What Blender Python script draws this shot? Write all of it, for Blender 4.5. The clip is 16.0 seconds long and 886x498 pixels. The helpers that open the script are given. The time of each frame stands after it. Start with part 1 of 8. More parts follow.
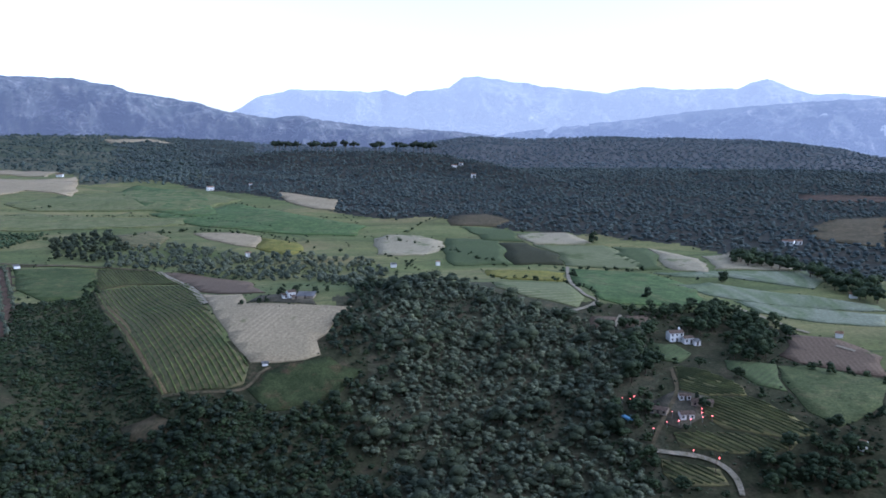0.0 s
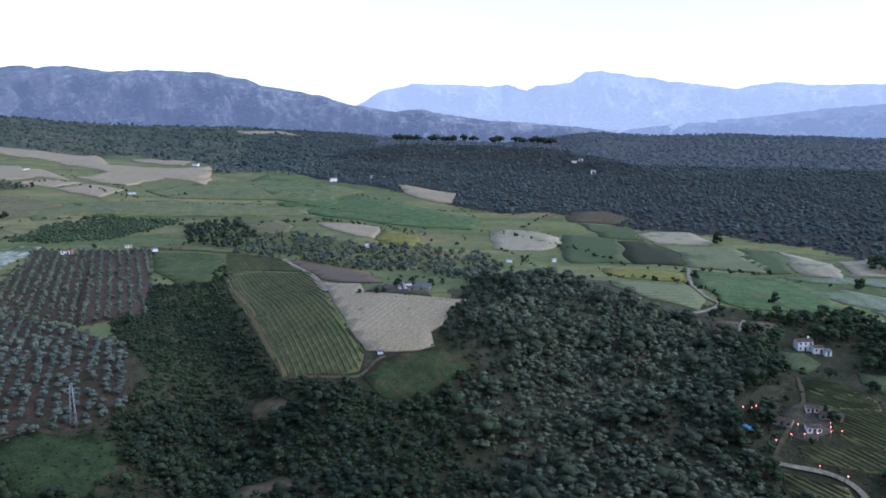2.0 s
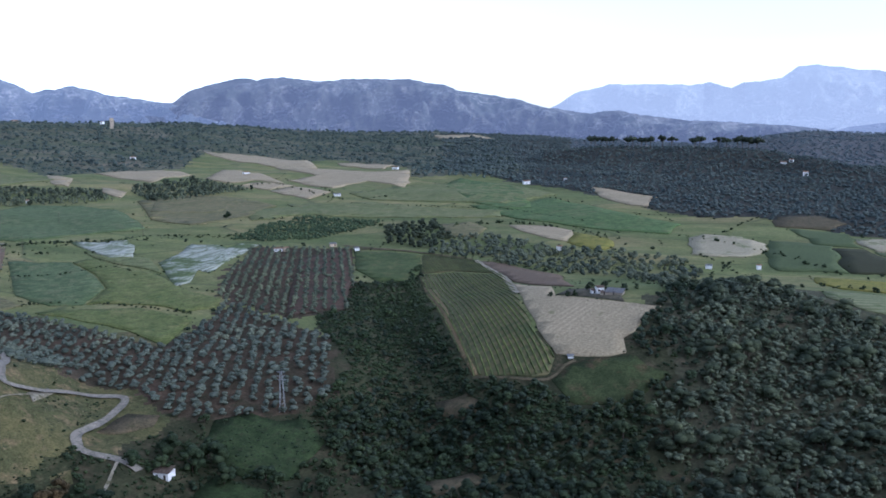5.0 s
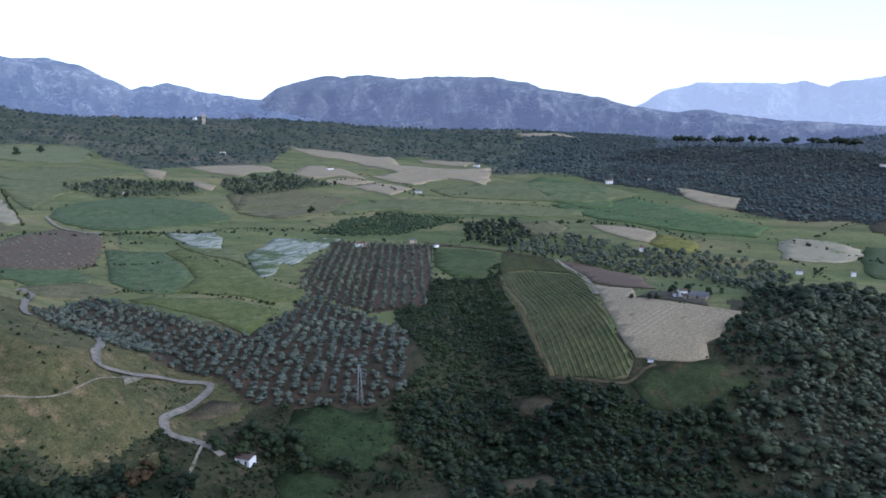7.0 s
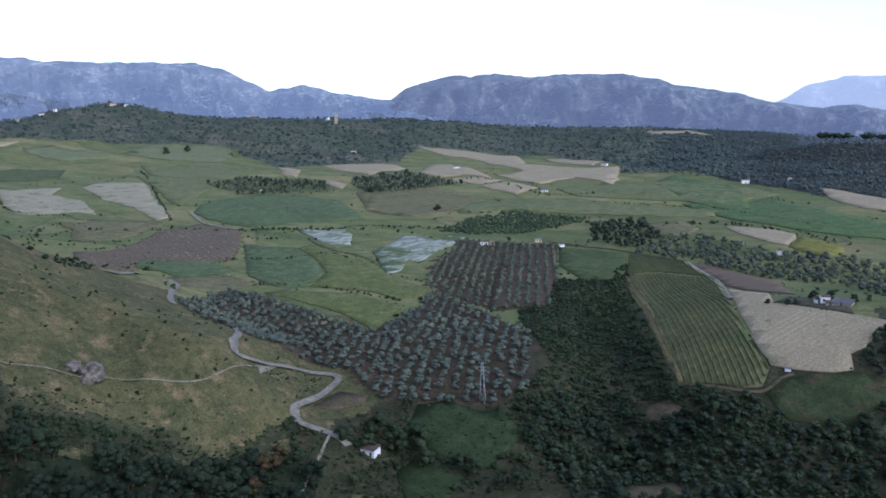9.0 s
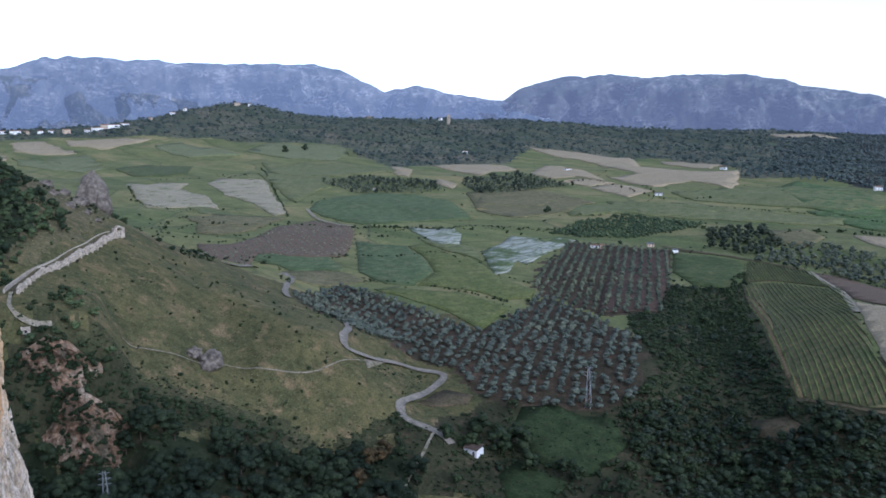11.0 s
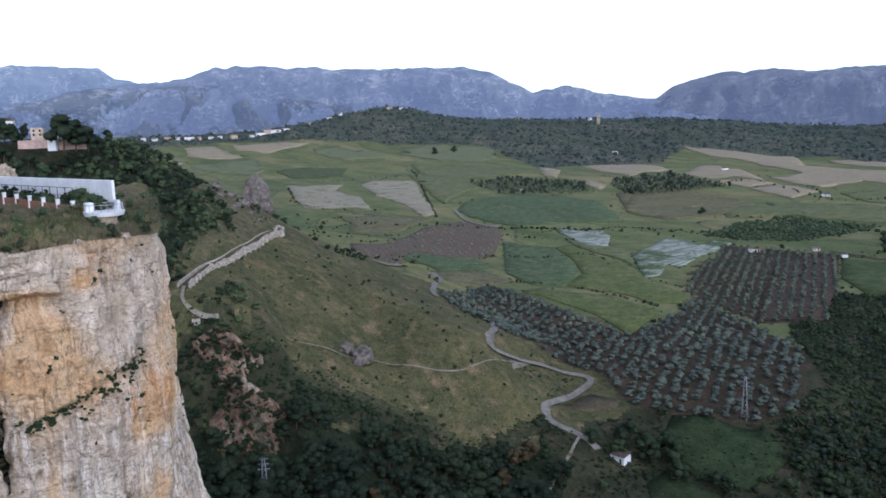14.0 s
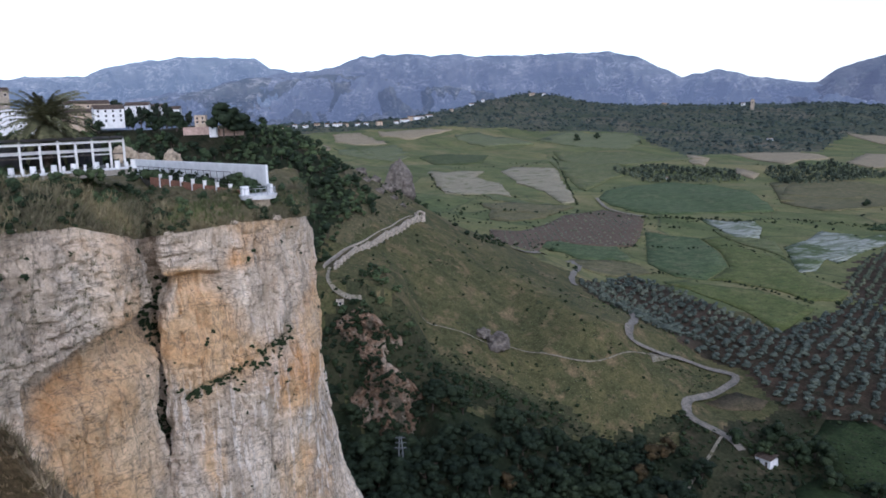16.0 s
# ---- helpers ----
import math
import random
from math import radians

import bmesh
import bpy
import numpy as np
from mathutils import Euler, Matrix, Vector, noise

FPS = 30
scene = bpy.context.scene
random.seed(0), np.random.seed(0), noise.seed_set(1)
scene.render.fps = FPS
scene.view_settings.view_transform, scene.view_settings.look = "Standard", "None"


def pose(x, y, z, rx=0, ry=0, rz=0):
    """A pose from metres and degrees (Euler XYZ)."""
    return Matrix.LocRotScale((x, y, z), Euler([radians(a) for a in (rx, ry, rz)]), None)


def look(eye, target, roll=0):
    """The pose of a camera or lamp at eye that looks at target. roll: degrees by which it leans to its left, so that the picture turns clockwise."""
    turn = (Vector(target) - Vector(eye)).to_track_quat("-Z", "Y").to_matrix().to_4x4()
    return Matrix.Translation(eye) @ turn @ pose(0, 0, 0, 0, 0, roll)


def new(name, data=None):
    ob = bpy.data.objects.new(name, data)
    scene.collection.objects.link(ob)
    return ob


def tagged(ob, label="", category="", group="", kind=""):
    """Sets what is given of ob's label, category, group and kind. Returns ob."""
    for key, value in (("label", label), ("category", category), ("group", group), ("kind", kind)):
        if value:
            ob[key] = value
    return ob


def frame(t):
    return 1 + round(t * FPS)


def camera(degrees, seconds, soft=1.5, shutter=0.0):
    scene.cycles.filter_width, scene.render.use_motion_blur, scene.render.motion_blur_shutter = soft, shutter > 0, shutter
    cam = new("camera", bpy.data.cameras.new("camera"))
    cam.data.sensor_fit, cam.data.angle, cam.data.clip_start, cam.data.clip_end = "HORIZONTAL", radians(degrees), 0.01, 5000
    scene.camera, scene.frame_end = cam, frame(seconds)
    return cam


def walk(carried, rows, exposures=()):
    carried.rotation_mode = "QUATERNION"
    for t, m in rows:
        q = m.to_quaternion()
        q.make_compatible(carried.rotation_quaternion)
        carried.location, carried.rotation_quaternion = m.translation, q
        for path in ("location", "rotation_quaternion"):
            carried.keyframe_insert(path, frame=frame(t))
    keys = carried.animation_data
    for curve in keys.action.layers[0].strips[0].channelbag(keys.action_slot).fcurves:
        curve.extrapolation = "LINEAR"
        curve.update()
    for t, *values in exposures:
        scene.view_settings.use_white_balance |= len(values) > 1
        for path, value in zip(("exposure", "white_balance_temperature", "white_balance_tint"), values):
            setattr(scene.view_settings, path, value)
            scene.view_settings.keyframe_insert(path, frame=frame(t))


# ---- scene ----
cam = camera(57.5, 16.0, soft=1.7)
ROWS = [
    (0.0, -0.08, -9.00, 0.49),
    (0.5, 1.83, -9.02, 0.24),
    (1.0, 4.05, -9.17, -0.08),
    (1.5, 6.23, -9.28, -0.15),
    (2.0, 8.32, -9.34, 0.01),
    (2.5, 10.22, -9.22, 0.03),
    (3.0, 12.00, -8.91, -0.06),
    (3.5, 14.02, -8.68, 0.18),
    (4.0, 16.58, -8.81, 0.34),
    (4.5, 19.57, -8.96, 0.84),
    (7.0, 27.62, -9.08, 0.74),
    (7.5, 29.85, -9.07, 0.88),
    (8.0, 32.33, -9.00, 1.19),
    (8.5, 34.51, -8.99, 1.22),
    (11.0, 44.33, -8.83, 0.85),
    (11.5, 46.55, -8.63, 0.42),
    (12.0, 48.50, -8.52, 0.10),
    (12.5, 50.25, -8.41, 0.10),
    (13.0, 51.70, -8.53, 0.85),
    (13.5, 53.12, -8.60, 1.43),
    (14.0, 54.70, -8.52, 1.78),
    (14.5, 56.44, -8.43, 1.79),
    (15.0, 58.68, -8.44, 1.42),
    (15.5, 61.84, -8.76, 1.61),
    (16.0, 64.62, -9.13, 1.94),
]
# a hand-held pan on the spot: seconds, yaw, pitch, roll
walk(cam, [(t, pose(0, 0, 130.0, 90 + pitch, roll, yaw)) for t, yaw, pitch, roll in ROWS],
     [(0.0, 0.96, 5050, 15), (7.0, 0.84, 5130, 15), (11.0, 0.80, 5180, 15), (14.0, 0.65, 5300, 16), (16.0, 0.45, 5400, 17)])

# ---- light: dusk; the sun lamp is a broad fill added from behind right ----
world = bpy.data.worlds.new("dusk_sky")
scene.world = world
world.use_nodes = True
wn, wl = world.node_tree.nodes, world.node_tree.links
wn.clear()
sky = wn.new("ShaderNodeTexSky")
sky.sky_type, sky.sun_disc = "NISHITA", False
sky.sun_elevation, sky.sun_rotation = radians(26.0), radians(100.0)
sky.air_density, sky.dust_density, sky.ozone_density = 1.0, 0.8, 1.0
veil = wn.new("ShaderNodeHueSaturation")
veil.inputs["Saturation"].default_value = 0.5
back = wn.new("ShaderNodeBackground")
back.inputs["Strength"].default_value = 0.15
wout = wn.new("ShaderNodeOutputWorld")
wl.new(sky.outputs[0], veil.inputs["Color"])
wl.new(veil.outputs[0], back.inputs[0])
wl.new(back.outputs[0], wout.inputs[0])

sun = new("sun", bpy.data.lights.new("sun", "SUN"))
sun.data.energy, sun.data.angle, sun.data.color = 1.1, radians(70), (1.0, 0.95, 0.9)
sun.matrix_world = look((866, -153, 560), (0, 0, 0))

# ---- the lie of the land: plan x east, y ahead, heights above the hut in the valley ----
EYE = 130.0


def polar(r, az):
    """Plan place at r metres from the viewpoint, az degrees to the left of straight ahead."""
    a = math.radians(az)
    return (-r * math.sin(a), r * math.cos(a))


def smooth(e0, e1, v):
    k = np.clip((v - e0) / (e1 - e0), 0, 1)
    return k * k * (3 - 2 * k)


def segment(x, y, a, b):
    """Distance to the segment a-b and the share of the way along it."""
    dx, dy = b[0] - a[0], b[1] - a[1]
    s = np.clip(((x - a[0]) * dx + (y - a[1]) * dy) / (dx * dx + dy * dy), 0, 1)
    return np.hypot(x - a[0] - s * dx, y - a[1] - s * dy), s


def smax(a, b, k):
    h = np.clip(0.5 + 0.5 * (a - b) / k, 0, 1)
    return b + (a - b) * h + k * h * (1 - h)


def bump(x, y, c, sx, sy, turn=0.0):
    a = math.radians(turn)
    u, w = x - c[0], y - c[1]
    u, w = u * math.cos(a) + w * math.sin(a), -u * math.sin(a) + w * math.cos(a)
    return np.exp(-0.5 * ((u / sx) ** 2 + (w / sy) ** 2))


def waves(x, y, size, seed):
    """Soft rolling unevenness, about -1 to 1."""
    out = 0.0
    for i in range(5):
        a = seed * 1.7 + i * 2.4
        s = size * (0.6 + 0.23 * i)
        out = out + np.sin((x * math.cos(a) + y * math.sin(a)) / s * 6.283 + seed * 3.1 + i * 1.9 + 0.8 * np.sin((x * math.sin(a) - y * math.cos(a)) / s * 4.1 + i))
    return out / 3.2


SPUR_TOP, SPUR_END, PATH_END = polar(480, 66.8), polar(330, 48.0), polar(335, 73.4)
TOWN_A, TOWN_B = polar(470, 98.0), polar(490, 82.5)
RAVINE = (polar(210, 66), polar(285, 42), polar(300, 20), polar(285, 0), polar(300, -30))


def pine_ridge(r, az):
    """The wooded spur that runs down from the plateau in front of the far hill."""
    crest = EYE + RIDGE_R(az) * np.tan(np.radians(np.interp(az, RIDGE_AZ, RIDGE_EL)))
    d = r - RIDGE_R(az)
    return crest - np.where(d < 0, 0.26, 0.5) * (np.sqrt(d * d + 900) - 30)


RIDGE_AZ = [-21.21, -18.27, -14.48, -10.99, -8.63, -5.47, -3.48, 0.1, 5.65, 11.1, 13.39]
RIDGE_EL = [-9.91, -8.61, -7.11, -5.45, -4.44, -3.49, -3.08, -2.42, -2.09, -2.02, -2.18]


def RIDGE_R(az):
    return np.interp(az, [-22, -16, -12, -8, -4, 0, 14, 16], [760, 900, 1040, 1180, 1320, 1420, 1560, 1580])


def height(x, y):
    x, y = np.asarray(x, float), np.asarray(y, float)
    r = np.hypot(x, y)
    az = np.degrees(np.arctan2(-x, y))
    # valley floor rising gently to the plateau
    floor = np.interp(r, [0, 305, 380, 540, 690, 900, 1130, 1350], [-8, 0, 9, 17, 20, 28, 36, 48])
    sky = np.interp(az, [-40, -29, -26, -23, -16, -11, -6.6, -2, 1, 4, 12, 17, 23, 28, 32, 35, 39, 44, 50, 60, 64, 69, 72, 110],
                    [-2.8, -2.6, -2.0, -1.52, -1.32, -1.2, -1.35, -1.13, -1.5, -1.9, -1.5, -1.12, -0.8, -0.7, -0.5, -0.18, 0.12, 0.2, 0.42, 0.5, 0.45, 0.0, -0.05, 0.0])
    crest = EYE + 2600 * np.tan(np.radians(sky))
    far = 48 + (crest - 48) * smooth(1350, 2600, r) ** 1.2
    back = np.interp(r, [2600, 3100, 5000], [0, -60, -120])
    z = np.where(r < 1350, floor, far + back)
    # valley behind the pine ridge, and the ridge itself
    z = z - 30 * np.clip((10 - az) / 10, 0, 1) * bump(r, 0 * r, (1850, 0), 230, 1)
    z = np.where((az < 15) & (az > -30), smax(z, pine_ridge(r, az), 12), z)
    z = z + 64 * bump(x, y, polar(2780, 58.7), 130, 240, 58.7)
    # knoll with the oak wood, plateau of the vineyard, shelf of the terraced estate
    z = z + 20 * bump(x, y, polar(455, 0.5), 95, 60, 8)
    z = z + 9 * bump(x, y, polar(420, 16), 75, 70)
    z = z + 6 * bump(x, y, polar(345, -19), 45, 30)
    # river ravine under the viewpoint
    d = np.full(np.shape(r), 1e9)
    for a, b in zip(RAVINE[:-1], RAVINE[1:]):
        d = np.minimum(d, segment(x, y, a, b)[0])
    z = z - 9 * np.exp(-0.5 * (d / 38) ** 2)
    # gully between the olive slope and the vineyard
    d, s = segment(x, y, polar(330, 24.5), polar(520, 25.5))
    z = z - 13 * (1 - 0.6 * s) * np.exp(-0.5 * (d / 17) ** 2)
    z = z + (0.6 + r / 900) * waves(x, y, 160, 1) * smooth(250, 500, r)
    # grass spur and the shoulder that carries the walled path
    d, s = segment(x, y, SPUR_TOP, SPUR_END)
    spur = np.interp(s, [0, 0.4, 0.75, 1], [73, 51, 38, 8]) - 0.37 * np.sqrt(d * d + 60) + 2
    z = smax(z, spur + 0.7 * waves(x, y, 60, 2), 5)
    d, s = segment(x, y, SPUR_TOP, PATH_END)
    z = smax(z, 73 - 2 * s - (0.3 + 0.8 * (1 - smooth(64, 69.5, az))) * np.sqrt(np.maximum(d - 2, 0) ** 2 + 4) + 1, 3)
    # hill of the old town
    d, s = segment(x, y, TOWN_A, TOWN_B)
    town = 129.5 - 0.62 * np.sqrt(np.maximum(d - 48, 0) ** 2 + 40) + 4 + 1.2 * waves(x, y, 70, 5)
    z = smax(z, np.minimum(town, 131.5), 4)
    # crags fall from the shoulder into the ravine
    m = smooth(65.5, 69, az) * (1 - smooth(77, 82, az))
    z = np.maximum(z - m * 1.9 * np.maximum(0, 318 - r), np.minimum(z, 8 + 0.08 * (r - 250)))
    # rim behind the viewpoint
    rim = smooth(-8, -30, y) * smooth(-60, -30, x) + smooth(-60, -120, y)
    return z + (128 - z) * np.clip(rim, 0, 1)

# ---- materials ----
def shader(name, rough=0.9):
    m = bpy.data.materials.new(name)
    m.use_nodes = True
    n = m.node_tree.nodes
    b = n["Principled BSDF"]
    b.inputs["Roughness"].default_value = rough
    b.inputs["Specular IOR Level"].default_value = 0.08
    return m, n, m.node_tree.links, b


def coords(n, l, scale=(1, 1, 1), turn=0.0, source="Object"):
    c, mp = n.new("ShaderNodeTexCoord"), n.new("ShaderNodeMapping")
    l.new(c.outputs[source], mp.inputs[0])
    mp.inputs["Scale"].default_value = scale
    mp.inputs["Rotation"].default_value = (0, 0, radians(turn))
    return mp.outputs[0]


def noise_tex(n, l, vec, scale, detail=4, rough=0.6):
    t = n.new("ShaderNodeTexNoise")
    t.inputs["Scale"].default_value, t.inputs["Detail"].default_value, t.inputs["Roughness"].default_value = scale, detail, rough
    l.new(vec, t.inputs["Vector"])
    return t.outputs["Fac"]


def ramp(n, l, fac, stops):
    r = n.new("ShaderNodeValToRGB")
    e = r.color_ramp.elements
    while len(e) < len(stops):
        e.new(0.5)
    for k, (p, c) in zip(e, stops):
        k.position, k.color = p, (*c, 1) if len(c) == 3 else c
    l.new(fac, r.inputs[0])
    return r.outputs[0]


def mix(n, l, fac, a, b, how="MIX"):
    x = n.new("ShaderNodeMix")
    x.data_type, x.blend_type = "RGBA", how
    for s, v in ((x.inputs[0], fac), (x.inputs[6], a), (x.inputs[7], b)):
        if isinstance(v, (int, float)):
            s.default_value = v
        elif isinstance(v, tuple):
            s.default_value = (*v, 1)
        else:
            l.new(v, s)
    return x.outputs[2]


def relief(n, l, b, fac, strength, distance):
    k = n.new("ShaderNodeBump")
    k.inputs["Strength"].default_value, k.inputs["Distance"].default_value = strength, distance
    l.new(fac, k.inputs["Height"])
    l.new(k.outputs[0], b.inputs["Normal"])


def soft(c):
    """Growth and soil seen in dusk air: a little greyer than in the sun."""
    k = (0.83, 0.77, 0.76) if c[1] >= c[0] else (0.79, 0.76, 0.67)
    return tuple(a * b for a, b in zip(c, k))


def earthy(name, light, dark, patch, spots=None, size=40.0, grain=1.2, rough=0.95):
    """Ground cover: two tones at field scale, a fine grain and scattered patches of a third tone."""
    light, dark, patch = soft(light), soft(dark), soft(patch)
    m, n, l, b = shader(name, rough)
    v = coords(n, l)
    big = noise_tex(n, l, v, 1.0 / size, 5, 0.65)
    fine = noise_tex(n, l, v, 1.0 / grain, 3, 0.7)
    col = ramp(n, l, big, [(0.36, dark), (0.64, light)])
    col = mix(n, l, ramp(n, l, noise_tex(n, l, v, 3.1 / size, 4, 0.7), [(0.52, (0, 0, 0)), (0.68, (1, 1, 1))]), col, patch)
    if spots:
        col = mix(n, l, ramp(n, l, noise_tex(n, l, v, 9.0 / size, 3, 0.7), [(0.6, (0, 0, 0)), (0.68, (1, 1, 1))]), col, spots)
    col = mix(n, l, 0.75, col, ramp(n, l, fine, [(0.3, (0.45, 0.45, 0.45)), (0.7, (1.3, 1.3, 1.3))]), "MULTIPLY")
    clump = noise_tex(n, l, v, 0.22 / grain, 4, 0.7)
    col = mix(n, l, 0.7, col, ramp(n, l, clump, [(0.32, (0.55, 0.6, 0.55)), (0.5, (1, 1, 1)), (0.68, (1.4, 1.33, 1.3))]), "MULTIPLY")
    l.new(col, b.inputs["Base Color"])
    relief(n, l, b, fine, 0.6, 0.25)
    return m


def mosaic(name, tones, cell, verge, grain=2.5, lie=20.0):
    """Unfenced plots of differing growth: broad soft patches, long mown strips, faint verges, an uneven grain."""
    m, n, l, b = shader(name, 0.95)
    v = coords(n, l)
    broad = noise_tex(n, l, coords(n, l, (1, 2.2, 1), lie), 0.9 / cell, 5, 0.6)
    col = ramp(n, l, broad, [(0.28 + 0.44 * i / (len(tones) - 1), soft(c)) for i, c in enumerate(tones)])
    strip = noise_tex(n, l, coords(n, l, (0.16, 1.6, 1), lie + 8), 1.6 / cell, 4, 0.6)
    col = mix(n, l, 0.7, col, ramp(n, l, strip, [(0.36, (0.76, 0.80, 0.78)), (0.5, (1, 1, 1)), (0.64, (1.24, 1.18, 1.14))]), "MULTIPLY")
    warp = n.new("ShaderNodeTexNoise")
    warp.inputs["Scale"].default_value, warp.inputs["Detail"].default_value = 1.1 / cell, 2
    l.new(v, warp.inputs["Vector"])
    shift = n.new("ShaderNodeVectorMath")
    shift.operation = "MULTIPLY_ADD"
    l.new(warp.outputs["Color"], shift.inputs[0])
    shift.inputs[1].default_value = (cell * 0.5, cell * 0.5, 0)
    l.new(coords(n, l, (0.6, 1.25, 1), lie), shift.inputs[2])
    cells = []
    for feature in ("F1", "DISTANCE_TO_EDGE"):
        t = n.new("ShaderNodeTexVoronoi")
        t.voronoi_dimensions, t.feature = "2D", feature
        t.inputs["Scale"].default_value = 0.75 / cell
        l.new(shift.outputs[0], t.inputs["Vector"])
        cells.append(t)
    sep = n.new("ShaderNodeSeparateColor")
    l.new(cells[0].outputs["Color"], sep.inputs[0])
    col = mix(n, l, 0.75, col, ramp(n, l, sep.outputs[0], [(0.0, (0.74, 0.82, 0.76)), (0.35, (0.95, 1.0, 0.92)), (0.7, (1.12, 1.06, 1.0)), (1.0, (1.38, 1.22, 1.2))]), "MULTIPLY")
    col = mix(n, l, ramp(n, l, cells[1].outputs["Distance"], [(0.006, (0.5, 0.5, 0.5)), (0.022, (0, 0, 0))]), col, verge)
    tuft = noise_tex(n, l, v, 6.0 / cell, 6, 0.72)
    col = mix(n, l, 0.7, col, ramp(n, l, tuft, [(0.3, (0.66, 0.7, 0.68)), (0.5, (1, 1, 1)), (0.7, (1.3, 1.22, 1.18))]), "MULTIPLY")
    fine = noise_tex(n, l, v, 1.0 / grain, 4, 0.7)
    col = mix(n, l, 0.7, col, ramp(n, l, fine, [(0.3, (0.6, 0.6, 0.6)), (0.7, (1.25, 1.25, 1.25))]), "MULTIPLY")
    l.new(col, b.inputs["Base Color"])
    relief(n, l, b, fine, 0.6, 0.3)
    return m


def rows(name, crop, crop2, soil, gap, turn, cover=0.5, size=30.0, weeds=None, share=0.56):
    """A field worked in rows, gap metres apart."""
    crop, crop2, soil = soft(crop), soft(crop2), soft(soil)
    m, n, l, b = shader(name, 0.95)
    v = coords(n, l)
    w = n.new("ShaderNodeTexWave")
    w.bands_direction, w.wave_profile = "X", "SIN"
    w.inputs["Scale"].default_value = 0.314 / gap
    w.inputs["Distortion"].default_value, w.inputs["Detail"].default_value, w.inputs["Detail Scale"].default_value = 1.2, 2.0, 0.15
    l.new(coords(n, l, (1, 1, 1), turn), w.inputs["Vector"])
    big = noise_tex(n, l, v, 1.0 / size, 5, 0.65)
    fine = noise_tex(n, l, v, 0.8, 3, 0.7)
    col = mix(n, l, ramp(n, l, big, [(0.38, (0, 0, 0)), (0.62, (1, 1, 1))]), crop, crop2)
    col = mix(n, l, ramp(n, l, w.outputs["Fac"], [(cover - 0.15, (0, 0, 0)), (cover + 0.2, (1, 1, 1))]), col, soil)
    if weeds:
        col = mix(n, l, ramp(n, l, noise_tex(n, l, coords(n, l, (1, 1, 1), 0), 1.7 / size, 6, 0.68), [(share, (0, 0, 0)), (share + 0.07, (1, 1, 1))]), col, soft(weeds))
    col = mix(n, l, 0.7, col, ramp(n, l, fine, [(0.3, (0.5, 0.5, 0.5)), (0.7, (1.3, 1.3, 1.3))]), "MULTIPLY")
    l.new(col, b.inputs["Base Color"])
    relief(n, l, b, fine, 0.5, 0.2)
    return m


def leafy(name, tones, rough=0.8, cast=(0.71, 0.74, 0.77), spread=1.0):
    """Foliage whose clumps differ from one another."""
    m, n, l, b = shader(name, rough)
    g = n.new("ShaderNodeNewGeometry")
    v = coords(n, l, source="Object")
    tint = [tuple(a * k for a, k in zip(c, cast)) for c in tones]
    mean = tuple(sum(c[i] for c in tint) / len(tint) for i in range(3))
    tint = [tuple(0.5 * p + 0.5 * q for p, q in zip(c, mean)) for c in tint]
    col = ramp(n, l, g.outputs["Random Per Island"], [(i / (len(tint) - 1), c) for i, c in enumerate(tint)])
    o = n.new("ShaderNodeObjectInfo")
    shade = ramp(n, l, o.outputs["Random"], [(0, (0.85, 0.85, 0.85)), (1, (1.15, 1.15, 1.1))])
    col = mix(n, l, 1.0, col, shade, "MULTIPLY")
    col = mix(n, l, 0.8, col, ramp(n, l, noise_tex(n, l, v, 0.03, 3), [(0.35, (0.62, 0.68, 0.72)), (0.65, (1.3, 1.25, 1.1))]), "MULTIPLY")
    each = noise_tex(n, l, coords(n, l, (1, 1, 0.2), source="Object"), 0.17, 2, 0.5)
    col = mix(n, l, 0.85 * spread, col, ramp(n, l, each, [(0.36, (0.72, 0.75, 0.77)), (0.5, (1, 1, 1)), (0.64, (1.32, 1.27, 1.2))]), "MULTIPLY")
    fine = noise_tex(n, l, v, 1.6, 3, 0.7)
    col = mix(n, l, 0.7 * spread, col, ramp(n, l, fine, [(0.3, (0.62, 0.62, 0.62)), (0.72, (1.3, 1.3, 1.25))]), "MULTIPLY")
    l.new(col, b.inputs["Base Color"])
    relief(n, l, b, fine, 1.0, 0.5)
    return m


def plain(name, color, rough=0.8, spread=0.12, grain=1.0, metal=0.0):
    m, n, l, b = shader(name, rough)
    f = noise_tex(n, l, coords(n, l), 1.0 / grain, 5, 0.65)
    lo, hi = tuple(c * (1 - 2 * spread) for c in color), tuple(min(1, c * (1 + spread)) for c in color)
    l.new(ramp(n, l, f, [(0.3, lo), (0.65, hi)]), b.inputs["Base Color"])
    b.inputs["Metallic"].default_value = metal
    relief(n, l, b, f, 0.25, 0.03)
    return m


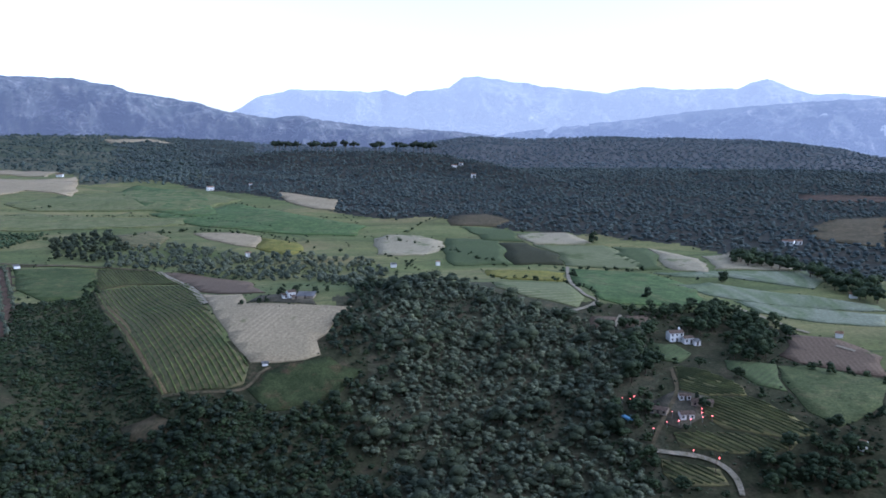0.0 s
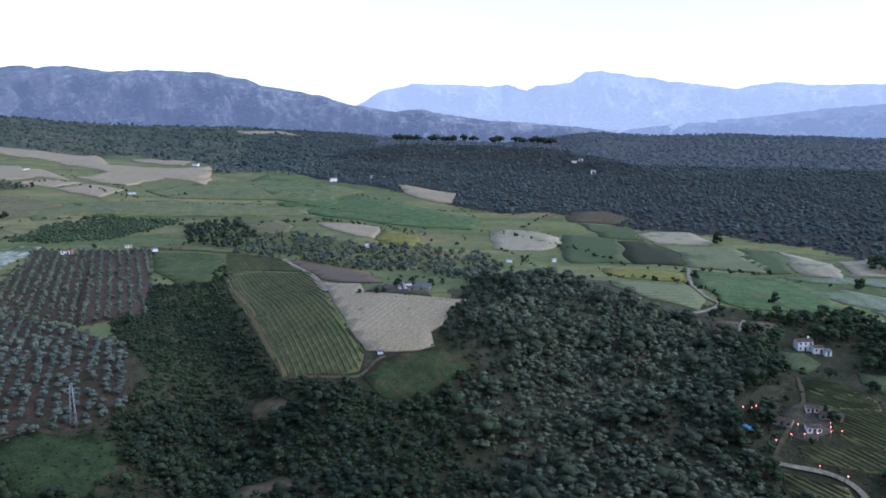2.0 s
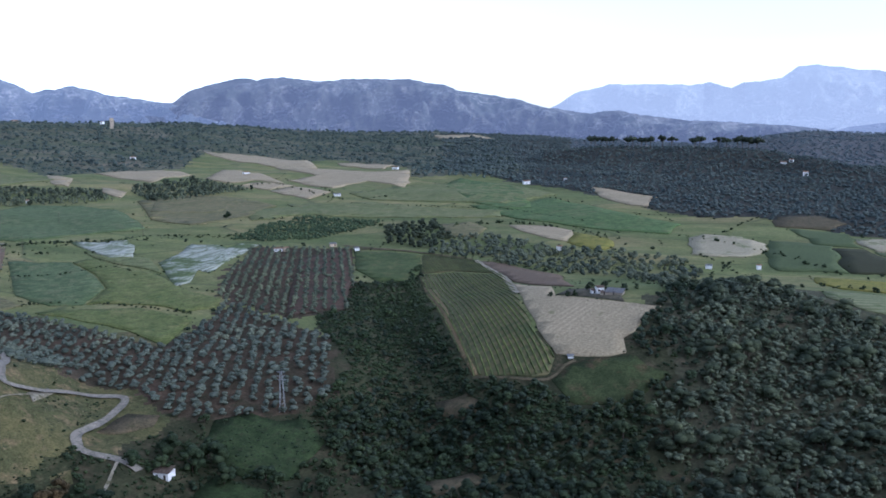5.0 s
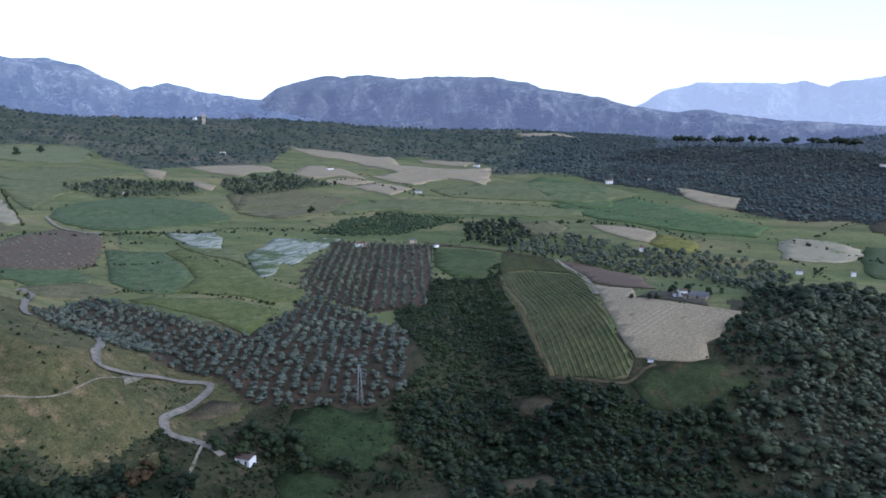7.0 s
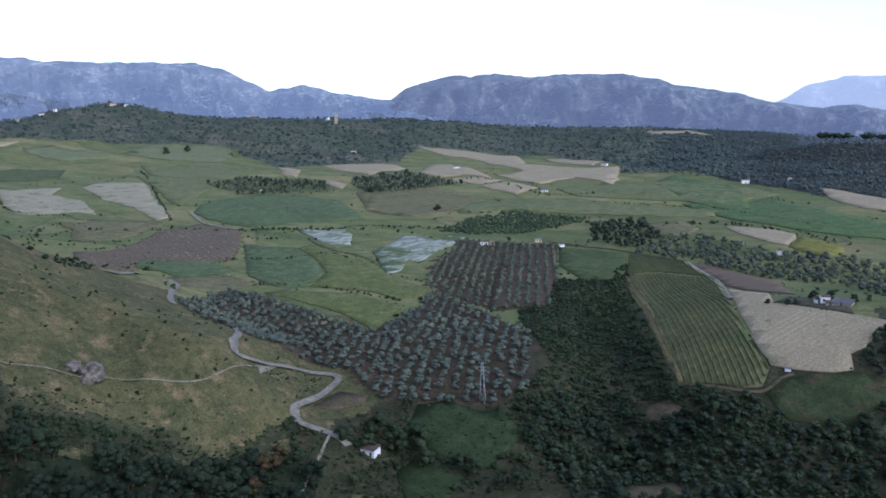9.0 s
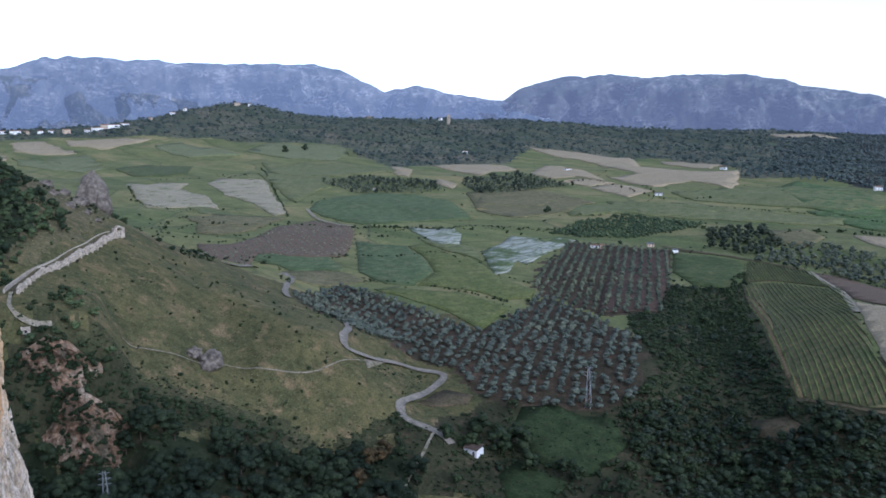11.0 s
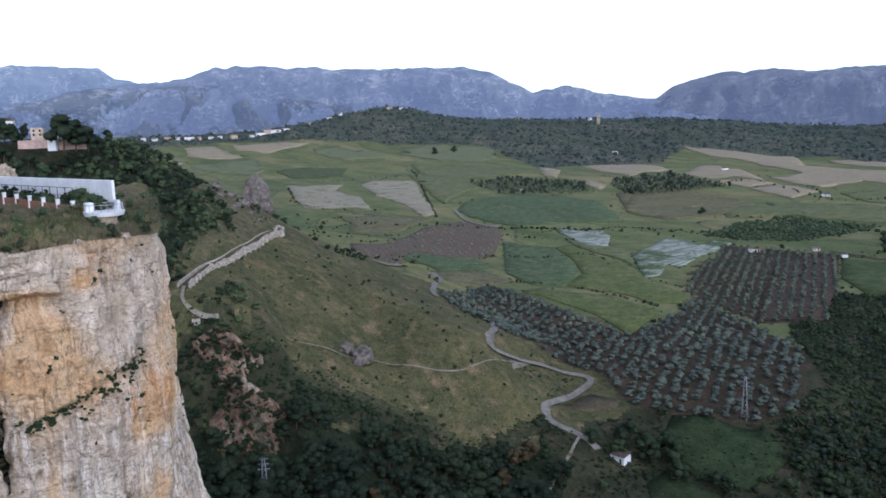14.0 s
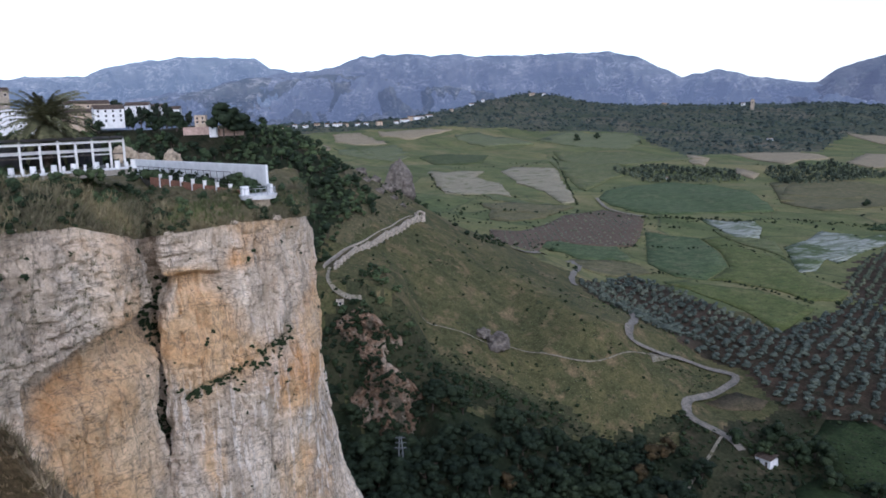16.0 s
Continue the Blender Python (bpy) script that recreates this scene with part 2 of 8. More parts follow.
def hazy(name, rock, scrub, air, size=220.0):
    """A far range: scrub, gullies and pale rock, with blue distance haze put in as emission."""
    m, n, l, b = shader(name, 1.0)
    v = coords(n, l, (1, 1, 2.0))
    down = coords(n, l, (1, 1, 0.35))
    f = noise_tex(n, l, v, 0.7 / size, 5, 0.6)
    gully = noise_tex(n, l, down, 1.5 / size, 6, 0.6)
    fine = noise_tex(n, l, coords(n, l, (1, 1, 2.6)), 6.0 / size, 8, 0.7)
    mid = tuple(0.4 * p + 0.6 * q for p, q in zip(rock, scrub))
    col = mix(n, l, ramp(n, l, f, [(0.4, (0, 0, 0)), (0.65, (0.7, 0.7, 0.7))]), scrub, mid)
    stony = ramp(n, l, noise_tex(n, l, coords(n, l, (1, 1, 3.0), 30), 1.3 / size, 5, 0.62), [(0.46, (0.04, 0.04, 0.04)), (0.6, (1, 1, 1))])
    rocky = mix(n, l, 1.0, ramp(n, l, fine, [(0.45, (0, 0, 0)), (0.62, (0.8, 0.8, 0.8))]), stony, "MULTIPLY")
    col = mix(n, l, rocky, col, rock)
    # gully shade put into the colour as darker scrub
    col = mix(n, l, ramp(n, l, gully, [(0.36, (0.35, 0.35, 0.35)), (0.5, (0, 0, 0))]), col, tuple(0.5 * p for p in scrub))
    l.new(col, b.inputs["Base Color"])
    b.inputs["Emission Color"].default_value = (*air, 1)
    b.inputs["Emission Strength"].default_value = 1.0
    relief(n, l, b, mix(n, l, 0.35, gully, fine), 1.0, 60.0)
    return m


def swirls(name, crop, grass, size, bend=7.0, hole_at=0.42):
    """Silvery growth in sweeping, broken bands over a green meadow."""
    m, n, l, b = shader(name, 0.95)
    v = coords(n, l)
    band = n.new("ShaderNodeTexNoise")
    band.inputs["Scale"].default_value, band.inputs["Detail"].default_value, band.inputs["Distortion"].default_value = 0.7 / size, 2.5, bend
    l.new(coords(n, l, (1, 0.45, 1), 60), band.inputs["Vector"])
    hole = noise_tex(n, l, v, 0.9 / size, 5, 0.65)
    fac = mix(n, l, 1.0, ramp(n, l, band.outputs["Fac"], [(0.30, (0.3, 0.3, 0.3)), (0.38, (1, 1, 1)), (0.45, (0.25, 0.25, 0.25)), (0.51, (1, 1, 1)), (0.57, (0.2, 0.2, 0.2)), (0.64, (1, 1, 1))]), ramp(n, l, hole, [(hole_at, (0, 0, 0)), (hole_at + 0.1, (1, 1, 1))]), "MULTIPLY")
    col = mix(n, l, fac, soft(grass), soft(crop))
    fine = noise_tex(n, l, v, 0.5, 4, 0.7)
    col = mix(n, l, 0.7, col, ramp(n, l, fine, [(0.3, (0.5, 0.5, 0.5)), (0.7, (1.3, 1.3, 1.3))]), "MULTIPLY")
    l.new(col, b.inputs["Base Color"])
    relief(n, l, b, fine, 0.5, 0.3)
    return m


G = {
    "ground": mosaic("meadow_ground", [(0.102, 0.128, 0.056), (0.132, 0.164, 0.07), (0.16, 0.182, 0.08), (0.19, 0.197, 0.096), (0.24, 0.218, 0.126)], 90.0, (0.05, 0.065, 0.035)),
    "plateau": mosaic("plateau_plots", [(0.0788, 0.0974, 0.0698), (0.1162, 0.1256, 0.0937), (0.0716, 0.0965, 0.0654), (0.1462, 0.149, 0.1128), (0.0865, 0.1062, 0.0749)], 120.0, (0.05, 0.06, 0.045), 4.0),
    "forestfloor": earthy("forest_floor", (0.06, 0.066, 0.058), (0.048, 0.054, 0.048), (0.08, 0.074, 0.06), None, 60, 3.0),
    # far hill floor: distance haze put into the colour, pale and bluish
    "hazed_hillfloor": earthy("hazed_hill_floor", (0.125, 0.138, 0.145), (0.11, 0.122, 0.128), (0.14, 0.145, 0.14), None, 90, 5.0),
    "scrubland": earthy("scrubland", (0.056, 0.062, 0.033), (0.038, 0.044, 0.024), (0.088, 0.074, 0.052), (0.026, 0.032, 0.017), 22, 1.2),
    "gully": earthy("gully_grass", (0.068, 0.078, 0.041), (0.042, 0.052, 0.027), (0.105, 0.086, 0.06), (0.03, 0.038, 0.02), 18, 1.2),
    # spur's lower flank: greener grass, with its shade put into the colour too
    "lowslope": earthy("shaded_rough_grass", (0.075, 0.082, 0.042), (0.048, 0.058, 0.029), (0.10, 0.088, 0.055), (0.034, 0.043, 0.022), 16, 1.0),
    "knollfloor": earthy("knoll_floor", (0.08, 0.085, 0.053), (0.06, 0.066, 0.04), (0.11, 0.093, 0.068), (0.052, 0.058, 0.035), 26, 1.2),
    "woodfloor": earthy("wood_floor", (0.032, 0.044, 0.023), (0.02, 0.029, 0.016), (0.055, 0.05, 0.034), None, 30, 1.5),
    "rockslope": earthy("dry_rocky_slope", (0.15, 0.135, 0.08), (0.095, 0.10, 0.052), (0.205, 0.17, 0.115), (0.055, 0.065, 0.034), 14, 0.9),
    "olive_soil": earthy("olive_grove_soil", (0.098, 0.072, 0.056), (0.066, 0.057, 0.042), (0.045, 0.05, 0.03), None, 20, 1.2),
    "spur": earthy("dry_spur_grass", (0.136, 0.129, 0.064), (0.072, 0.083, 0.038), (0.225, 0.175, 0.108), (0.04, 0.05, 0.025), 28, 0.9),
    "straw": rows("stubble", (0.423, 0.354, 0.262), (0.34, 0.29, 0.212), (0.35, 0.299, 0.221), 3.5, 20, 0.5, 26, (0.22, 0.205, 0.125), 0.6),
    "pale": rows("pale_stubble", (0.425, 0.383, 0.297), (0.34, 0.31, 0.238), (0.323, 0.297, 0.225), 4.0, 75, 0.55, 30, (0.16, 0.19, 0.09), 0.56),
    "vines": rows("vineyard_floor", (0.125, 0.125, 0.065), (0.15, 0.13, 0.075), (0.10, 0.11, 0.055), 6.0, 27, 0.5, 40, (0.075, 0.10, 0.045), 0.56),
    "vines_bare": rows("bare_vineyard_floor", (0.205, 0.145, 0.095), (0.17, 0.13, 0.08), (0.14, 0.12, 0.07), 2.7, 30, 0.5, 30, (0.10, 0.11, 0.055), 0.6),
    "vines_b": rows("terrace_floor", (0.17, 0.17, 0.08), (0.20, 0.185, 0.09), (0.12, 0.115, 0.065), 5.0, -65, 0.5, 20),
    "grass_a": earthy("meadow_grass", (0.085, 0.118, 0.046), (0.062, 0.092, 0.036), (0.125, 0.132, 0.06), None, 30, 1.2),
    "grass_b": earthy("dark_meadow", (0.06, 0.082, 0.034), (0.045, 0.062, 0.027), (0.105, 0.08, 0.05), None, 30, 1.0),
    "grass_c": earthy("yellowing_grass", (0.15, 0.175, 0.065), (0.115, 0.15, 0.05), (0.18, 0.185, 0.08), (0.07, 0.10, 0.04), 34, 1.2),
    "grass_bright": earthy("bright_grass", (0.105, 0.165, 0.066), (0.085, 0.14, 0.055), (0.14, 0.165, 0.078), (0.075, 0.115, 0.05), 60, 2.0),
    "grass_t": earthy("tan_rough_pasture", (0.195, 0.18, 0.105), (0.14, 0.145, 0.075), (0.225, 0.195, 0.125), (0.075, 0.09, 0.045), 30, 1.4),
    "grass_y": earthy("yellow_green_meadow", (0.175, 0.195, 0.09), (0.135, 0.165, 0.072), (0.20, 0.20, 0.105), (0.10, 0.13, 0.055), 50, 1.8),
    "grass_f": earthy("green_hayfield", (0.112, 0.158, 0.075), (0.092, 0.135, 0.062), (0.14, 0.16, 0.085), (0.085, 0.115, 0.055), 45, 1.6),
    "grass_e": earthy("lush_clearing", (0.052, 0.082, 0.033), (0.032, 0.052, 0.022), (0.046, 0.055, 0.03), (0.02, 0.03, 0.016), 8, 0.8),
    "green_d": rows("green_crop", (0.10, 0.14, 0.062), (0.084, 0.12, 0.055), (0.088, 0.115, 0.055), 3.0, 40, 0.5, 40),
    "green_e": earthy("pale_pasture", (0.11, 0.138, 0.063), (0.085, 0.115, 0.05), (0.14, 0.15, 0.075), (0.05, 0.065, 0.032), 30, 1.2),
    "dark": rows("dark_tilth", (0.06, 0.065, 0.035), (0.05, 0.06, 0.03), (0.045, 0.05, 0.03), 2.5, 30, 0.5, 40),
    "yellow": earthy("ripening_crop", (0.24, 0.23, 0.06), (0.19, 0.19, 0.055), (0.16, 0.18, 0.05), None, 40, 1.5),
    "crop": rows("pale_green_crop", (0.22, 0.245, 0.138), (0.165, 0.195, 0.10), (0.155, 0.18, 0.09), 5.0, 60, 0.5, 50, (0.11, 0.145, 0.062), 0.58),
    "blue": swirls("silvery_crop", (0.24, 0.28, 0.20), (0.13, 0.18, 0.085), 34.0, 0.6, 0.25),
    "ash": swirls("silvery_weed", (0.42, 0.46, 0.40), (0.10, 0.14, 0.06), 26.0, 1.6, 0.42),
    "soil": rows("ploughed_soil", (0.175, 0.135, 0.11), (0.155, 0.12, 0.097), (0.15, 0.115, 0.092), 2.5, 10, 0.5, 40, (0.095, 0.105, 0.055), 0.62),
    "soil_red": earthy("reddish_soil", (0.115, 0.08, 0.068), (0.088, 0.066, 0.056), (0.065, 0.064, 0.045), None, 25, 1.2),
    "earth": earthy("bare_earth", (0.145, 0.12, 0.085), (0.10, 0.088, 0.06), (0.065, 0.07, 0.038), None, 12, 0.8),
    "yard": earthy("trodden_yard", (0.13, 0.12, 0.10), (0.09, 0.085, 0.07), (0.07, 0.075, 0.055), None, 8, 0.5),
    "asphalt": earthy("worn_asphalt", (0.28, 0.262, 0.248), (0.22, 0.205, 0.195), (0.33, 0.30, 0.27), None, 12, 0.6),
    "gravel": earthy("pale_gravel", (0.36, 0.33, 0.29), (0.26, 0.24, 0.20), (0.16, 0.15, 0.10), None, 8, 0.5),
}
# near oak, wild olive and scrub: dim foreground put into the leaf colour
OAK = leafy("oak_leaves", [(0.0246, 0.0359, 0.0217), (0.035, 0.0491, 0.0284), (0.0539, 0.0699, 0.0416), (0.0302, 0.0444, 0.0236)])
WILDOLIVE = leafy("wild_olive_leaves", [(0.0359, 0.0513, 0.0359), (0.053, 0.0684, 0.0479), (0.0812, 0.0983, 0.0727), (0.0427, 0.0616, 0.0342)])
# FAROLIVE, FARWOOD, PLATEAUWOOD, HILLWOOD: distance haze put into the leaf colour
FAROLIVE = leafy("hazed_far_olive_leaves", [(0.092, 0.115, 0.0966), (0.115, 0.138, 0.115), (0.1426, 0.1656, 0.138)], cast=(0.68, 0.73, 0.82), spread=0.55)
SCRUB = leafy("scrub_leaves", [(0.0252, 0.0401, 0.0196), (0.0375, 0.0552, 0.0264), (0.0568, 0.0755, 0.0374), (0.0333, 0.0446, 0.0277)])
POPLAR = leafy("fresh_leaves", [(0.0295, 0.0438, 0.0227), (0.0431, 0.0607, 0.0322), (0.0635, 0.0805, 0.0438)])
OLIVE = leafy("olive_leaves", [(0.0917, 0.1041, 0.0831), (0.124, 0.1388, 0.1116), (0.1884, 0.2046, 0.1674)])
FARWOOD = leafy("hazed_far_wood_leaves", [(0.0677, 0.079, 0.0766), (0.0814, 0.0937, 0.0888), (0.0978, 0.11, 0.1002)], cast=(0.68, 0.73, 0.82), spread=0.55)
PLATEAUWOOD = leafy("hazed_plateau_leaves", [(0.0536, 0.0673, 0.0612), (0.0673, 0.0818, 0.0727), (0.0842, 0.0994, 0.0864)], cast=(0.68, 0.73, 0.82), spread=0.55)
SLOPELEAF = leafy("slope_leaves", [(0.0474, 0.069, 0.0345), (0.0725, 0.1012, 0.0502), (0.1031, 0.134, 0.0677), (0.0626, 0.0784, 0.0439)])
# knoll oak, olive and scrub: paler copies, valley haze put into the colour
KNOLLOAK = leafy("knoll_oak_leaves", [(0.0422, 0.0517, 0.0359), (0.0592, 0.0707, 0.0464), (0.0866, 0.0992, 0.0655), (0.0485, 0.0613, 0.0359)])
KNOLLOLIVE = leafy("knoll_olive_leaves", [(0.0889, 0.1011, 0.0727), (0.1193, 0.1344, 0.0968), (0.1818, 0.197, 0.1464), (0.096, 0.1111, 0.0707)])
PLANTED = leafy("plantation_leaves", [(0.0564, 0.0847, 0.0449), (0.0772, 0.1086, 0.0593), (0.1051, 0.1366, 0.0789)])
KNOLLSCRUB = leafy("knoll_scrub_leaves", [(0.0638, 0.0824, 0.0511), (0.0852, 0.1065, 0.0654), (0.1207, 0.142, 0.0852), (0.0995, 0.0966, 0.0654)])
RUSSET = leafy("russet_leaves", [(0.0777, 0.0525, 0.0273), (0.1036, 0.07, 0.0364), (0.0593, 0.0481, 0.0257)])
VINE = leafy("vine_leaves", [(0.1108, 0.136, 0.0473), (0.1447, 0.1654, 0.0581), (0.1915, 0.1954, 0.0736)])
VINEGOLD = leafy("terrace_vine_leaves", [(0.0996, 0.115, 0.051), (0.1237, 0.134, 0.0623), (0.1444, 0.1444, 0.0727)])
# palest of the far leaves, its haze put into the colour
HILLWOOD = leafy("hazed_hill_wood_leaves", [(0.1228, 0.1404, 0.1516), (0.1383, 0.1556, 0.1658), (0.1535, 0.172, 0.1791)], cast=(0.68, 0.73, 0.82), spread=0.55)
PINE = leafy("pine_needles", [(0.028, 0.036, 0.026), (0.04, 0.05, 0.034), (0.052, 0.062, 0.042)])
BARK = plain("bark", (0.09, 0.07, 0.055), 0.95, 0.25, 0.3)
WHITE = plain("whitewash", (0.70, 0.69, 0.68), 0.85, 0.08, 2.0)
TILE = plain("clay_tiles", (0.30, 0.19, 0.13), 0.85, 0.25, 0.5)
PALESTONE = plain("pale_wall_stone", (0.40, 0.345, 0.28), 0.95, 0.35, 1.0)
CLIFFTAN = plain("tan_crag", (0.36, 0.29, 0.21), 0.95, 0.3, 3.0)
STONE = plain("field_stone", (0.33, 0.28, 0.22), 0.95, 0.25, 0.6)
DARKGLASS = plain("dark_window", (0.03, 0.03, 0.035), 0.3, 0.1, 1.0)
STEEL = plain("galvanised_steel", (0.35, 0.36, 0.37), 0.5, 0.1, 0.5, 0.7)

# ---- mesh helpers ----
def mesh_of(name, verts, faces, mats, index=None, flat=False):
    me = bpy.data.meshes.new(name)
    me.from_pydata([], [], []) if len(verts) == 0 else None
    verts, faces = np.asarray(verts, np.float32), np.asarray(faces, np.int32)
    k = faces.shape[1]
    me.vertices.add(len(verts))
    me.vertices.foreach_set("co", verts.ravel())
    me.loops.add(faces.size)
    me.loops.foreach_set("vertex_index", faces.ravel())
    me.polygons.add(len(faces))
    me.polygons.foreach_set("loop_start", np.arange(0, faces.size, k, dtype=np.int32))
    me.polygons.foreach_set("loop_total", np.full(len(faces), k, np.int32))
    for m in mats if isinstance(mats, (list, tuple)) else [mats]:
        me.materials.append(m)
    if index is not None:
        me.polygons.foreach_set("material_index", np.asarray(index, np.int32))
    me.update(calc_edges=True)
    me.polygons.foreach_set("use_smooth", np.full(len(faces), not flat))
    return me


def grid_faces(rows_n, cols_n):
    i = np.arange((rows_n - 1) * cols_n).reshape(rows_n - 1, cols_n)[:, :-1]
    return np.stack([i, i + 1, i + cols_n + 1, i + cols_n], -1).reshape(-1, 4)


def part(name, bm, material, parent=None, label=""):
    me = bpy.data.meshes.new(name)
    bm.to_mesh(me)
    bm.free()
    me.materials.append(material)
    ob = new(name, me)
    if parent:
        ob.parent = parent
    if label:
        ob["label"] = label
    return ob


def box(bm, x0, x1, y0, y1, z0, z1, m=None):
    g = bmesh.ops.create_cube(bm, size=1)["verts"]
    bmesh.ops.scale(bm, vec=(x1 - x0, y1 - y0, z1 - z0), verts=g)
    bmesh.ops.translate(bm, vec=((x0 + x1) / 2, (y0 + y1) / 2, (z0 + z1) / 2), verts=g)
    if m is not None:
        bmesh.ops.transform(bm, matrix=m, verts=g)
    return g


def inside(x, y, poly):
    res = np.zeros(np.shape(x), bool)
    for (x0, y0), (x1, y1) in zip(poly, poly[1:] + poly[:1]):
        if y0 != y1:
            res ^= ((y0 > y) != (y1 > y)) & (x < (x1 - x0) * (y - y0) / (y1 - y0) + x0)
    return res


def fractal(points, size, octaves=5, seed=0.0):
    return np.array([noise.fractal(Vector((p[0] / size + seed, p[1] / size, p[2] / size)), 0.9, 2.0, octaves) for p in points])


# ---- the ground: one sheet out to the horizon ----
def ground():
    radii = np.concatenate([[0.2, 6], np.arange(20, 240, 20), np.arange(240, 480, 2.6), np.arange(480, 800, 4.5), np.arange(800, 1350, 8), np.arange(1350, 2700, 14), np.arange(2700, 3400, 60), [3700, 4100, 4600, 4950]])
    azs = np.concatenate([np.arange(-36, 100, 0.27), np.arange(100, 324, 4), [324]])
    R, A = np.meshgrid(radii, np.radians(azs), indexing="ij")
    X, Y = -R * np.sin(A), R * np.cos(A)
    Z = height(X, Y)
    f = grid_faces(*R.shape)
    cx, cy = X.ravel()[f].mean(1), Y.ravel()[f].mean(1)
    idx = np.zeros(len(f), int)
    rg = np.random.default_rng(3)
    stray = np.minimum(0.012 * np.hypot(cx, cy), 8.0)
    jx, jy = (stray * (0.7 * waves(cx, cy, 19, 4 + i) + 0.22 * rg.uniform(-1, 1, len(cx))) for i in (0, 3))
    for k, p in COVER:
        idx[inside(cx + jx, cy + jy, p)] = k
    # the far hill takes the floor with haze in its colour
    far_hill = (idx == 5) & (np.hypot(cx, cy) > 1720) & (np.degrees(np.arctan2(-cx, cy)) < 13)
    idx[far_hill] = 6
    ob = new("ground", mesh_of("ground", np.stack([X, Y, Z], -1).reshape(-1, 3), f, [G["ground"], G["woodfloor"], G["olive_soil"], G["spur"], G["scrubland"], G["forestfloor"], G["hazed_hillfloor"], G["plateau"], G["rockslope"], G["knollfloor"], G["gully"], G["lowslope"]], idx))
    return tagged(ob, "rolling valley floor of meadow, wood and grove soil", "ground", kind="structure")


def drape(x, y, lift=0.0):
    return float(height(x, y)) + lift


def field(name, kind, corners):
    """A worked field laid over the ground."""
    OUTLINES.append(list(corners))
    PLOTS.append((name, kind, list(corners)))
    bm = bmesh.new()
    bm.faces.new([bm.verts.new((x, y, 0)) for x, y in corners])
    xs, ys = [c[0] for c in corners], [c[1] for c in corners]
    dist = math.hypot(sum(xs) / len(xs), sum(ys) / len(ys))
    step = 4 + dist / 90
    for lo, hi, no in ((min(xs), max(xs), (1, 0, 0)), (min(ys), max(ys), (0, 1, 0))):
        for k in np.arange(lo + step, hi, step):
            bmesh.ops.bisect_plane(bm, geom=bm.verts[:] + bm.edges[:] + bm.faces[:], plane_co=(k * no[0], k * no[1], 0), plane_no=no)
    bmesh.ops.triangulate(bm, faces=bm.faces[:])
    co = np.array([v.co[:] for v in bm.verts])
    jig = (0.004 if kind.startswith("vines") else 0.018 if kind == "grass_e" else 0.009) * dist
    wob = jig * np.array([noise.noise(Vector((c[0] / 26, c[1] / 26, 3.3))) + 0.5 * noise.noise(Vector((c[0] / 9, c[1] / 9, 7.1))) for c in co])
    zz = height(co[:, 0] + wob, co[:, 1] - wob) + 0.12 + dist * 0.0007 + 0.06 * (kind == "vines_bare")
    for v, z, w in zip(bm.verts, zz, wob):
        v.co = (v.co.x + w, v.co.y - w, z)
    for f in bm.faces:
        if f.normal.z < 0:
            f.normal_flip()
        f.smooth = True
    for e in [e for e in bm.edges if e.is_boundary]:
        a, b = e.verts
        c, d = (bm.verts.new((v.co.x, v.co.y, v.co.z - 1.2 - 0.001 * dist)) for v in (b, a))
        bm.faces.new((a, b, c, d))
    return tagged(part(name, bm, G[kind]), FIELD_WORDS[kind], "field", "fields of the valley", "structure")


def spline(pts, step):
    p = np.array([pts[0], *pts, pts[-1]], float)
    out = []
    for i in range(1, len(p) - 2):
        a, b, c, d = p[i - 1:i + 3]
        for s in np.linspace(0, 1, max(2, int(np.linalg.norm(c - b) / step)), endpoint=False):
            out.append(0.5 * (2 * b + (c - a) * s + (2 * a - 5 * b + 4 * c - d) * s * s + (3 * b - a - 3 * c + d) * s ** 3))
    return np.array(out + [p[-1]])


ROUTES = []


def road(name, width, kind, pts):
    c = spline(pts, 2.0)
    ROUTES.append(c)
    t = np.gradient(c, axis=0)
    t /= np.linalg.norm(t, axis=1)[:, None] + 1e-9
    nrm = np.stack([-t[:, 1], t[:, 0]], 1)
    rowsv = []
    for k in np.linspace(-0.5, 0.5, 5):
        w = width * (1 + 0.12 * np.sin(np.arange(len(c)) * 0.7 + k * 5))
        q = c + nrm * (k * w)[:, None]
        rowsv.append(np.column_stack([q, height(q[:, 0], q[:, 1])]))
    rowsv = np.array(rowsv)
    lift = 0.16 + 0.0007 * math.hypot(*c[len(c) // 2]) + (0.15 if kind == "asphalt" else 0.3 if kind == "gravel" else 0.0)
    rowsv[:, :, 2] = np.maximum(rowsv[:, :, 2], rowsv[2, :, 2] - 0.3) + lift
    ob = new(name, mesh_of(name, rowsv.reshape(-1, 3), grid_faces(5, len(c))[:, ::-1], G[kind]))
    return tagged(ob, {"asphalt": "narrow grey asphalt lane winding through the valley", "gravel": "pale gravel farm track on the grass", "earth": "trodden earth track through grass"}[kind], "road", kind="structure")


# ---- trees ----
T_ = (1 + 5 ** 0.5) / 2
ICO_V = np.array([(-1, T_, 0), (1, T_, 0), (-1, -T_, 0), (1, -T_, 0), (0, -1, T_), (0, 1, T_), (0, -1, -T_), (0, 1, -T_), (T_, 0, -1), (T_, 0, 1), (-T_, 0, -1), (-T_, 0, 1)]) / 1.902
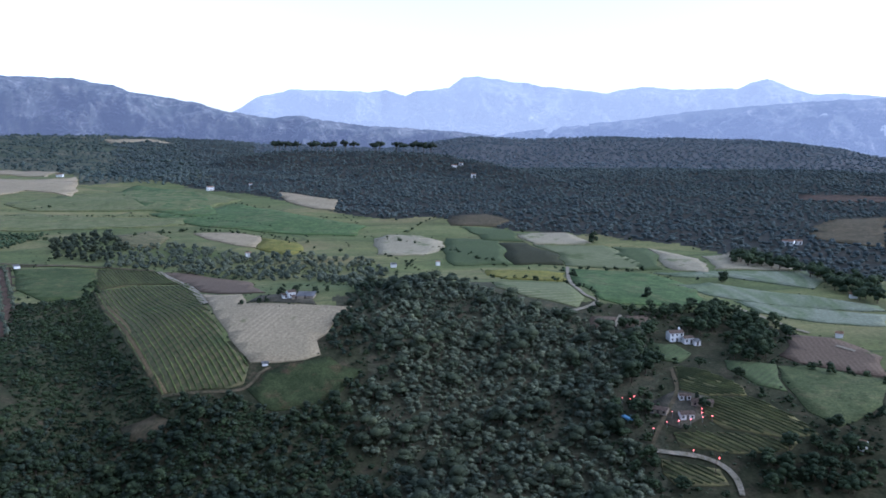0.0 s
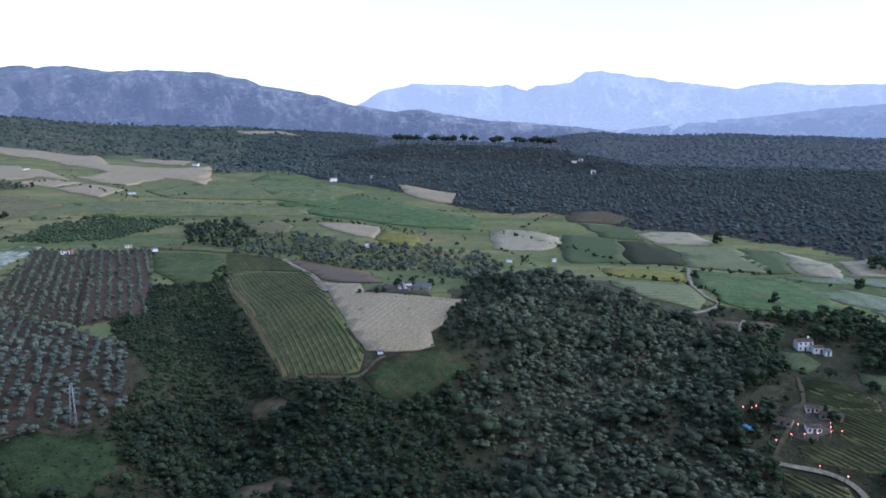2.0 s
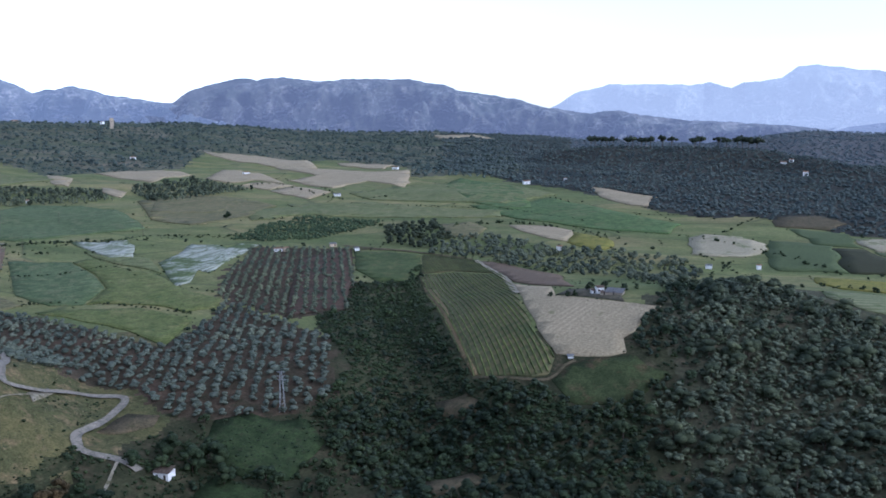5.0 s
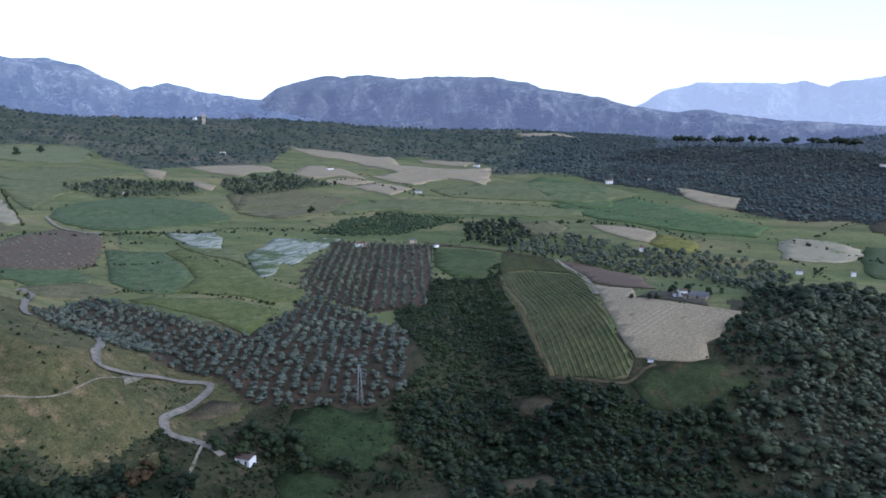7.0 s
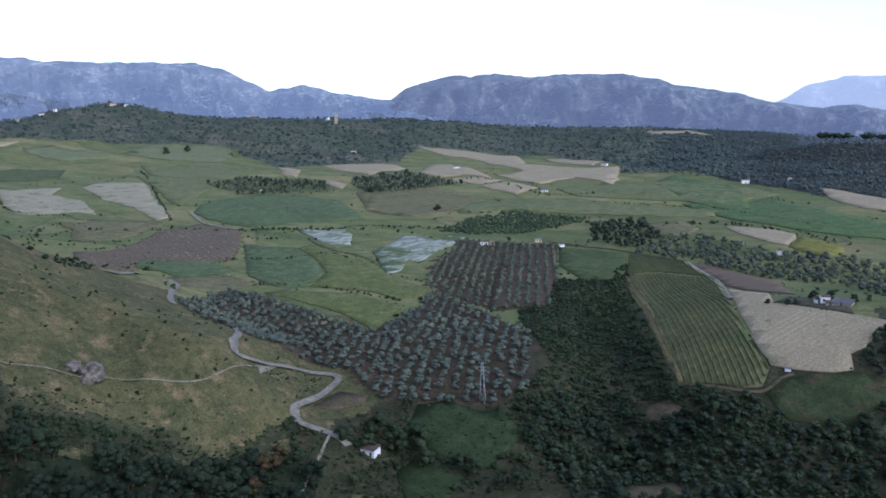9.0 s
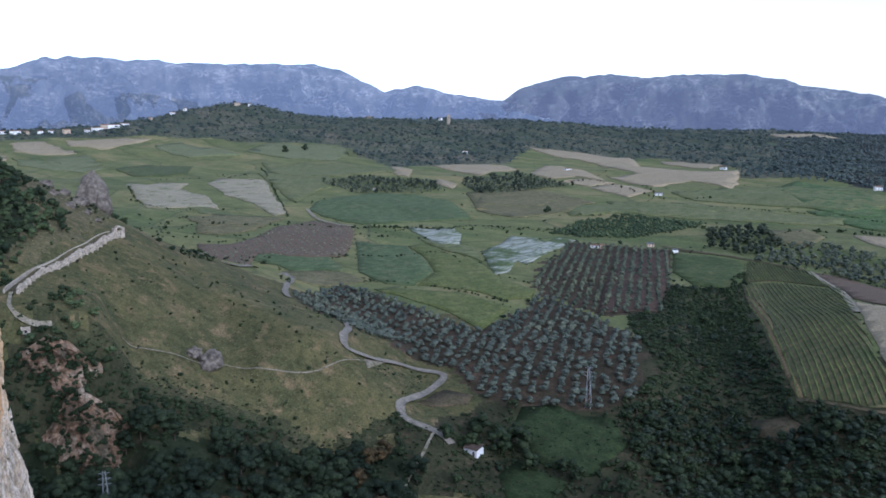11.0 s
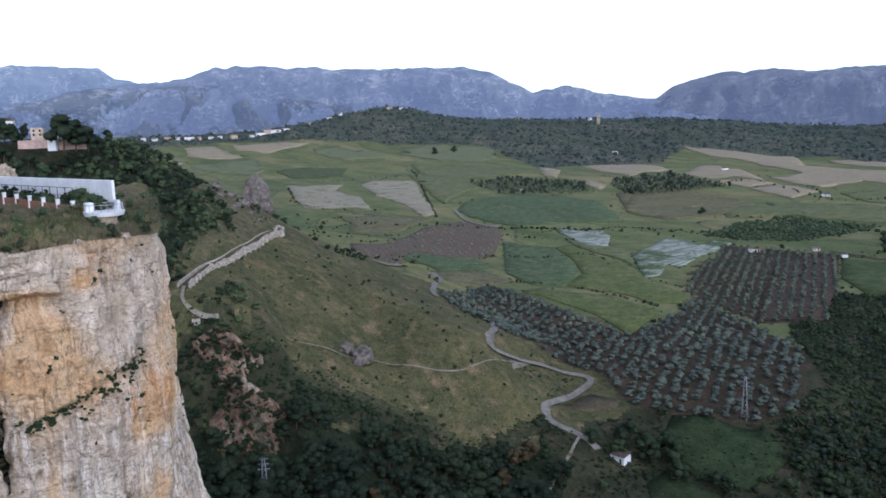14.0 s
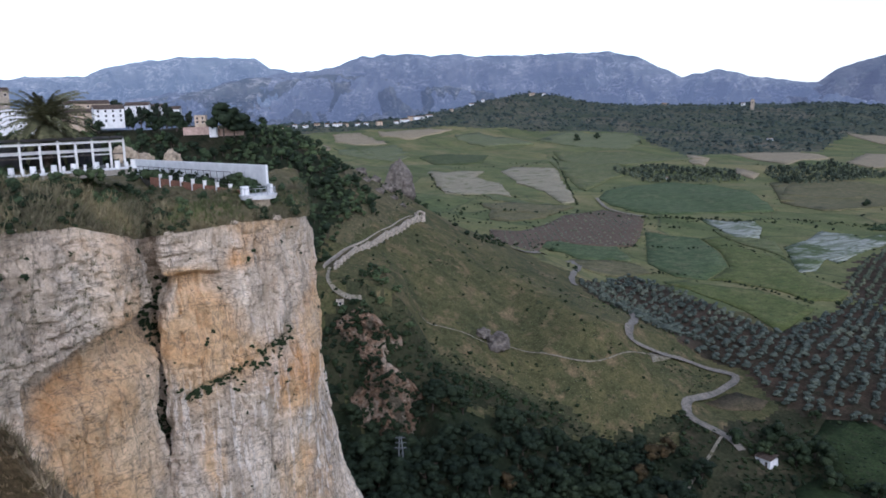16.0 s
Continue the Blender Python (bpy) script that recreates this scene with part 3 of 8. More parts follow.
ICO_F = np.array([(0, 11, 5), (0, 5, 1), (0, 1, 7), (0, 7, 10), (0, 10, 11), (1, 5, 9), (5, 11, 4), (11, 10, 2), (10, 7, 6), (7, 1, 8), (3, 9, 4), (3, 4, 2), (3, 2, 6), (3, 6, 8), (3, 8, 9), (4, 9, 5), (2, 4, 11), (6, 2, 10), (8, 6, 7), (9, 8, 1)])
OCT_V = np.array([(1, 0, 0), (-1, 0, 0), (0, 1, 0), (0, -1, 0), (0, 0, 1), (0, 0, -1)], float)
OCT_F = np.array([(0, 2, 4), (2, 1, 4), (1, 3, 4), (3, 0, 4), (2, 0, 5), (1, 2, 5), (3, 1, 5), (0, 3, 5)])


def crown_of(rng, lumps, leaves, wide=0.5, low=0.25, high=1.0, lump=0.2, leaf=0.06, lean=1.0, low_poly=False):
    """A crown one metre high and wide, of ragged clumps with loose sprays of leaves round them."""
    vs, fs, at = [], [], 0
    base_v, base_f = (OCT_V, OCT_F) if low_poly else (ICO_V, ICO_F)
    centres = []
    for i in range(lumps):
        a, h = rng.uniform(0, 6.283), rng.uniform(0, 1) ** 0.8
        rad = wide * math.sqrt(max(0.05, 1 - (1.5 * h - 0.55) ** 2)) * rng.uniform(0.15, 0.85) * lean
        c = np.array([rad * math.cos(a), rad * math.sin(a), low + (high - low) * (0.15 + 0.72 * h)])
        s = lump * rng.uniform(0.7, 1.3)
        v = base_v * s * rng.uniform(0.82, 1.16, (len(base_v), 1)) * np.array([1, 1, 0.8])
        centres.append((c, s))
        vs.append(v + c)
        fs.append(base_f + at)
        at += len(v)
    for i in range(leaves):
        c, s = centres[rng.integers(len(centres))]
        d = rng.normal(size=3)
        d[2] = abs(d[2]) - 0.3
        d /= np.linalg.norm(d)
        p = c + d * s * rng.uniform(0.85, 1.3)
        u, w = rng.normal(size=3), rng.normal(size=3)
        k = leaf * rng.uniform(0.6, 1.4)
        vs.append(np.array([p + u * k * 0.6, p + w * k * 0.6, p - (u + w) * k * 0.5]))
        fs.append(np.array([(0, 1, 2)]) + at)
        at += 3
    return np.concatenate(vs), np.concatenate(fs)


def trunk_of(rng, top=0.55, thick=0.035, limbs=3):
    vs, fs, at = [], [], 0
    ways = [((0, 0, -0.06), (rng.uniform(-0.03, 0.03), rng.uniform(-0.03, 0.03), top), thick, thick * 0.5)]
    for i in range(limbs):
        a = 6.283 * (i + rng.uniform(0, 0.6)) / max(1, limbs)
        ways.append(((0, 0, top * 0.55), (0.22 * math.cos(a), 0.22 * math.sin(a), top + 0.08), thick * 0.5, thick * 0.2))
    for a, b, ra, rb in ways:
        ring = np.array([(math.cos(k * 1.2566), math.sin(k * 1.2566), 0) for k in range(5)])
        vs += [ring * ra + a, ring * rb + b]
        for k in range(5):
            j = (k + 1) % 5
            fs += [(at + k, at + j, at + 5 + j), (at + k, at + 5 + j, at + 5 + k)]
        at += 10
    return np.concatenate(vs), np.array(fs)


def tree_kit(seed, n, trunk=True, top=0.5, thick=0.035, limbs=3, **crown):
    rng = np.random.default_rng(seed)
    kit = []
    for i in range(n):
        cv, cf = crown_of(rng, **crown)
        if trunk:
            tv, tf = trunk_of(rng, top, thick, limbs)
            kit.append((np.concatenate([cv, tv]), np.concatenate([cf, tf + len(cv)]), np.concatenate([np.zeros(len(cf)), np.ones(len(tf))])))
        else:
            kit.append((cv, cf, np.zeros(len(cf))))
    return kit


KIT_NEAR = tree_kit(1, 7, lumps=15, leaves=210, lump=0.165, leaf=0.034)
KIT_MID = tree_kit(2, 7, lumps=8, leaves=70, lump=0.215, leaf=0.05, limbs=1)
KIT_ROUND = tree_kit(12, 9, lumps=7, leaves=120, wide=0.44, low=0.1, lump=0.225, leaf=0.046, limbs=0)
KIT_BUSH = tree_kit(3, 6, trunk=False, lumps=4, leaves=40, low=-0.1, high=0.8, lump=0.27, leaf=0.06)
KIT_SCRUB = tree_kit(13, 8, trunk=False, lumps=2, leaves=24, low=-0.1, high=0.7, lump=0.34, leaf=0.075)
KIT_TUFT = tree_kit(15, 8, trunk=False, lumps=1, leaves=18, wide=0.2, low=-0.1, high=0.5, lump=0.42, leaf=0.085)
KIT_COPSE = tree_kit(14, 7, trunk=False, lumps=4, leaves=26, wide=0.36, low=0.05, lump=0.27, leaf=0.08)
KIT_FAR = tree_kit(4, 10, trunk=False, lumps=2, leaves=0, wide=0.34, low=0.0, high=0.75, lump=0.34)
KIT_OLIVE = tree_kit(6, 6, lumps=6, leaves=54, wide=0.42, low=0.12, lump=0.27, leaf=0.055, top=0.42, thick=0.05, limbs=0)


def joined(name, spots, kit, mats, label, category, sizes, squash=(0.75, 1.05), seed=0, flat=False):
    """Many trees in one mesh. spots: rows of x, y."""
    rng = np.random.default_rng(seed)
    spots = np.asarray(spots, float)
    if len(spots) == 0:
        return None
    z = height(spots[:, 0], spots[:, 1])
    vs, fs, ix, at = [], [], [], 0
    which = rng.integers(len(kit), size=len(spots))
    for k, (v, f, i) in enumerate(kit):
        sel = which == k
        m = sel.sum()
        if not m:
            continue
        a, s, q = rng.uniform(0, 6.283, m), rng.uniform(*sizes, m), rng.uniform(*squash, m)
        c, sn = np.cos(a)[:, None], np.sin(a)[:, None]
        x = (v[None, :, 0] * c - v[None, :, 1] * sn) * s[:, None] + spots[sel, 0:1]
        y = (v[None, :, 0] * sn + v[None, :, 1] * c) * s[:, None] + spots[sel, 1:2]
        zz = v[None, :, 2] * (s * q)[:, None] + z[sel][:, None] - 0.1
        vs.append(np.stack([x, y, zz], -1).reshape(-1, 3))
        fs.append((f[None] + (np.arange(m) * len(v))[:, None, None]).reshape(-1, 3) + at)
        ix.append(np.tile(i, m))
        at += m * len(v)
    ob = new(name, mesh_of(name, np.concatenate(vs), np.concatenate(fs), mats, np.concatenate(ix), flat=flat))
    return tagged(ob, label, category, kind="stuff")


def scatter(poly, area, seed, keep_out=(), ragged=0.0):
    """Random places inside a polygon, one to so many square metres, kept about as far apart as that implies."""
    rng = np.random.default_rng(seed)
    p = np.array(poly)
    lo, hi = p.min(0), p.max(0)
    step = math.sqrt(area)
    gx, gy = np.meshgrid(np.arange(lo[0], hi[0], step), np.arange(lo[1], hi[1], step))
    q = np.stack([gx.ravel(), gy.ravel()], 1) + rng.uniform(-0.5, 0.5, (gx.size, 2)) * step
    ok = inside(q[:, 0], q[:, 1], list(poly))
    for k in keep_out:
        ok &= ~inside(q[:, 0], q[:, 1], list(k))
    if ragged:
        ok &= (waves(q[:, 0], q[:, 1], 55, seed) + 0.5 * waves(q[:, 0], q[:, 1], 21, seed + 3)) > ragged
    return q[ok]

# plan of woods, groves and hedges
NEAR_WOOD = [(-163, 278), (-179, 310), (-159, 325), (-125, 337), (-91, 340), (-74, 330), (-52, 343), (-47, 367), (-58, 374), (-56, 402), (-48, 470), (-16, 494), (24, 455), (54, 430), (80, 419), (100, 402), (97, 368), (73, 343), (68, 325), (78, 308), (76, 282), (74, 258), (-45, 258), (-118, 243)]
GULLY = [(-279, 461), (-268, 497), (-230, 511), (-166, 394), (-127, 339), (-90, 340), (-72, 328), (-47, 340), (-36, 295), (-115, 260), (-172, 282), (-187, 302), (-186, 338), (-236, 388)]
RAVINE_WOOD = [(-300, 70), (-290, 80), (-284, 88), (-277, 99), (-275, 112), (-266, 126), (-262, 138), (-260, 157), (-251, 169), (-245, 181), (-240, 197), (-230, 210), (-217, 207), (-193, 177), (-199, 134), (-196, 87), (-224, 52)]
MEADOW_WOOD = [(-216, 221), (-217, 242), (-220, 257), (-199, 278), (-179, 290), (-168, 315), (-133, 328), (-100, 330), (-79, 303), (-199, 206), (-132, 229), (-168, 201)]
TOWN_SLOPE = [(-322, 89), (-284, 60), (-288, -35), (-421, -52), (-422, 44), (-412, 73), (-445, 95), (-474, 130), (-438, 141), (-405, 151), (-386, 143), (-366, 123), (-345, 101)]
DRY_SLOPE = [(-476, 116), (-440, 124), (-410, 136), (-388, 130), (-366, 114), (-352, 110), (-362, 126), (-384, 150), (-404, 168), (-440, 190), (-490, 160)]
GROVE = [(-396, 272), (-456, 356), (-383, 346), (-298, 330), (-306, 368), (-323, 423), (-265, 397), (-218, 369), (-181, 312), (-190, 289), (-223, 268), (-247, 268), (-268, 278), (-294, 272), (-308, 254)]
ORCHARD = [(-353, 447), (-428, 603), (-399, 604), (-341, 625), (-282, 522), (-234, 422), (-263, 401), (-325, 425)]
MIDGROVE = [(-274, 698), (-235, 712), (-167, 674), (-114, 658), (-53, 631), (-42, 600), (-47, 440), (-81, 533), (-137, 553), (-210, 608), (-262, 616)]
PLANTATION = [(-472, 628), (-486, 700), (-471, 764), (-375, 767), (-381, 706), (-391, 659), (-433, 630)]
COPSE_A = [(-996, 752), (-1002, 844), (-876, 867), (-783, 809), (-877, 719)]
COPSE_B = [(-858, 906), (-835, 1035), (-673, 960), (-697, 838), (-739, 820)]
COPSE_C = [(-355, 719), (-323, 767), (-272, 693), (-269, 632), (-312, 644)]
FOREST = [(-506, 1267), (-294, 1097), (-231, 1051), (-110, 903), (-51, 863), (-14, 868), (65, 795), (142, 755), (206, 698), (229, 649), (263, 601), (268, 540), (294, 531), (412, 686), (1443, 2222), (686, 2560), (0, 2650), (-993, 2457)]
PLATEAU = [(-355, 1242), (-519, 1159), (-586, 1302), (-794, 1435), (-1052, 1458), (-1154, 1469), (-1019, 1226), (-1120, 1018), (-1395, 1143), (-1507, 1193), (-1704, 1043), (-1896, 940), (-2079, 768), (-2116, 652), (-2135, 532), (-2571, 641), (-2295, 1325), (-1841, 1906), (-1325, 2295), (-819, 2520)]
VILLA_WOOD = [(99, 436), (130, 458), (159, 467), (178, 455), (189, 435), (187, 414), (170, 403), (152, 372), (127, 378), (105, 368), (94, 356), (85, 375)]
RIVER_WOOD = [(229, 649), (268, 611), (277, 543), (294, 531), (262, 471), (254, 510), (259, 563), (222, 605)]
SE_WOOD = [(141, 312), (159, 312), (184, 325), (159, 276), (113, 280), (123, 300), (146, 302)]
ESTATE_WOOD = [(73, 343), (95, 339), (91, 323), (82, 308), (84, 287), (105, 280), (66, 282), (64, 321)]
HEDGE1 = [(-711, 498), (-637, 530), (-580, 571), (-513, 617), (-470, 652), (-434, 698)]
HEDGE2 = [(-414, 217), (-596, 348), (-565, 356), (-547, 360)]
HEDGE3 = [(33, 539), (80, 517), (94, 446), (133, 448), (181, 480)]
HEDGE4 = [(161, 376), (185, 366), (201, 357)]
HEDGE5 = [(134, 342), (147, 332), (152, 317), (159, 312)]
HEDGE6 = [(-431, 186), (-834, 420), (-754, 443), (-708, 482)]
HEDGE7 = [(-69, 759), (-2, 699), (51, 618), (93, 605), (149, 587)]
HEDGE8 = [(-871, 989), (-749, 981), (-675, 1021), (-522, 918), (-471, 954)]
DITCHES = [[(-635, 533), (-584, 565), (-552, 614), (-498, 639), (-475, 645)], [(-445, 372), (-389, 393), (-330, 395)], [(-545, 419), (-496, 453), (-484, 488), (-437, 467)], [(-1166, 528), (-1046, 481), (-955, 460), (-896, 482)], [(-480, 878), (-375, 876), (-280, 884), (-171, 808)], [(-1312, 852), (-957, 643), (-764, 528)]]
BROW = [(-246, 556), (-232, 512), (-205, 462), (-176, 412), (-148, 368), (-130, 341)]
HEDGE9 = [(-514, 732), (-439, 751), (-315, 740), (-242, 786), (-121, 726)]
YOUNG = [(-666, 424), (-702, 468), (-719, 530), (-676, 534), (-636, 520), (-565, 457), (-535, 425), (-549, 399), (-597, 381), (-434, 234), (-676, 366), (-651, 386)]
EDGE_GROVE = [(-638, 1402), (-486, 1264), (-342, 1208), (-327, 1155), (-434, 1168), (-549, 1231)]
HUT_GROUND = [(-246, 220), (-231, 225), (-237, 246), (-233, 256), (-223, 267), (-189, 289), (-181, 312), (-168, 315), (-133, 328), (-90, 338), (-80, 304), (-214, 191), (-123, 231), (-195, 175)]
SPUR = [(-319, 101), (-361, 136), (-400, 172), (-404, 215), (-375, 255), (-344, 275), (-291, 268), (-273, 262), (-261, 243), (-245, 219), (-245, 201), (-246, 188), (-258, 177), (-271, 164), (-275, 146), (-282, 129), (-289, 124), (-292, 112)]

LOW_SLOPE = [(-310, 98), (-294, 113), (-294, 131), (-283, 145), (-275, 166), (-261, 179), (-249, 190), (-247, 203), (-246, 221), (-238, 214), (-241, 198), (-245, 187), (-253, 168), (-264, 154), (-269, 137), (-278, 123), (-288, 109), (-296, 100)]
KNOLL = [polar(262, 3), polar(262, -17), polar(420, -15), polar(480, -6), polar(520, 2), polar(430, 8), polar(350, 5)]
SCARP = [(-240, 556), (-262, 520), (-225, 440), (-170, 330), (-120, 318), (-118, 344), (-150, 390), (-190, 455)]
LOWER_STEEP = [(-300, 76), (-296, 104), (-286, 126), (-277, 146), (-268, 164), (-256, 178), (-262, 156), (-268, 130), (-278, 108), (-286, 84)]
PATH_PTS = [(-400, 172), (-386, 158), (-372, 146), (-356, 129), (-345, 115), (-329, 104), (-316, 96)]

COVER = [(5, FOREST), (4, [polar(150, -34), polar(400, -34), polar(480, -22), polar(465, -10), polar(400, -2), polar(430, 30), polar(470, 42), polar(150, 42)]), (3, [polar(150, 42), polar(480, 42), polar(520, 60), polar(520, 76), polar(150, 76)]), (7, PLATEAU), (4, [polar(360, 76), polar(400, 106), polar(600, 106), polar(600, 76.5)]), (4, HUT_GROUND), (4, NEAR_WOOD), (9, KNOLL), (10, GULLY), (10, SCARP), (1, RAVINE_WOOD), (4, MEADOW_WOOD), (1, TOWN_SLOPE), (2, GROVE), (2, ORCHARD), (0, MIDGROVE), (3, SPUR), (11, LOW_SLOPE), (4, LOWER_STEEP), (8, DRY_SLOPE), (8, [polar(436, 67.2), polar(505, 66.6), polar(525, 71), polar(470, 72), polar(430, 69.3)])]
FIELD_WORDS = {
    "straw": "harvested stubble field of warm pale straw", "pale": "pale bleached stubble field with mown swathes", "vines": "sloping vineyard floor of green and brown strips",
    "vines_bare": "bare brown strip of the sloping vineyard", "vines_b": "terraced vineyard floor of yellowish green rows", "grass_a": "soft green meadow of short grass", "grass_b": "dark green meadow with a brown edge",
    "grass_c": "yellow-green pasture of ripening grass", "grass_bright": "bright green meadow of young growth", "grass_e": "lush dark clearing among the trees", "grass_f": "green hayfield of thick grass", "grass_t": "rough tan pasture with dark tufts", "grass_y": "yellow-green mown meadow strip",
    "green_d": "dark green crop field in faint rows", "green_e": "pale green pasture with darker tufts", "dark": "dark brownish green tilled field", "yellow": "yellow ripening crop field",
    "crop": "pale grey-green crop field", "blue": "silvery pale green crop in sweeping bands", "ash": "silvery grey weed patch in the meadow", "soil": "brown ploughed soil field",
    "soil_red": "reddish brown bare orchard soil", "earth": "bare brown earth bank", "yard": "trodden grey yard beside the buildings", "gravel": "pale gravel lay-by beside the lane",
}
ground()
OUTLINES, PLOTS = [], []
field("stubble_field", "straw", [(-1154, 1461), (-1080, 1460), (-952, 1445), (-899, 1468), (-734, 1244), (-618, 1196), (-569, 1251), (-516, 1147), (-491, 1055), (-564, 1093), (-575, 1003), (-691, 1068), (-671, 1127), (-855, 1286), (-1036, 1376)])
field("stubble_field", "straw", [(-1083, 1075), (-1025, 1174), (-892, 1095), (-877, 979)])
field("stubble_field", "straw", [(-911, 1199), (-872, 1201), (-735, 1087), (-673, 1032), (-730, 1042), (-764, 1015), (-821, 1039)])
field("stubble_field", "straw", [(-741, 997), (-720, 1027), (-652, 1027), (-658, 973)])
field("stubble_field", "straw", [(-644, 953), (-646, 1018), (-547, 954), (-553, 904)])
field("stubble_field", "straw", [(-1146, 1031), (-1035, 981), (-949, 891), (-1003, 910)])
field("stubble_field", "straw", [(-887, 892), (-831, 880), (-801, 837), (-845, 849)])
field("stubble_field", "straw", [(-786, 1396), (-659, 1398), (-627, 1274), (-758, 1359)])
field("hilltop_field", "straw", [(-911, 2177), (-904, 2337), (-788, 2277), (-720, 2178), (-850, 2086)])
field("orchard_soil", "soil_red", [(-357, 567), (-340, 623), (-267, 489), (-236, 421), (-268, 405)])
field("stubble_field", "pale", [(-1211, 546), (-1175, 562), (-1142, 613), (-1081, 561), (-1010, 558), (-882, 512), (-949, 448)])
field("stubble_field", "pale", [(-1136, 640), (-1160, 674), (-1095, 715), (-784, 540), (-777, 518), (-878, 558), (-989, 583)])
field("stubble_field", "straw", [(-2059, 659), (-2022, 719), (-1784, 699), (-1815, 631), (-1887, 606)])
field("stubble_field", "straw", [(-2007, 754), (-1907, 875), (-1835, 892), (-1799, 777), (-1885, 727)])
field("crop_field", "crop", [(-1762, 863), (-1748, 914), (-1516, 940), (-1534, 826), (-1681, 837)])
field("crop_field", "crop", [(-1558, 967), (-1619, 1094), (-1468, 1168), (-1377, 1119), (-1287, 1007), (-1421, 980)])
field("crop_field", "crop", [(-1678, 582), (-1725, 652), (-1725, 700), (-1567, 660), (-1515, 591)])
field("stubble_field", "straw", [(-1845, 566), (-1812, 571), (-1739, 543), (-1742, 533)])
field("meadow", "grass_bright", [(-444, 1095), (-442, 1165), (-321, 1084), (-253, 897), (-281, 884), (-328, 917)])

field("vineyard", "vines", [(-232, 525), (-211, 544), (-174, 538), (-154, 499), (-125, 421), (-107, 384), (-90, 360), (-90, 348), (-97, 345), (-124, 342), (-132, 352), (-147, 375), (-164, 403), (-190, 449)])
field("bare_strip", "vines_bare", [(-216, 496), (-202, 486), (-160, 404), (-139, 367), (-122, 343), (-125, 343), (-137, 359), (-159, 396)])
field("upper_vineyard", "vines", [(-265, 609), (-216, 603), (-185, 555), (-161, 511), (-177, 547), (-214, 551), (-233, 533)])
field("meadow", "grass_a", [(-329, 610), (-267, 609), (-237, 538), (-232, 511), (-256, 505), (-289, 536)])
field("stubble_field", "straw", [(-153, 499), (-120, 472), (-108, 437), (-73, 425), (-50, 421), (-54, 405), (-57, 390), (-61, 382), (-59, 371), (-68, 367), (-80, 363), (-90, 363), (-106, 387), (-125, 426)])
field("meadow", "grass_b", [(-88, 345), (-82, 356), (-70, 365), (-55, 370), (-48, 363), (-38, 361), (-47, 347), (-56, 336), (-72, 331), (-78, 334)])
field("farmyard", "yard", [(-105, 454), (-76, 450), (-70, 426), (-108, 439)])
field("ploughed_field", "soil", [(-211, 599), (-188, 594), (-133, 542), (-105, 465), (-155, 507), (-185, 560)])
field("stubble_field", "straw", [(-238, 768), (-199, 774), (-171, 755), (-164, 703), (-183, 710), (-216, 737)])
field("ripening_field", "yellow", [(-169, 748), (-130, 725), (-121, 690), (-130, 667), (-162, 699)])
field("stubble_field", "pale", [(-61, 742), (-51, 765), (-23, 755), (-3, 729), (-2, 684), (-16, 663), (-54, 663)])
field("stubble_field", "straw", [(-224, 1089), (-191, 1078), (-131, 1017), (-124, 923), (-150, 935), (-192, 999)])
field("crop_field", "green_d", [(-1, 742), (50, 729), (52, 622), (7, 621), (0, 668)])
field("crop_field", "green_d", [(18, 808), (68, 793), (71, 727), (37, 731)])
field("ploughed_field", "dark", [(51, 715), (72, 722), (93, 659), (93, 616), (53, 622)])
field("stubble_field", "pale", [(68, 771), (117, 769), (132, 727), (130, 716), (79, 717)])
field("crop_field", "crop", [(81, 711), (142, 700), (152, 610), (146, 592), (94, 614), (94, 662)])
field("crop_field", "green_d", [(147, 691), (177, 675), (165, 589), (148, 590), (142, 652)])
field("stubble_field", "pale", [(178, 675), (203, 628), (196, 591), (196, 573), (170, 588), (171, 630)])
field("stubble_field", "pale", [(210, 641), (239, 654), (274, 605), (254, 590), (202, 585)])
field("crop_field", "blue", [(151, 578), (200, 578), (268, 583), (262, 544), (246, 525), (205, 558), (167, 565)])
field("crop_field", "blue", [(155, 536), (185, 545), (207, 521), (236, 503), (264, 471), (260, 463), (195, 483), (170, 499)])
field("crop_field", "blue", [(181, 487), (212, 480), (257, 456), (245, 434), (212, 444), (186, 463)])
field("meadow", "grass_bright", [(94, 603), (146, 576), (161, 557), (165, 507), (155, 466), (103, 455), (92, 462), (85, 520)])
field("ripening_field", "yellow", [(30, 598), (74, 590), (88, 574), (81, 524), (43, 525), (32, 559)])
field("crop_field", "crop", [(30, 491), (78, 510), (84, 462), (75, 442), (47, 452), (32, 465)])
field("ploughed_field", "soil", [(81, 431), (99, 436), (91, 419), (76, 416)])
field("ploughed_field", "soil", [(100, 437), (120, 439), (114, 423), (96, 418)])
field("ploughed_field", "soil", [(186, 419), (207, 413), (217, 384), (205, 360), (190, 366), (173, 377), (167, 388)])
field("pasture", "green_e", [(159, 374), (177, 373), (203, 356), (187, 327), (160, 314), (151, 325), (151, 342)])
field("pasture", "green_d", [(137, 379), (159, 376), (149, 342), (138, 348), (134, 366)])
field("vegetable_plot", "green_d", [(103, 402), (117, 402), (121, 389), (113, 373), (105, 376), (101, 383)])
field("terraced_vineyard", "vines_b", [(109, 368), (120, 365), (132, 345), (131, 336), (112, 337), (104, 343)])
field("terraced_vineyard", "vines_b", [(111, 335), (133, 334), (144, 321), (151, 308), (139, 307), (114, 313), (109, 322)])
field("terraced_vineyard", "vines_b", [(93, 314), (113, 311), (142, 305), (136, 300), (114, 300), (93, 306)])
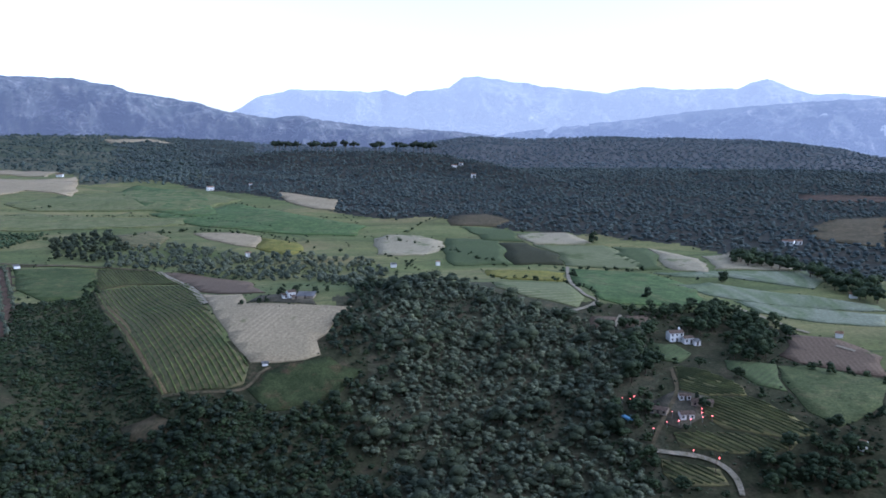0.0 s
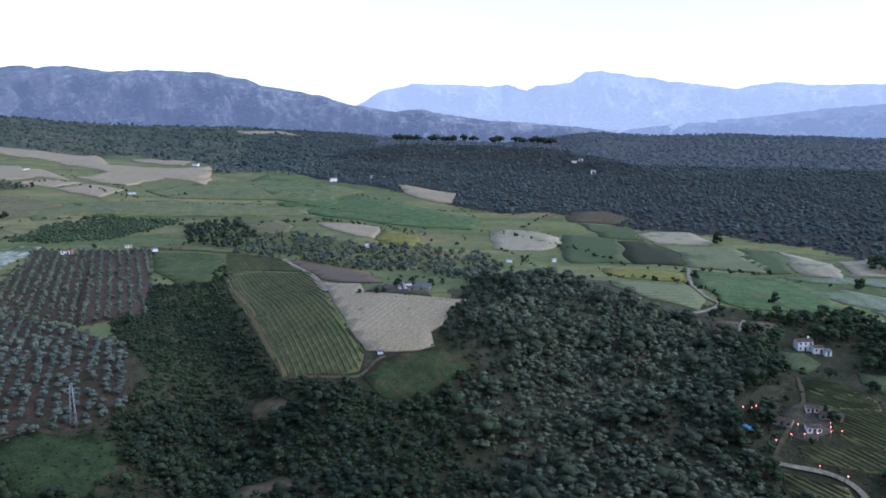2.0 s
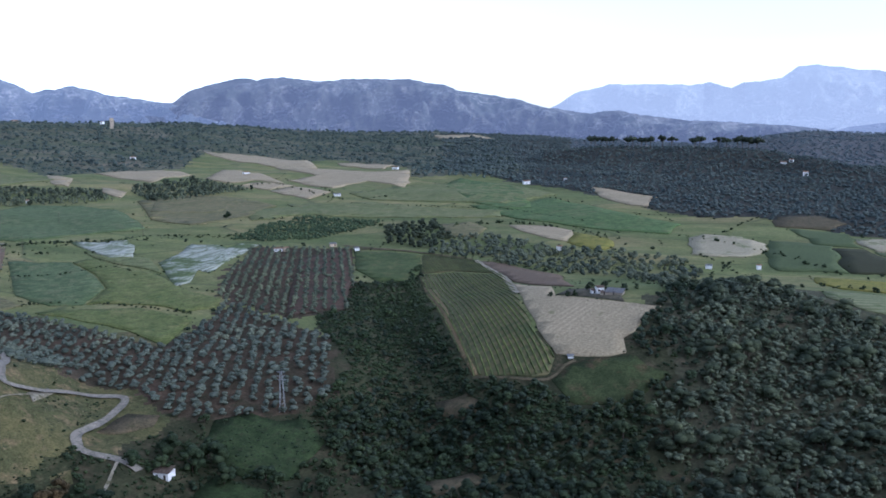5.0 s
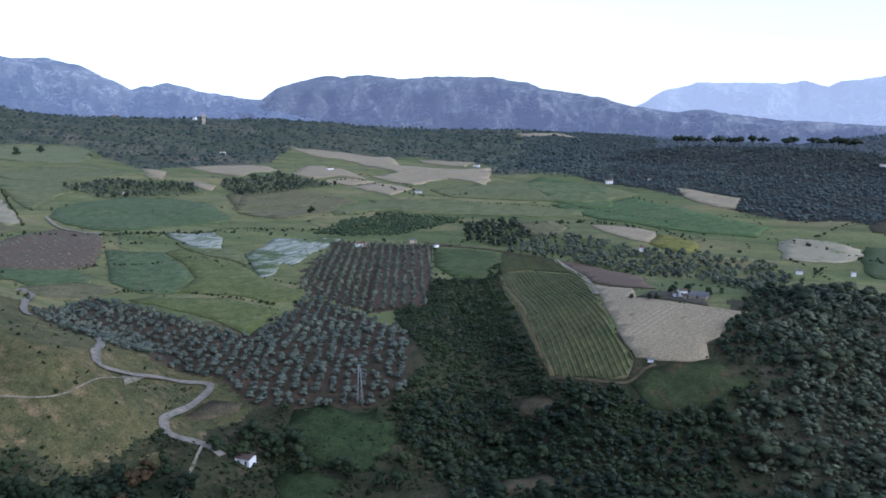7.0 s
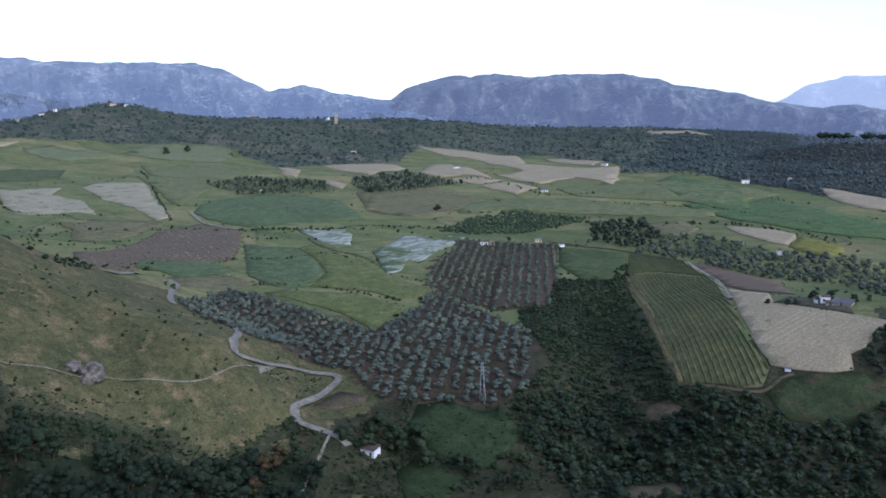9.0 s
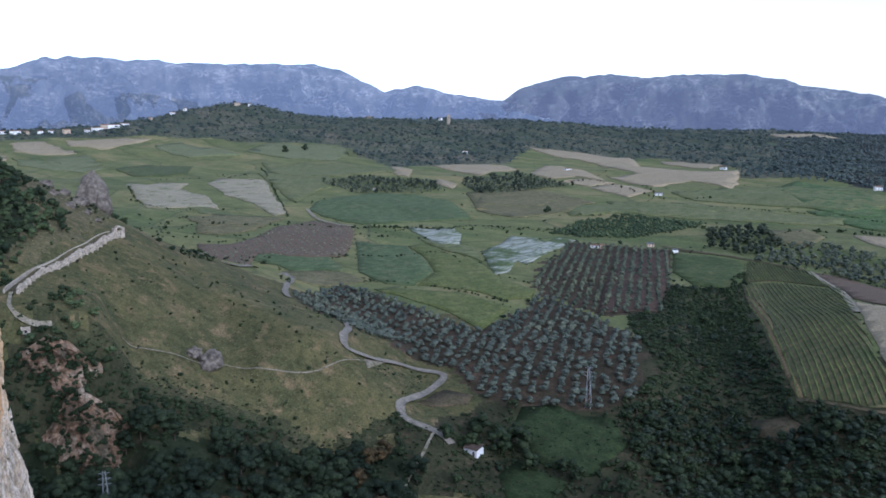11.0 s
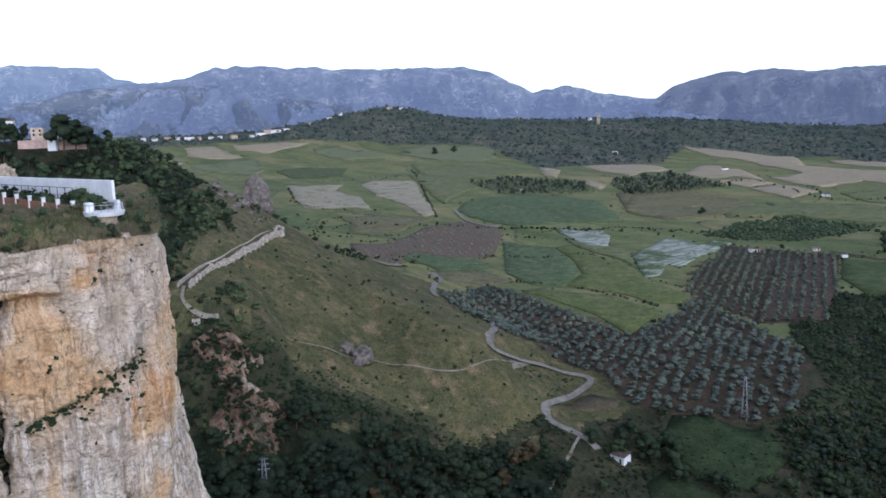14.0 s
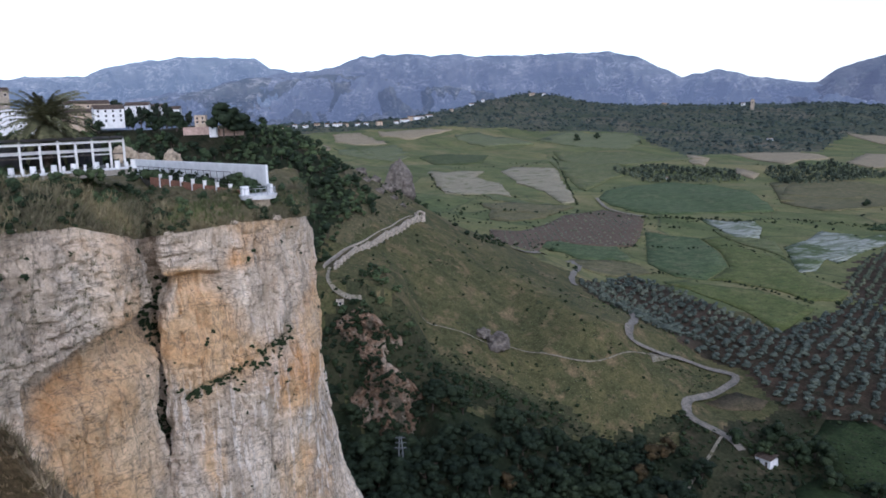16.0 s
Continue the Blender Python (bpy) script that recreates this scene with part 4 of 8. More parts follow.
field("terraced_vineyard", "vines_b", [(85, 300), (105, 293), (106, 285), (87, 285), (84, 293)])
field("estate_yard", "yard", [(91, 333), (102, 344), (114, 336), (107, 323), (111, 320), (96, 316), (90, 320)])
field("forest_clearing", "soil_red", [(443, 1006), (533, 968), (505, 916), (459, 938), (422, 958)])
field("forest_clearing", "earth", [(359, 774), (412, 816), (455, 822), (367, 660), (348, 686), (334, 708)])
field("forest_clearing", "earth", [(10, 861), (47, 881), (72, 836), (55, 810), (9, 815)])
field("ash_field", "ash", [(-598, 556), (-578, 570), (-560, 588), (-534, 570), (-499, 530), (-519, 525), (-562, 540)])
field("ash_field", "ash", [(-460, 516), (-473, 565), (-488, 591), (-465, 597), (-444, 586), (-446, 607), (-428, 610), (-415, 565), (-402, 523), (-391, 494), (-406, 498), (-391, 469), (-393, 455), (-421, 479)])
field("meadow", "grass_f", [(-788, 574), (-831, 618), (-845, 680), (-860, 738), (-803, 755), (-719, 742), (-625, 675), (-590, 646), (-606, 615), (-633, 562), (-655, 545), (-734, 552)])
field("pasture", "grass_c", [(-420, 359), (-412, 372), (-369, 392), (-345, 388), (-321, 386), (-308, 359), (-301, 337), (-325, 344), (-360, 352), (-401, 357)])
field("pasture", "grass_c", [(-529, 494), (-527, 512), (-417, 470), (-369, 440), (-333, 429), (-323, 410), (-331, 394), (-376, 399), (-408, 389), (-426, 425), (-473, 461)])
field("pasture", "grass_f", [(-579, 474), (-531, 493), (-469, 456), (-427, 424), (-410, 388), (-426, 375), (-466, 384)])
field("young_orchard", "soil", [(-666, 424), (-702, 468), (-719, 530), (-676, 534), (-636, 520), (-565, 457), (-535, 425), (-549, 399), (-597, 381), (-434, 234), (-676, 366), (-651, 386)])
field("meadow_strip", "grass_y", [(-1375, 893), (-1220, 998), (-1062, 972), (-1043, 806), (-1161, 776)])
field("rough_pasture", "grass_t", [(-754, 816), (-719, 871), (-642, 870), (-567, 850), (-532, 742), (-553, 671), (-621, 691)])
field("meadow_strip", "grass_y", [(-555, 856), (-447, 890), (-371, 867), (-284, 878), (-266, 825), (-337, 790), (-452, 774)])
field("rough_pasture", "grass_t", [(-841, 438), (-821, 493), (-754, 517), (-711, 459), (-766, 425)])
field("meadow_strip", "grass_y", [(-1016, 506), (-845, 469), (-773, 515), (-839, 503), (-924, 498)])
field("crop_field", "crop", [(-1784, 568), (-1663, 604), (-1486, 631), (-1458, 583), (-1639, 541)])
field("crop_field", "green_e", [(-1464, 638), (-1504, 730), (-1404, 761), (-1280, 682), (-1350, 622)])
field("meadow_strip", "grass_y", [(-523, 958), (-502, 1051), (-428, 1128), (-320, 1090), (-254, 1024), (-292, 922), (-408, 916), (-473, 925)])
field("meadow", "grass_bright", [(-325, 894), (-245, 984), (-146, 869), (-80, 819), (-86, 766), (-164, 775), (-246, 815)])
field("rough_pasture", "grass_t", [(-744, 839), (-671, 886), (-613, 841), (-586, 763), (-661, 735)])
field("rough_pasture", "grass_t", [(-311, 754), (-286, 784), (-256, 747), (-255, 700), (-284, 701)])
field("meadow_strip", "grass_y", [(-576, 789), (-517, 861), (-409, 855), (-396, 800), (-462, 770), (-517, 726)])
field("rough_pasture", "grass_t", [(-820, 447), (-820, 483), (-758, 500), (-699, 443), (-703, 402), (-737, 400)])
field("meadow_strip", "grass_y", [(-1195, 767), (-1136, 838), (-954, 768), (-931, 694), (-850, 601), (-1003, 675)])
field("meadow_strip", "grass_t", [(-523, 355), (-482, 382), (-442, 369), (-449, 355), (-456, 321)])
field("pasture", "grass_y", [(-552, 530), (-483, 531), (-424, 478), (-531, 517)])
field("clearing", "grass_e", [(-218, 271), (-207, 282), (-180, 286), (-165, 276), (-170, 253), (-194, 247), (-211, 256)])
field("clearing", "grass_e", [(-196, 229), (-196, 243), (-176, 246), (-170, 229), (-184, 220)])
field("bare_bank", "earth", [(-140, 331), (-125, 333), (-115, 327), (-120, 320), (-134, 322)])
field("bare_bank", "earth", [(-255, 260), (-242, 265), (-239, 257), (-253, 240), (-256, 253)])
field("ravine_clearing", "earth", [(-121, 273), (-103, 282), (-94, 275), (-112, 260)])
field("lay_by", "gravel", [(-282, 234), (-285, 246), (-283, 248), (-276, 231)])
field("meadow", "grass_f", [(-600, 364), (-587, 397), (-544, 414), (-486, 386), (-520, 361), (-569, 361)])

road("country_road", 3.6, "asphalt", [(-440, 255), (-453, 281), (-513, 347), (-460, 319), (-404, 275), (-382, 262)])
road("country_road", 3.8, "asphalt", [(-351, 275), (-318, 254), (-291, 229), (-284, 228), (-282, 239), (-283, 262), (-269, 270), (-263, 267), (-260, 256), (-254, 234), (-248, 225), (-240, 222), (-228, 226), (-218, 226)])
road("gravel_track", 1.2, "gravel", [(-227, 224), (-221, 213), (-216, 201), (-210, 190)])
road("footpath", 0.55, "gravel", [(-308, 132), (-305, 150), (-300, 160), (-299, 172), (-287, 183), (-276, 202), (-278, 232)])
road("gravel_track", 3.0, "earth", [(-399, 602), (-328, 619), (-280, 620)])
road("gravel_track", 4.0, "earth", [(-353, 634), (-337, 629), (-259, 614), (-220, 606)])
road("gravel_track", 4.2, "gravel", [(-215, 601), (-184, 554), (-159, 507), (-136, 450)])
road("gravel_track", 1.6, "earth", [(-125, 342), (-97, 343), (-88, 346), (-84, 356), (-80, 360)])
road("gravel_track", 2.2, "gravel", [(82, 305), (88, 303), (100, 299), (107, 294), (110, 287), (109, 278)])
road("gravel_track", 2.6, "gravel", [(95, 608), (83, 519), (83, 472), (89, 457), (78, 441), (62, 429)])
road("gravel_track", 1.8, "gravel", [(91, 418), (98, 436)])
road("gravel_track", 2.4, "gravel", [(174, 472), (187, 445), (191, 432), (197, 422)])
road("gravel_track", 2.4, "gravel", [(201, 401), (207, 393)])
road("gravel_track", 1.8, "earth", [(107, 367), (103, 343), (96, 329), (88, 316), (82, 305)])
road("gravel_track", 4.0, "gravel", [(-793, 576), (-729, 541), (-681, 531), (-645, 530)])

KEEP_OPEN = OUTLINES


# ---- far ranges ----
def mountain_range(name, label, dist, crest, material, foot=60.0, depth=900.0, rugged=1.0, seed=0.0):
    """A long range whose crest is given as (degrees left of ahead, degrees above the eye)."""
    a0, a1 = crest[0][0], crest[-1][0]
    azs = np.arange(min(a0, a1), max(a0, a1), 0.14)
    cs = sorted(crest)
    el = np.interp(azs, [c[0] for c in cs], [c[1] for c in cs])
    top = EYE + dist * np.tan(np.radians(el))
    nv = 46
    s = np.linspace(0, 1, nv)[:, None]
    up = s ** 1.25
    R = dist - depth * (1 - s) + 0 * azs[None]
    Z = foot + (top[None] - foot) * up
    A = np.radians(azs)[None] + 0 * s
    X, Y = -R * np.sin(A), R * np.cos(A)
    pts = np.stack([X, Y, Z], -1).reshape(-1, 3)
    k1 = fractal(pts, 420, 6, seed).reshape(Z.shape)
    k2 = fractal(pts, 90, 4, seed + 7).reshape(Z.shape)
    body = (1 - s) * s * 4
    ridge = 1 - np.abs(k1) * 2.2
    Z = Z + rugged * (body * 110 * (ridge - 0.5) + (0.6 + 0.4 * body) * 17 * k2)
    R = R - body * 420 * ridge
    X, Y = -R * np.sin(A), R * np.cos(A)
    back_x, back_y = -(R[-1:] + 120) * np.sin(A[-1:]), (R[-1:] + 120) * np.cos(A[-1:])
    X, Y, Z = np.vstack([X, back_x]), np.vstack([Y, back_y]), np.vstack([Z, Z[-1:] * 0 + foot])
    ob = new(name, mesh_of(name, np.stack([X, Y, Z], -1).reshape(-1, 3), grid_faces(*X.shape)[:, ::-1], material))
    return tagged(ob, label, "mountains", kind="structure")


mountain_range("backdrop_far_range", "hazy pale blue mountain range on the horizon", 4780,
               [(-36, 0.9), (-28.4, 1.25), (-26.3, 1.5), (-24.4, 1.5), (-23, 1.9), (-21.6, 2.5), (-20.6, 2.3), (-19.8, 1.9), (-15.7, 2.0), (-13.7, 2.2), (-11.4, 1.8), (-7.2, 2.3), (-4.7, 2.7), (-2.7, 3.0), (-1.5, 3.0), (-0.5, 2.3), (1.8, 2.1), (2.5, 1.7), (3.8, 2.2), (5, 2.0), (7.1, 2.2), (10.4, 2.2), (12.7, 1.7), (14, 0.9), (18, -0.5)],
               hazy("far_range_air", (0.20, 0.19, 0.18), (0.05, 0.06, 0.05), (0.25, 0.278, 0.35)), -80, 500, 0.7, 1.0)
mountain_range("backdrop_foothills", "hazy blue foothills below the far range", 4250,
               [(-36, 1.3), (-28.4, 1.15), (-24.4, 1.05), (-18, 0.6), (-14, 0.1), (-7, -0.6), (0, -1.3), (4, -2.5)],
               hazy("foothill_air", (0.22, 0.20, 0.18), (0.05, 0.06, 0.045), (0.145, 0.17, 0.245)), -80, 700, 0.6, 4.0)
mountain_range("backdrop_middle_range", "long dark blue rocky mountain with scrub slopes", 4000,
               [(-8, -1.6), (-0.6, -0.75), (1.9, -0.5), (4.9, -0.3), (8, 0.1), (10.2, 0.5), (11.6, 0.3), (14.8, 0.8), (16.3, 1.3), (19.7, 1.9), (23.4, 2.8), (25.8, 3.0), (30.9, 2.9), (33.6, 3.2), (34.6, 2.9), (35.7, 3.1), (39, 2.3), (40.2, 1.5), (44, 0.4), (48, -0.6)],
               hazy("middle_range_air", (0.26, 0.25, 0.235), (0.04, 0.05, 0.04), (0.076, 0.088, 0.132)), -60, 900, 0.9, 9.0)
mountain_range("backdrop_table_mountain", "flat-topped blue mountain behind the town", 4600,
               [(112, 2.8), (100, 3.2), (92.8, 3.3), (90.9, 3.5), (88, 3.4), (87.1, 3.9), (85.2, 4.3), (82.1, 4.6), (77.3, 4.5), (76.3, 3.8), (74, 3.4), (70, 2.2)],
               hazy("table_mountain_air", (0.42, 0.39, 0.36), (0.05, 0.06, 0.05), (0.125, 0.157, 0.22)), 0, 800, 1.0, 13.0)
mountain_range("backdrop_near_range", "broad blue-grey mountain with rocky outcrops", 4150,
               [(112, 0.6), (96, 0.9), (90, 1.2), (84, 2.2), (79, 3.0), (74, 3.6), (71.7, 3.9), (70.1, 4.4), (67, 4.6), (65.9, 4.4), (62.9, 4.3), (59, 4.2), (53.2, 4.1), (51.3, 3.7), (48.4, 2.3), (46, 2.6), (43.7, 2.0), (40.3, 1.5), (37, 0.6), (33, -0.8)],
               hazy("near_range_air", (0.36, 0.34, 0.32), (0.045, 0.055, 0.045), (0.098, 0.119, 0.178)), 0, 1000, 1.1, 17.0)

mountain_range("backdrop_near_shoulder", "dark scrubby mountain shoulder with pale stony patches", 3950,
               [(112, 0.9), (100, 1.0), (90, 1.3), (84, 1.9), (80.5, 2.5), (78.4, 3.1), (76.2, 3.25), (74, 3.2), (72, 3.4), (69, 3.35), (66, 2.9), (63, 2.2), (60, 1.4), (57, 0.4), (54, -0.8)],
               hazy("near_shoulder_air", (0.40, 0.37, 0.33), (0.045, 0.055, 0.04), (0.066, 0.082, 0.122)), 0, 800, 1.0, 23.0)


# ---- the near cliff under the terrace ----
def cliff_material():
    """Limestone: pale beds above, ochre and orange hollows, lime and soot streaks low on the face."""
    m, n, l, b = shader("limestone_cliff", 0.95)
    v = coords(n, l)
    att = {}
    for name in ("stain", "lime", "beds"):
        k = n.new("ShaderNodeAttribute")
        k.attribute_name = name
        att[name] = k.outputs["Fac"]
    streak = noise_tex(n, l, coords(n, l, (0.75, 0.75, 0.055)), 1.0, 7, 0.68)
    drip = noise_tex(n, l, coords(n, l, (1.6, 1.6, 0.10)), 1.0, 5, 0.65)
    wash = noise_tex(n, l, coords(n, l, (0.16, 0.16, 0.06)), 1.0, 5, 0.62)
    strata = noise_tex(n, l, coords(n, l, (0.10, 0.10, 1.3)), 1.0, 7, 0.72)
    big = noise_tex(n, l, v, 0.10, 4, 0.55)
    fine = noise_tex(n, l, v, 2.2, 8, 0.8)
    patch = noise_tex(n, l, v, 0.5, 6, 0.7)
    pits = noise_tex(n, l, coords(n, l, (1, 1, 1.6)), 1.25, 4, 0.65)
    pale = ramp(n, l, wash, [(0.34, (0.41, 0.33, 0.245)), (0.5, (0.57, 0.465, 0.355)), (0.64, (0.74, 0.625, 0.495))])
    ochre = ramp(n, l, big, [(0.34, (0.60, 0.34, 0.155)), (0.5, (0.66, 0.44, 0.24)), (0.66, (0.70, 0.52, 0.335))])
    where = n.new("ShaderNodeMath")
    where.operation = "MULTIPLY_ADD"
    l.new(patch, where.inputs[0])
    where.inputs[1].default_value = -0.55
    l.new(att["stain"], where.inputs[2])
    col = mix(n, l, ramp(n, l, where.outputs[0], [(0.02, (0, 0, 0)), (0.38, (0.95, 0.95, 0.95))]), pale, ochre)
    # lime and soot run down where water does
    low = mix(n, l, ramp(n, l, streak, [(0.52, (0, 0, 0)), (0.6, (0.85, 0.85, 0.85))]), col, (0.80, 0.72, 0.63))
    low = mix(n, l, ramp(n, l, streak, [(0.33, (0.8, 0.8, 0.8)), (0.42, (0, 0, 0))]), low, (0.23, 0.20, 0.175))
    low = mix(n, l, 0.6, low, ramp(n, l, drip, [(0.36, (0.62, 0.6, 0.58)), (0.5, (1, 1, 1)), (0.64, (1.15, 1.15, 1.15))]), "MULTIPLY")
    col = mix(n, l, att["lime"], col, low)
    bedded = mix(n, l, 0.9, col, ramp(n, l, strata, [(0.36, (0.42, 0.40, 0.39)), (0.47, (0.95, 0.95, 0.96)), (0.68, (1.16, 1.15, 1.14))]), "MULTIPLY")
    col = mix(n, l, att["beds"], col, bedded)
    col = mix(n, l, 0.5, col, ramp(n, l, patch, [(0.34, (0.66, 0.64, 0.63)), (0.5, (1, 1, 1)), (0.68, (1.18, 1.17, 1.16))]), "MULTIPLY")
    # hairline joints, steep and level
    for sc, w in (((0.07, 0.07, 0.42), 0.005), ((0.30, 0.30, 0.06), 0.005)):
        k = noise_tex(n, l, coords(n, l, sc), 1.0, 5, 0.6)
        col = mix(n, l, ramp(n, l, k, [(0.5 - 2 * w, (0, 0, 0)), (0.5 - w, (0.55, 0.55, 0.55)), (0.5 + w, (0.55, 0.55, 0.55)), (0.5 + 2 * w, (0, 0, 0))]), col, (0.15, 0.12, 0.095))
    col = mix(n, l, 0.85, col, ramp(n, l, fine, [(0.33, (0.52, 0.5, 0.48)), (0.5, (0.98, 0.98, 0.98)), (0.66, (1.32, 1.32, 1.32))]), "MULTIPLY")
    col = mix(n, l, ramp(n, l, pits, [(0.63, (0, 0, 0)), (0.67, (0.85, 0.85, 0.85))]), col, (0.13, 0.105, 0.07))
    l.new(col, b.inputs["Base Color"])
    relief(n, l, b, mix(n, l, 0.3, fine, patch), 1.0, 0.4)
    return m


CLIFF = cliff_material()
DRYGRASS = earthy("dry_cliff_grass", (0.20, 0.165, 0.10), (0.125, 0.118, 0.064), (0.085, 0.10, 0.045), (0.25, 0.195, 0.13), 9, 0.4)


def cliff_face(lip, lip_z, stains, overhangs, bed_line, res=0.3, seed=2.0):
    """The sheer face under the lip: bedded head, smooth fluted panels, two overhung hollows and a deep crack."""
    base = spline([polar(*p) for p in lip], res)
    share = np.linspace(0, 1, len(base))
    zt = np.interp(share, np.linspace(0, 1, len(lip_z)), lip_z)
    tang = np.gradient(base, axis=0)
    tang /= np.linalg.norm(tang, axis=1)[:, None]
    out = np.stack([tang[:, 1], -tang[:, 0]], 1)
    if (out * -base).sum() < 0:
        out = -out
    v = np.concatenate([np.arange(0, 56, res), np.linspace(60, 124, 12)])[:, None]
    Z = np.maximum(zt[None] - v, 0.0)
    X, Y = base[None, :, 0] + 0 * Z, base[None, :, 1] + 0 * Z
    pts = np.stack([X, Y, Z], -1).reshape(-1, 3)
    fr = lambda scale, size, octaves, k: fractal(pts * scale, size, octaves, seed + k).reshape(Z.shape)
    big, flute, fine, warp = fr([1, 1, 0.7], 15, 3, 0), fr([1, 1, 0.16], 4.5, 4, 3), fr([1, 1, 1], 2.0, 5, 5), fr([1, 1, 0.5], 9, 3, 8)
    rib = fr([1, 1, 0.10], 1.9, 3, 17)
    az = np.degrees(np.arctan2(-X, Y))
    zb = np.interp(-az, [-c[0] for c in bed_line], [c[1] for c in bed_line]) + 1.2 * warp
    beds = smooth(-1.0, 1.5, Z - zb) * np.clip(0.55 + 1.1 * fr([1, 1, 1], 6, 3, 23), 0.1, 1.0)
    lev = (Z + 0.9 * warp + 0.25 * fine) / 1.75
    step = lev % 1.0
    tier = 0.35 + 0.65 * np.abs(np.sin(np.floor(lev) * 12.9 + 3 * big))
    ledge = np.where(step < 0.22, step / 0.22, 1.0 - 0.25 * (step - 0.22)) * tier
    slabs = np.round(2.2 * (flute + 0.6 * big)) / 2.2
    cut = np.exp(-((flute + 0.25 * warp) / 0.03) ** 2)
    disp = 1.5 * big + 0.75 * slabs + 0.35 * flute + 0.25 * rib + 0.38 * fine - 0.6 * cut + beds * (0.95 * ledge - 0.45 + 0.4 * fine)
    stain = 0.26 + 0.4 * fr([1, 1, 1], 14, 3, 11)
    for a, z0, wa, wz, k in stains:
        stain = stain + k * np.exp(-((az - a) / wa) ** 2 - ((Z - z0 + 0.8 * warp) / wz) ** 2)
    for a0, a1, z0, z1, deep, tall in overhangs:
        edge = z0 + (z1 - z0) * (az - a0) / (a1 - a0) + 0.8 * warp
        across = smooth(min(a0, a1) - 0.8, min(a0, a1) + 0.5, az) * (1 - smooth(max(a0, a1) - 0.3, max(a0, a1) + 0.5, az))
        disp = disp - deep * across * smooth(0.0, 0.9, edge - Z) * (1 - smooth(0.35 * tall, tall, edge - Z))
    crack = np.exp(-((az - 85.1 - 0.12 * warp - 0.004 * (100 - Z)) / 0.42) ** 2)
    disp = disp - 2.6 * crack * smooth(0.5, 6.0, v)
    lime = np.clip(1.15 * smooth(99.5, 93, Z + 1.5 * warp - 0.35 * (az - 80)) * smooth(84.9, 84.2, az) + 0.7 * smooth(91.5, 93.5, az) * smooth(99, 95, Z) + 0.35 * smooth(81.5, 78.5, az), 0, 1)
    lime = lime * np.clip(1.35 - stain, 0.15, 1)
    ease = np.clip(v / 2.2, 0.2, 1)
    foot = 0.028 * np.maximum(v - 6, 0) + 0.0042 * np.maximum(v - 18, 0) ** 2 * smooth(0.62, 0.8, share)[None]
    disp = disp * ease + np.minimum(foot, 9.0)
    X, Y = X + out[None, :, 0] * disp, Y + out[None, :, 1] * disp
    me = mesh_of("cliff", np.stack([X, Y, Z], -1).reshape(-1, 3), grid_faces(*Z.shape), CLIFF, flat=True)
    for name, value in (("stain", stain), ("lime", lime), ("beds", beds)):
        me.attributes.new(name, "FLOAT", "POINT").data.foreach_set("value", value.ravel().astype(np.float32))
    ob = new("cliff", me)
    return tagged(ob, "sheer limestone cliff with grey streaks and orange stains", "cliff", kind="structure"), np.stack([X, Y, Z], -1), base, zt


def rock_wall(name, label, lip, top_z, bottom_z, res, flare, rough_amp, seed, material, drop=60.0):
    """A rock face hung from a lip in plan (r, az), bulging and fluted, with ledges."""
    base = spline([polar(*p[:2]) for p in lip], res)
    share = np.linspace(0, 1, len(base))
    zt = np.interp(share, np.linspace(0, 1, len(top_z)), top_z)
    tang = np.gradient(base, axis=0)
    tang /= np.linalg.norm(tang, axis=1)[:, None]
    out = np.stack([tang[:, 1], -tang[:, 0]], 1)
    towards = -base / np.linalg.norm(base, axis=1)[:, None]
    if (out * towards).sum() < 0:
        out = -out
    v = np.concatenate([np.arange(0, drop, res), np.linspace(drop, 1e3, 2)[:1]])
    low = np.linspace(drop + 3, max(drop + 6, float(np.max(zt)) - bottom_z), 12)
    v = np.concatenate([v, low])[:, None]
    Z = zt[None] - v
    Z = np.maximum(Z, bottom_z)
    X, Y = base[None, :, 0] + 0 * Z, base[None, :, 1] + 0 * Z
    pts = np.stack([X, Y, Z], -1).reshape(-1, 3)
    big = fractal(pts, 13, 4, seed).reshape(Z.shape)
    flute = fractal(pts * [1, 1, 0.3], 5.0, 4, seed + 3).reshape(Z.shape)
    fine = fractal(pts, 1.6, 4, seed + 5).reshape(Z.shape)
    warp = fractal(pts * [1, 1, 0.4], 9, 2, seed + 8).reshape(Z.shape)
    beds = np.clip(1.2 - v / 34, 0.15, 1)
    lev = (Z + 1.3 * warp) / 2.3
    step = (lev % 1.0)
    ledge = np.where(step < 0.16, step / 0.16, 1.0) * (0.6 + 0.8 * np.abs(np.sin(np.floor(lev) * 12.9)))
    blocks = np.floor(3.0 * (flute + 0.35 * big)) / 3.0
    joint = np.exp(-(np.abs(flute) / 0.045) ** 2)
    cut = np.exp(-(np.abs(big + 0.3 * warp) / 0.025) ** 2)
    disp = rough_amp * (1.5 * big + 1.2 * blocks + 0.3 * flute + 0.4 * fine + 0.6 * beds * ledge - 0.9 * joint - 1.0 * cut)
    ease = np.clip(v / 2.0, 0.25, 1)
    disp = disp * ease + flare * np.maximum(v - 8, 0) ** 1.0 * (0.3 + 0.7 * share[None])
    X, Y = X + out[None, :, 0] * disp, Y + out[None, :, 1] * disp
    ob = new(name, mesh_of(name, np.stack([X, Y, Z], -1).reshape(-1, 3), grid_faces(*Z.shape), material, flat=True))
    return tagged(ob, label, "cliff", kind="structure"), np.stack([X, Y, Z], -1), base, zt


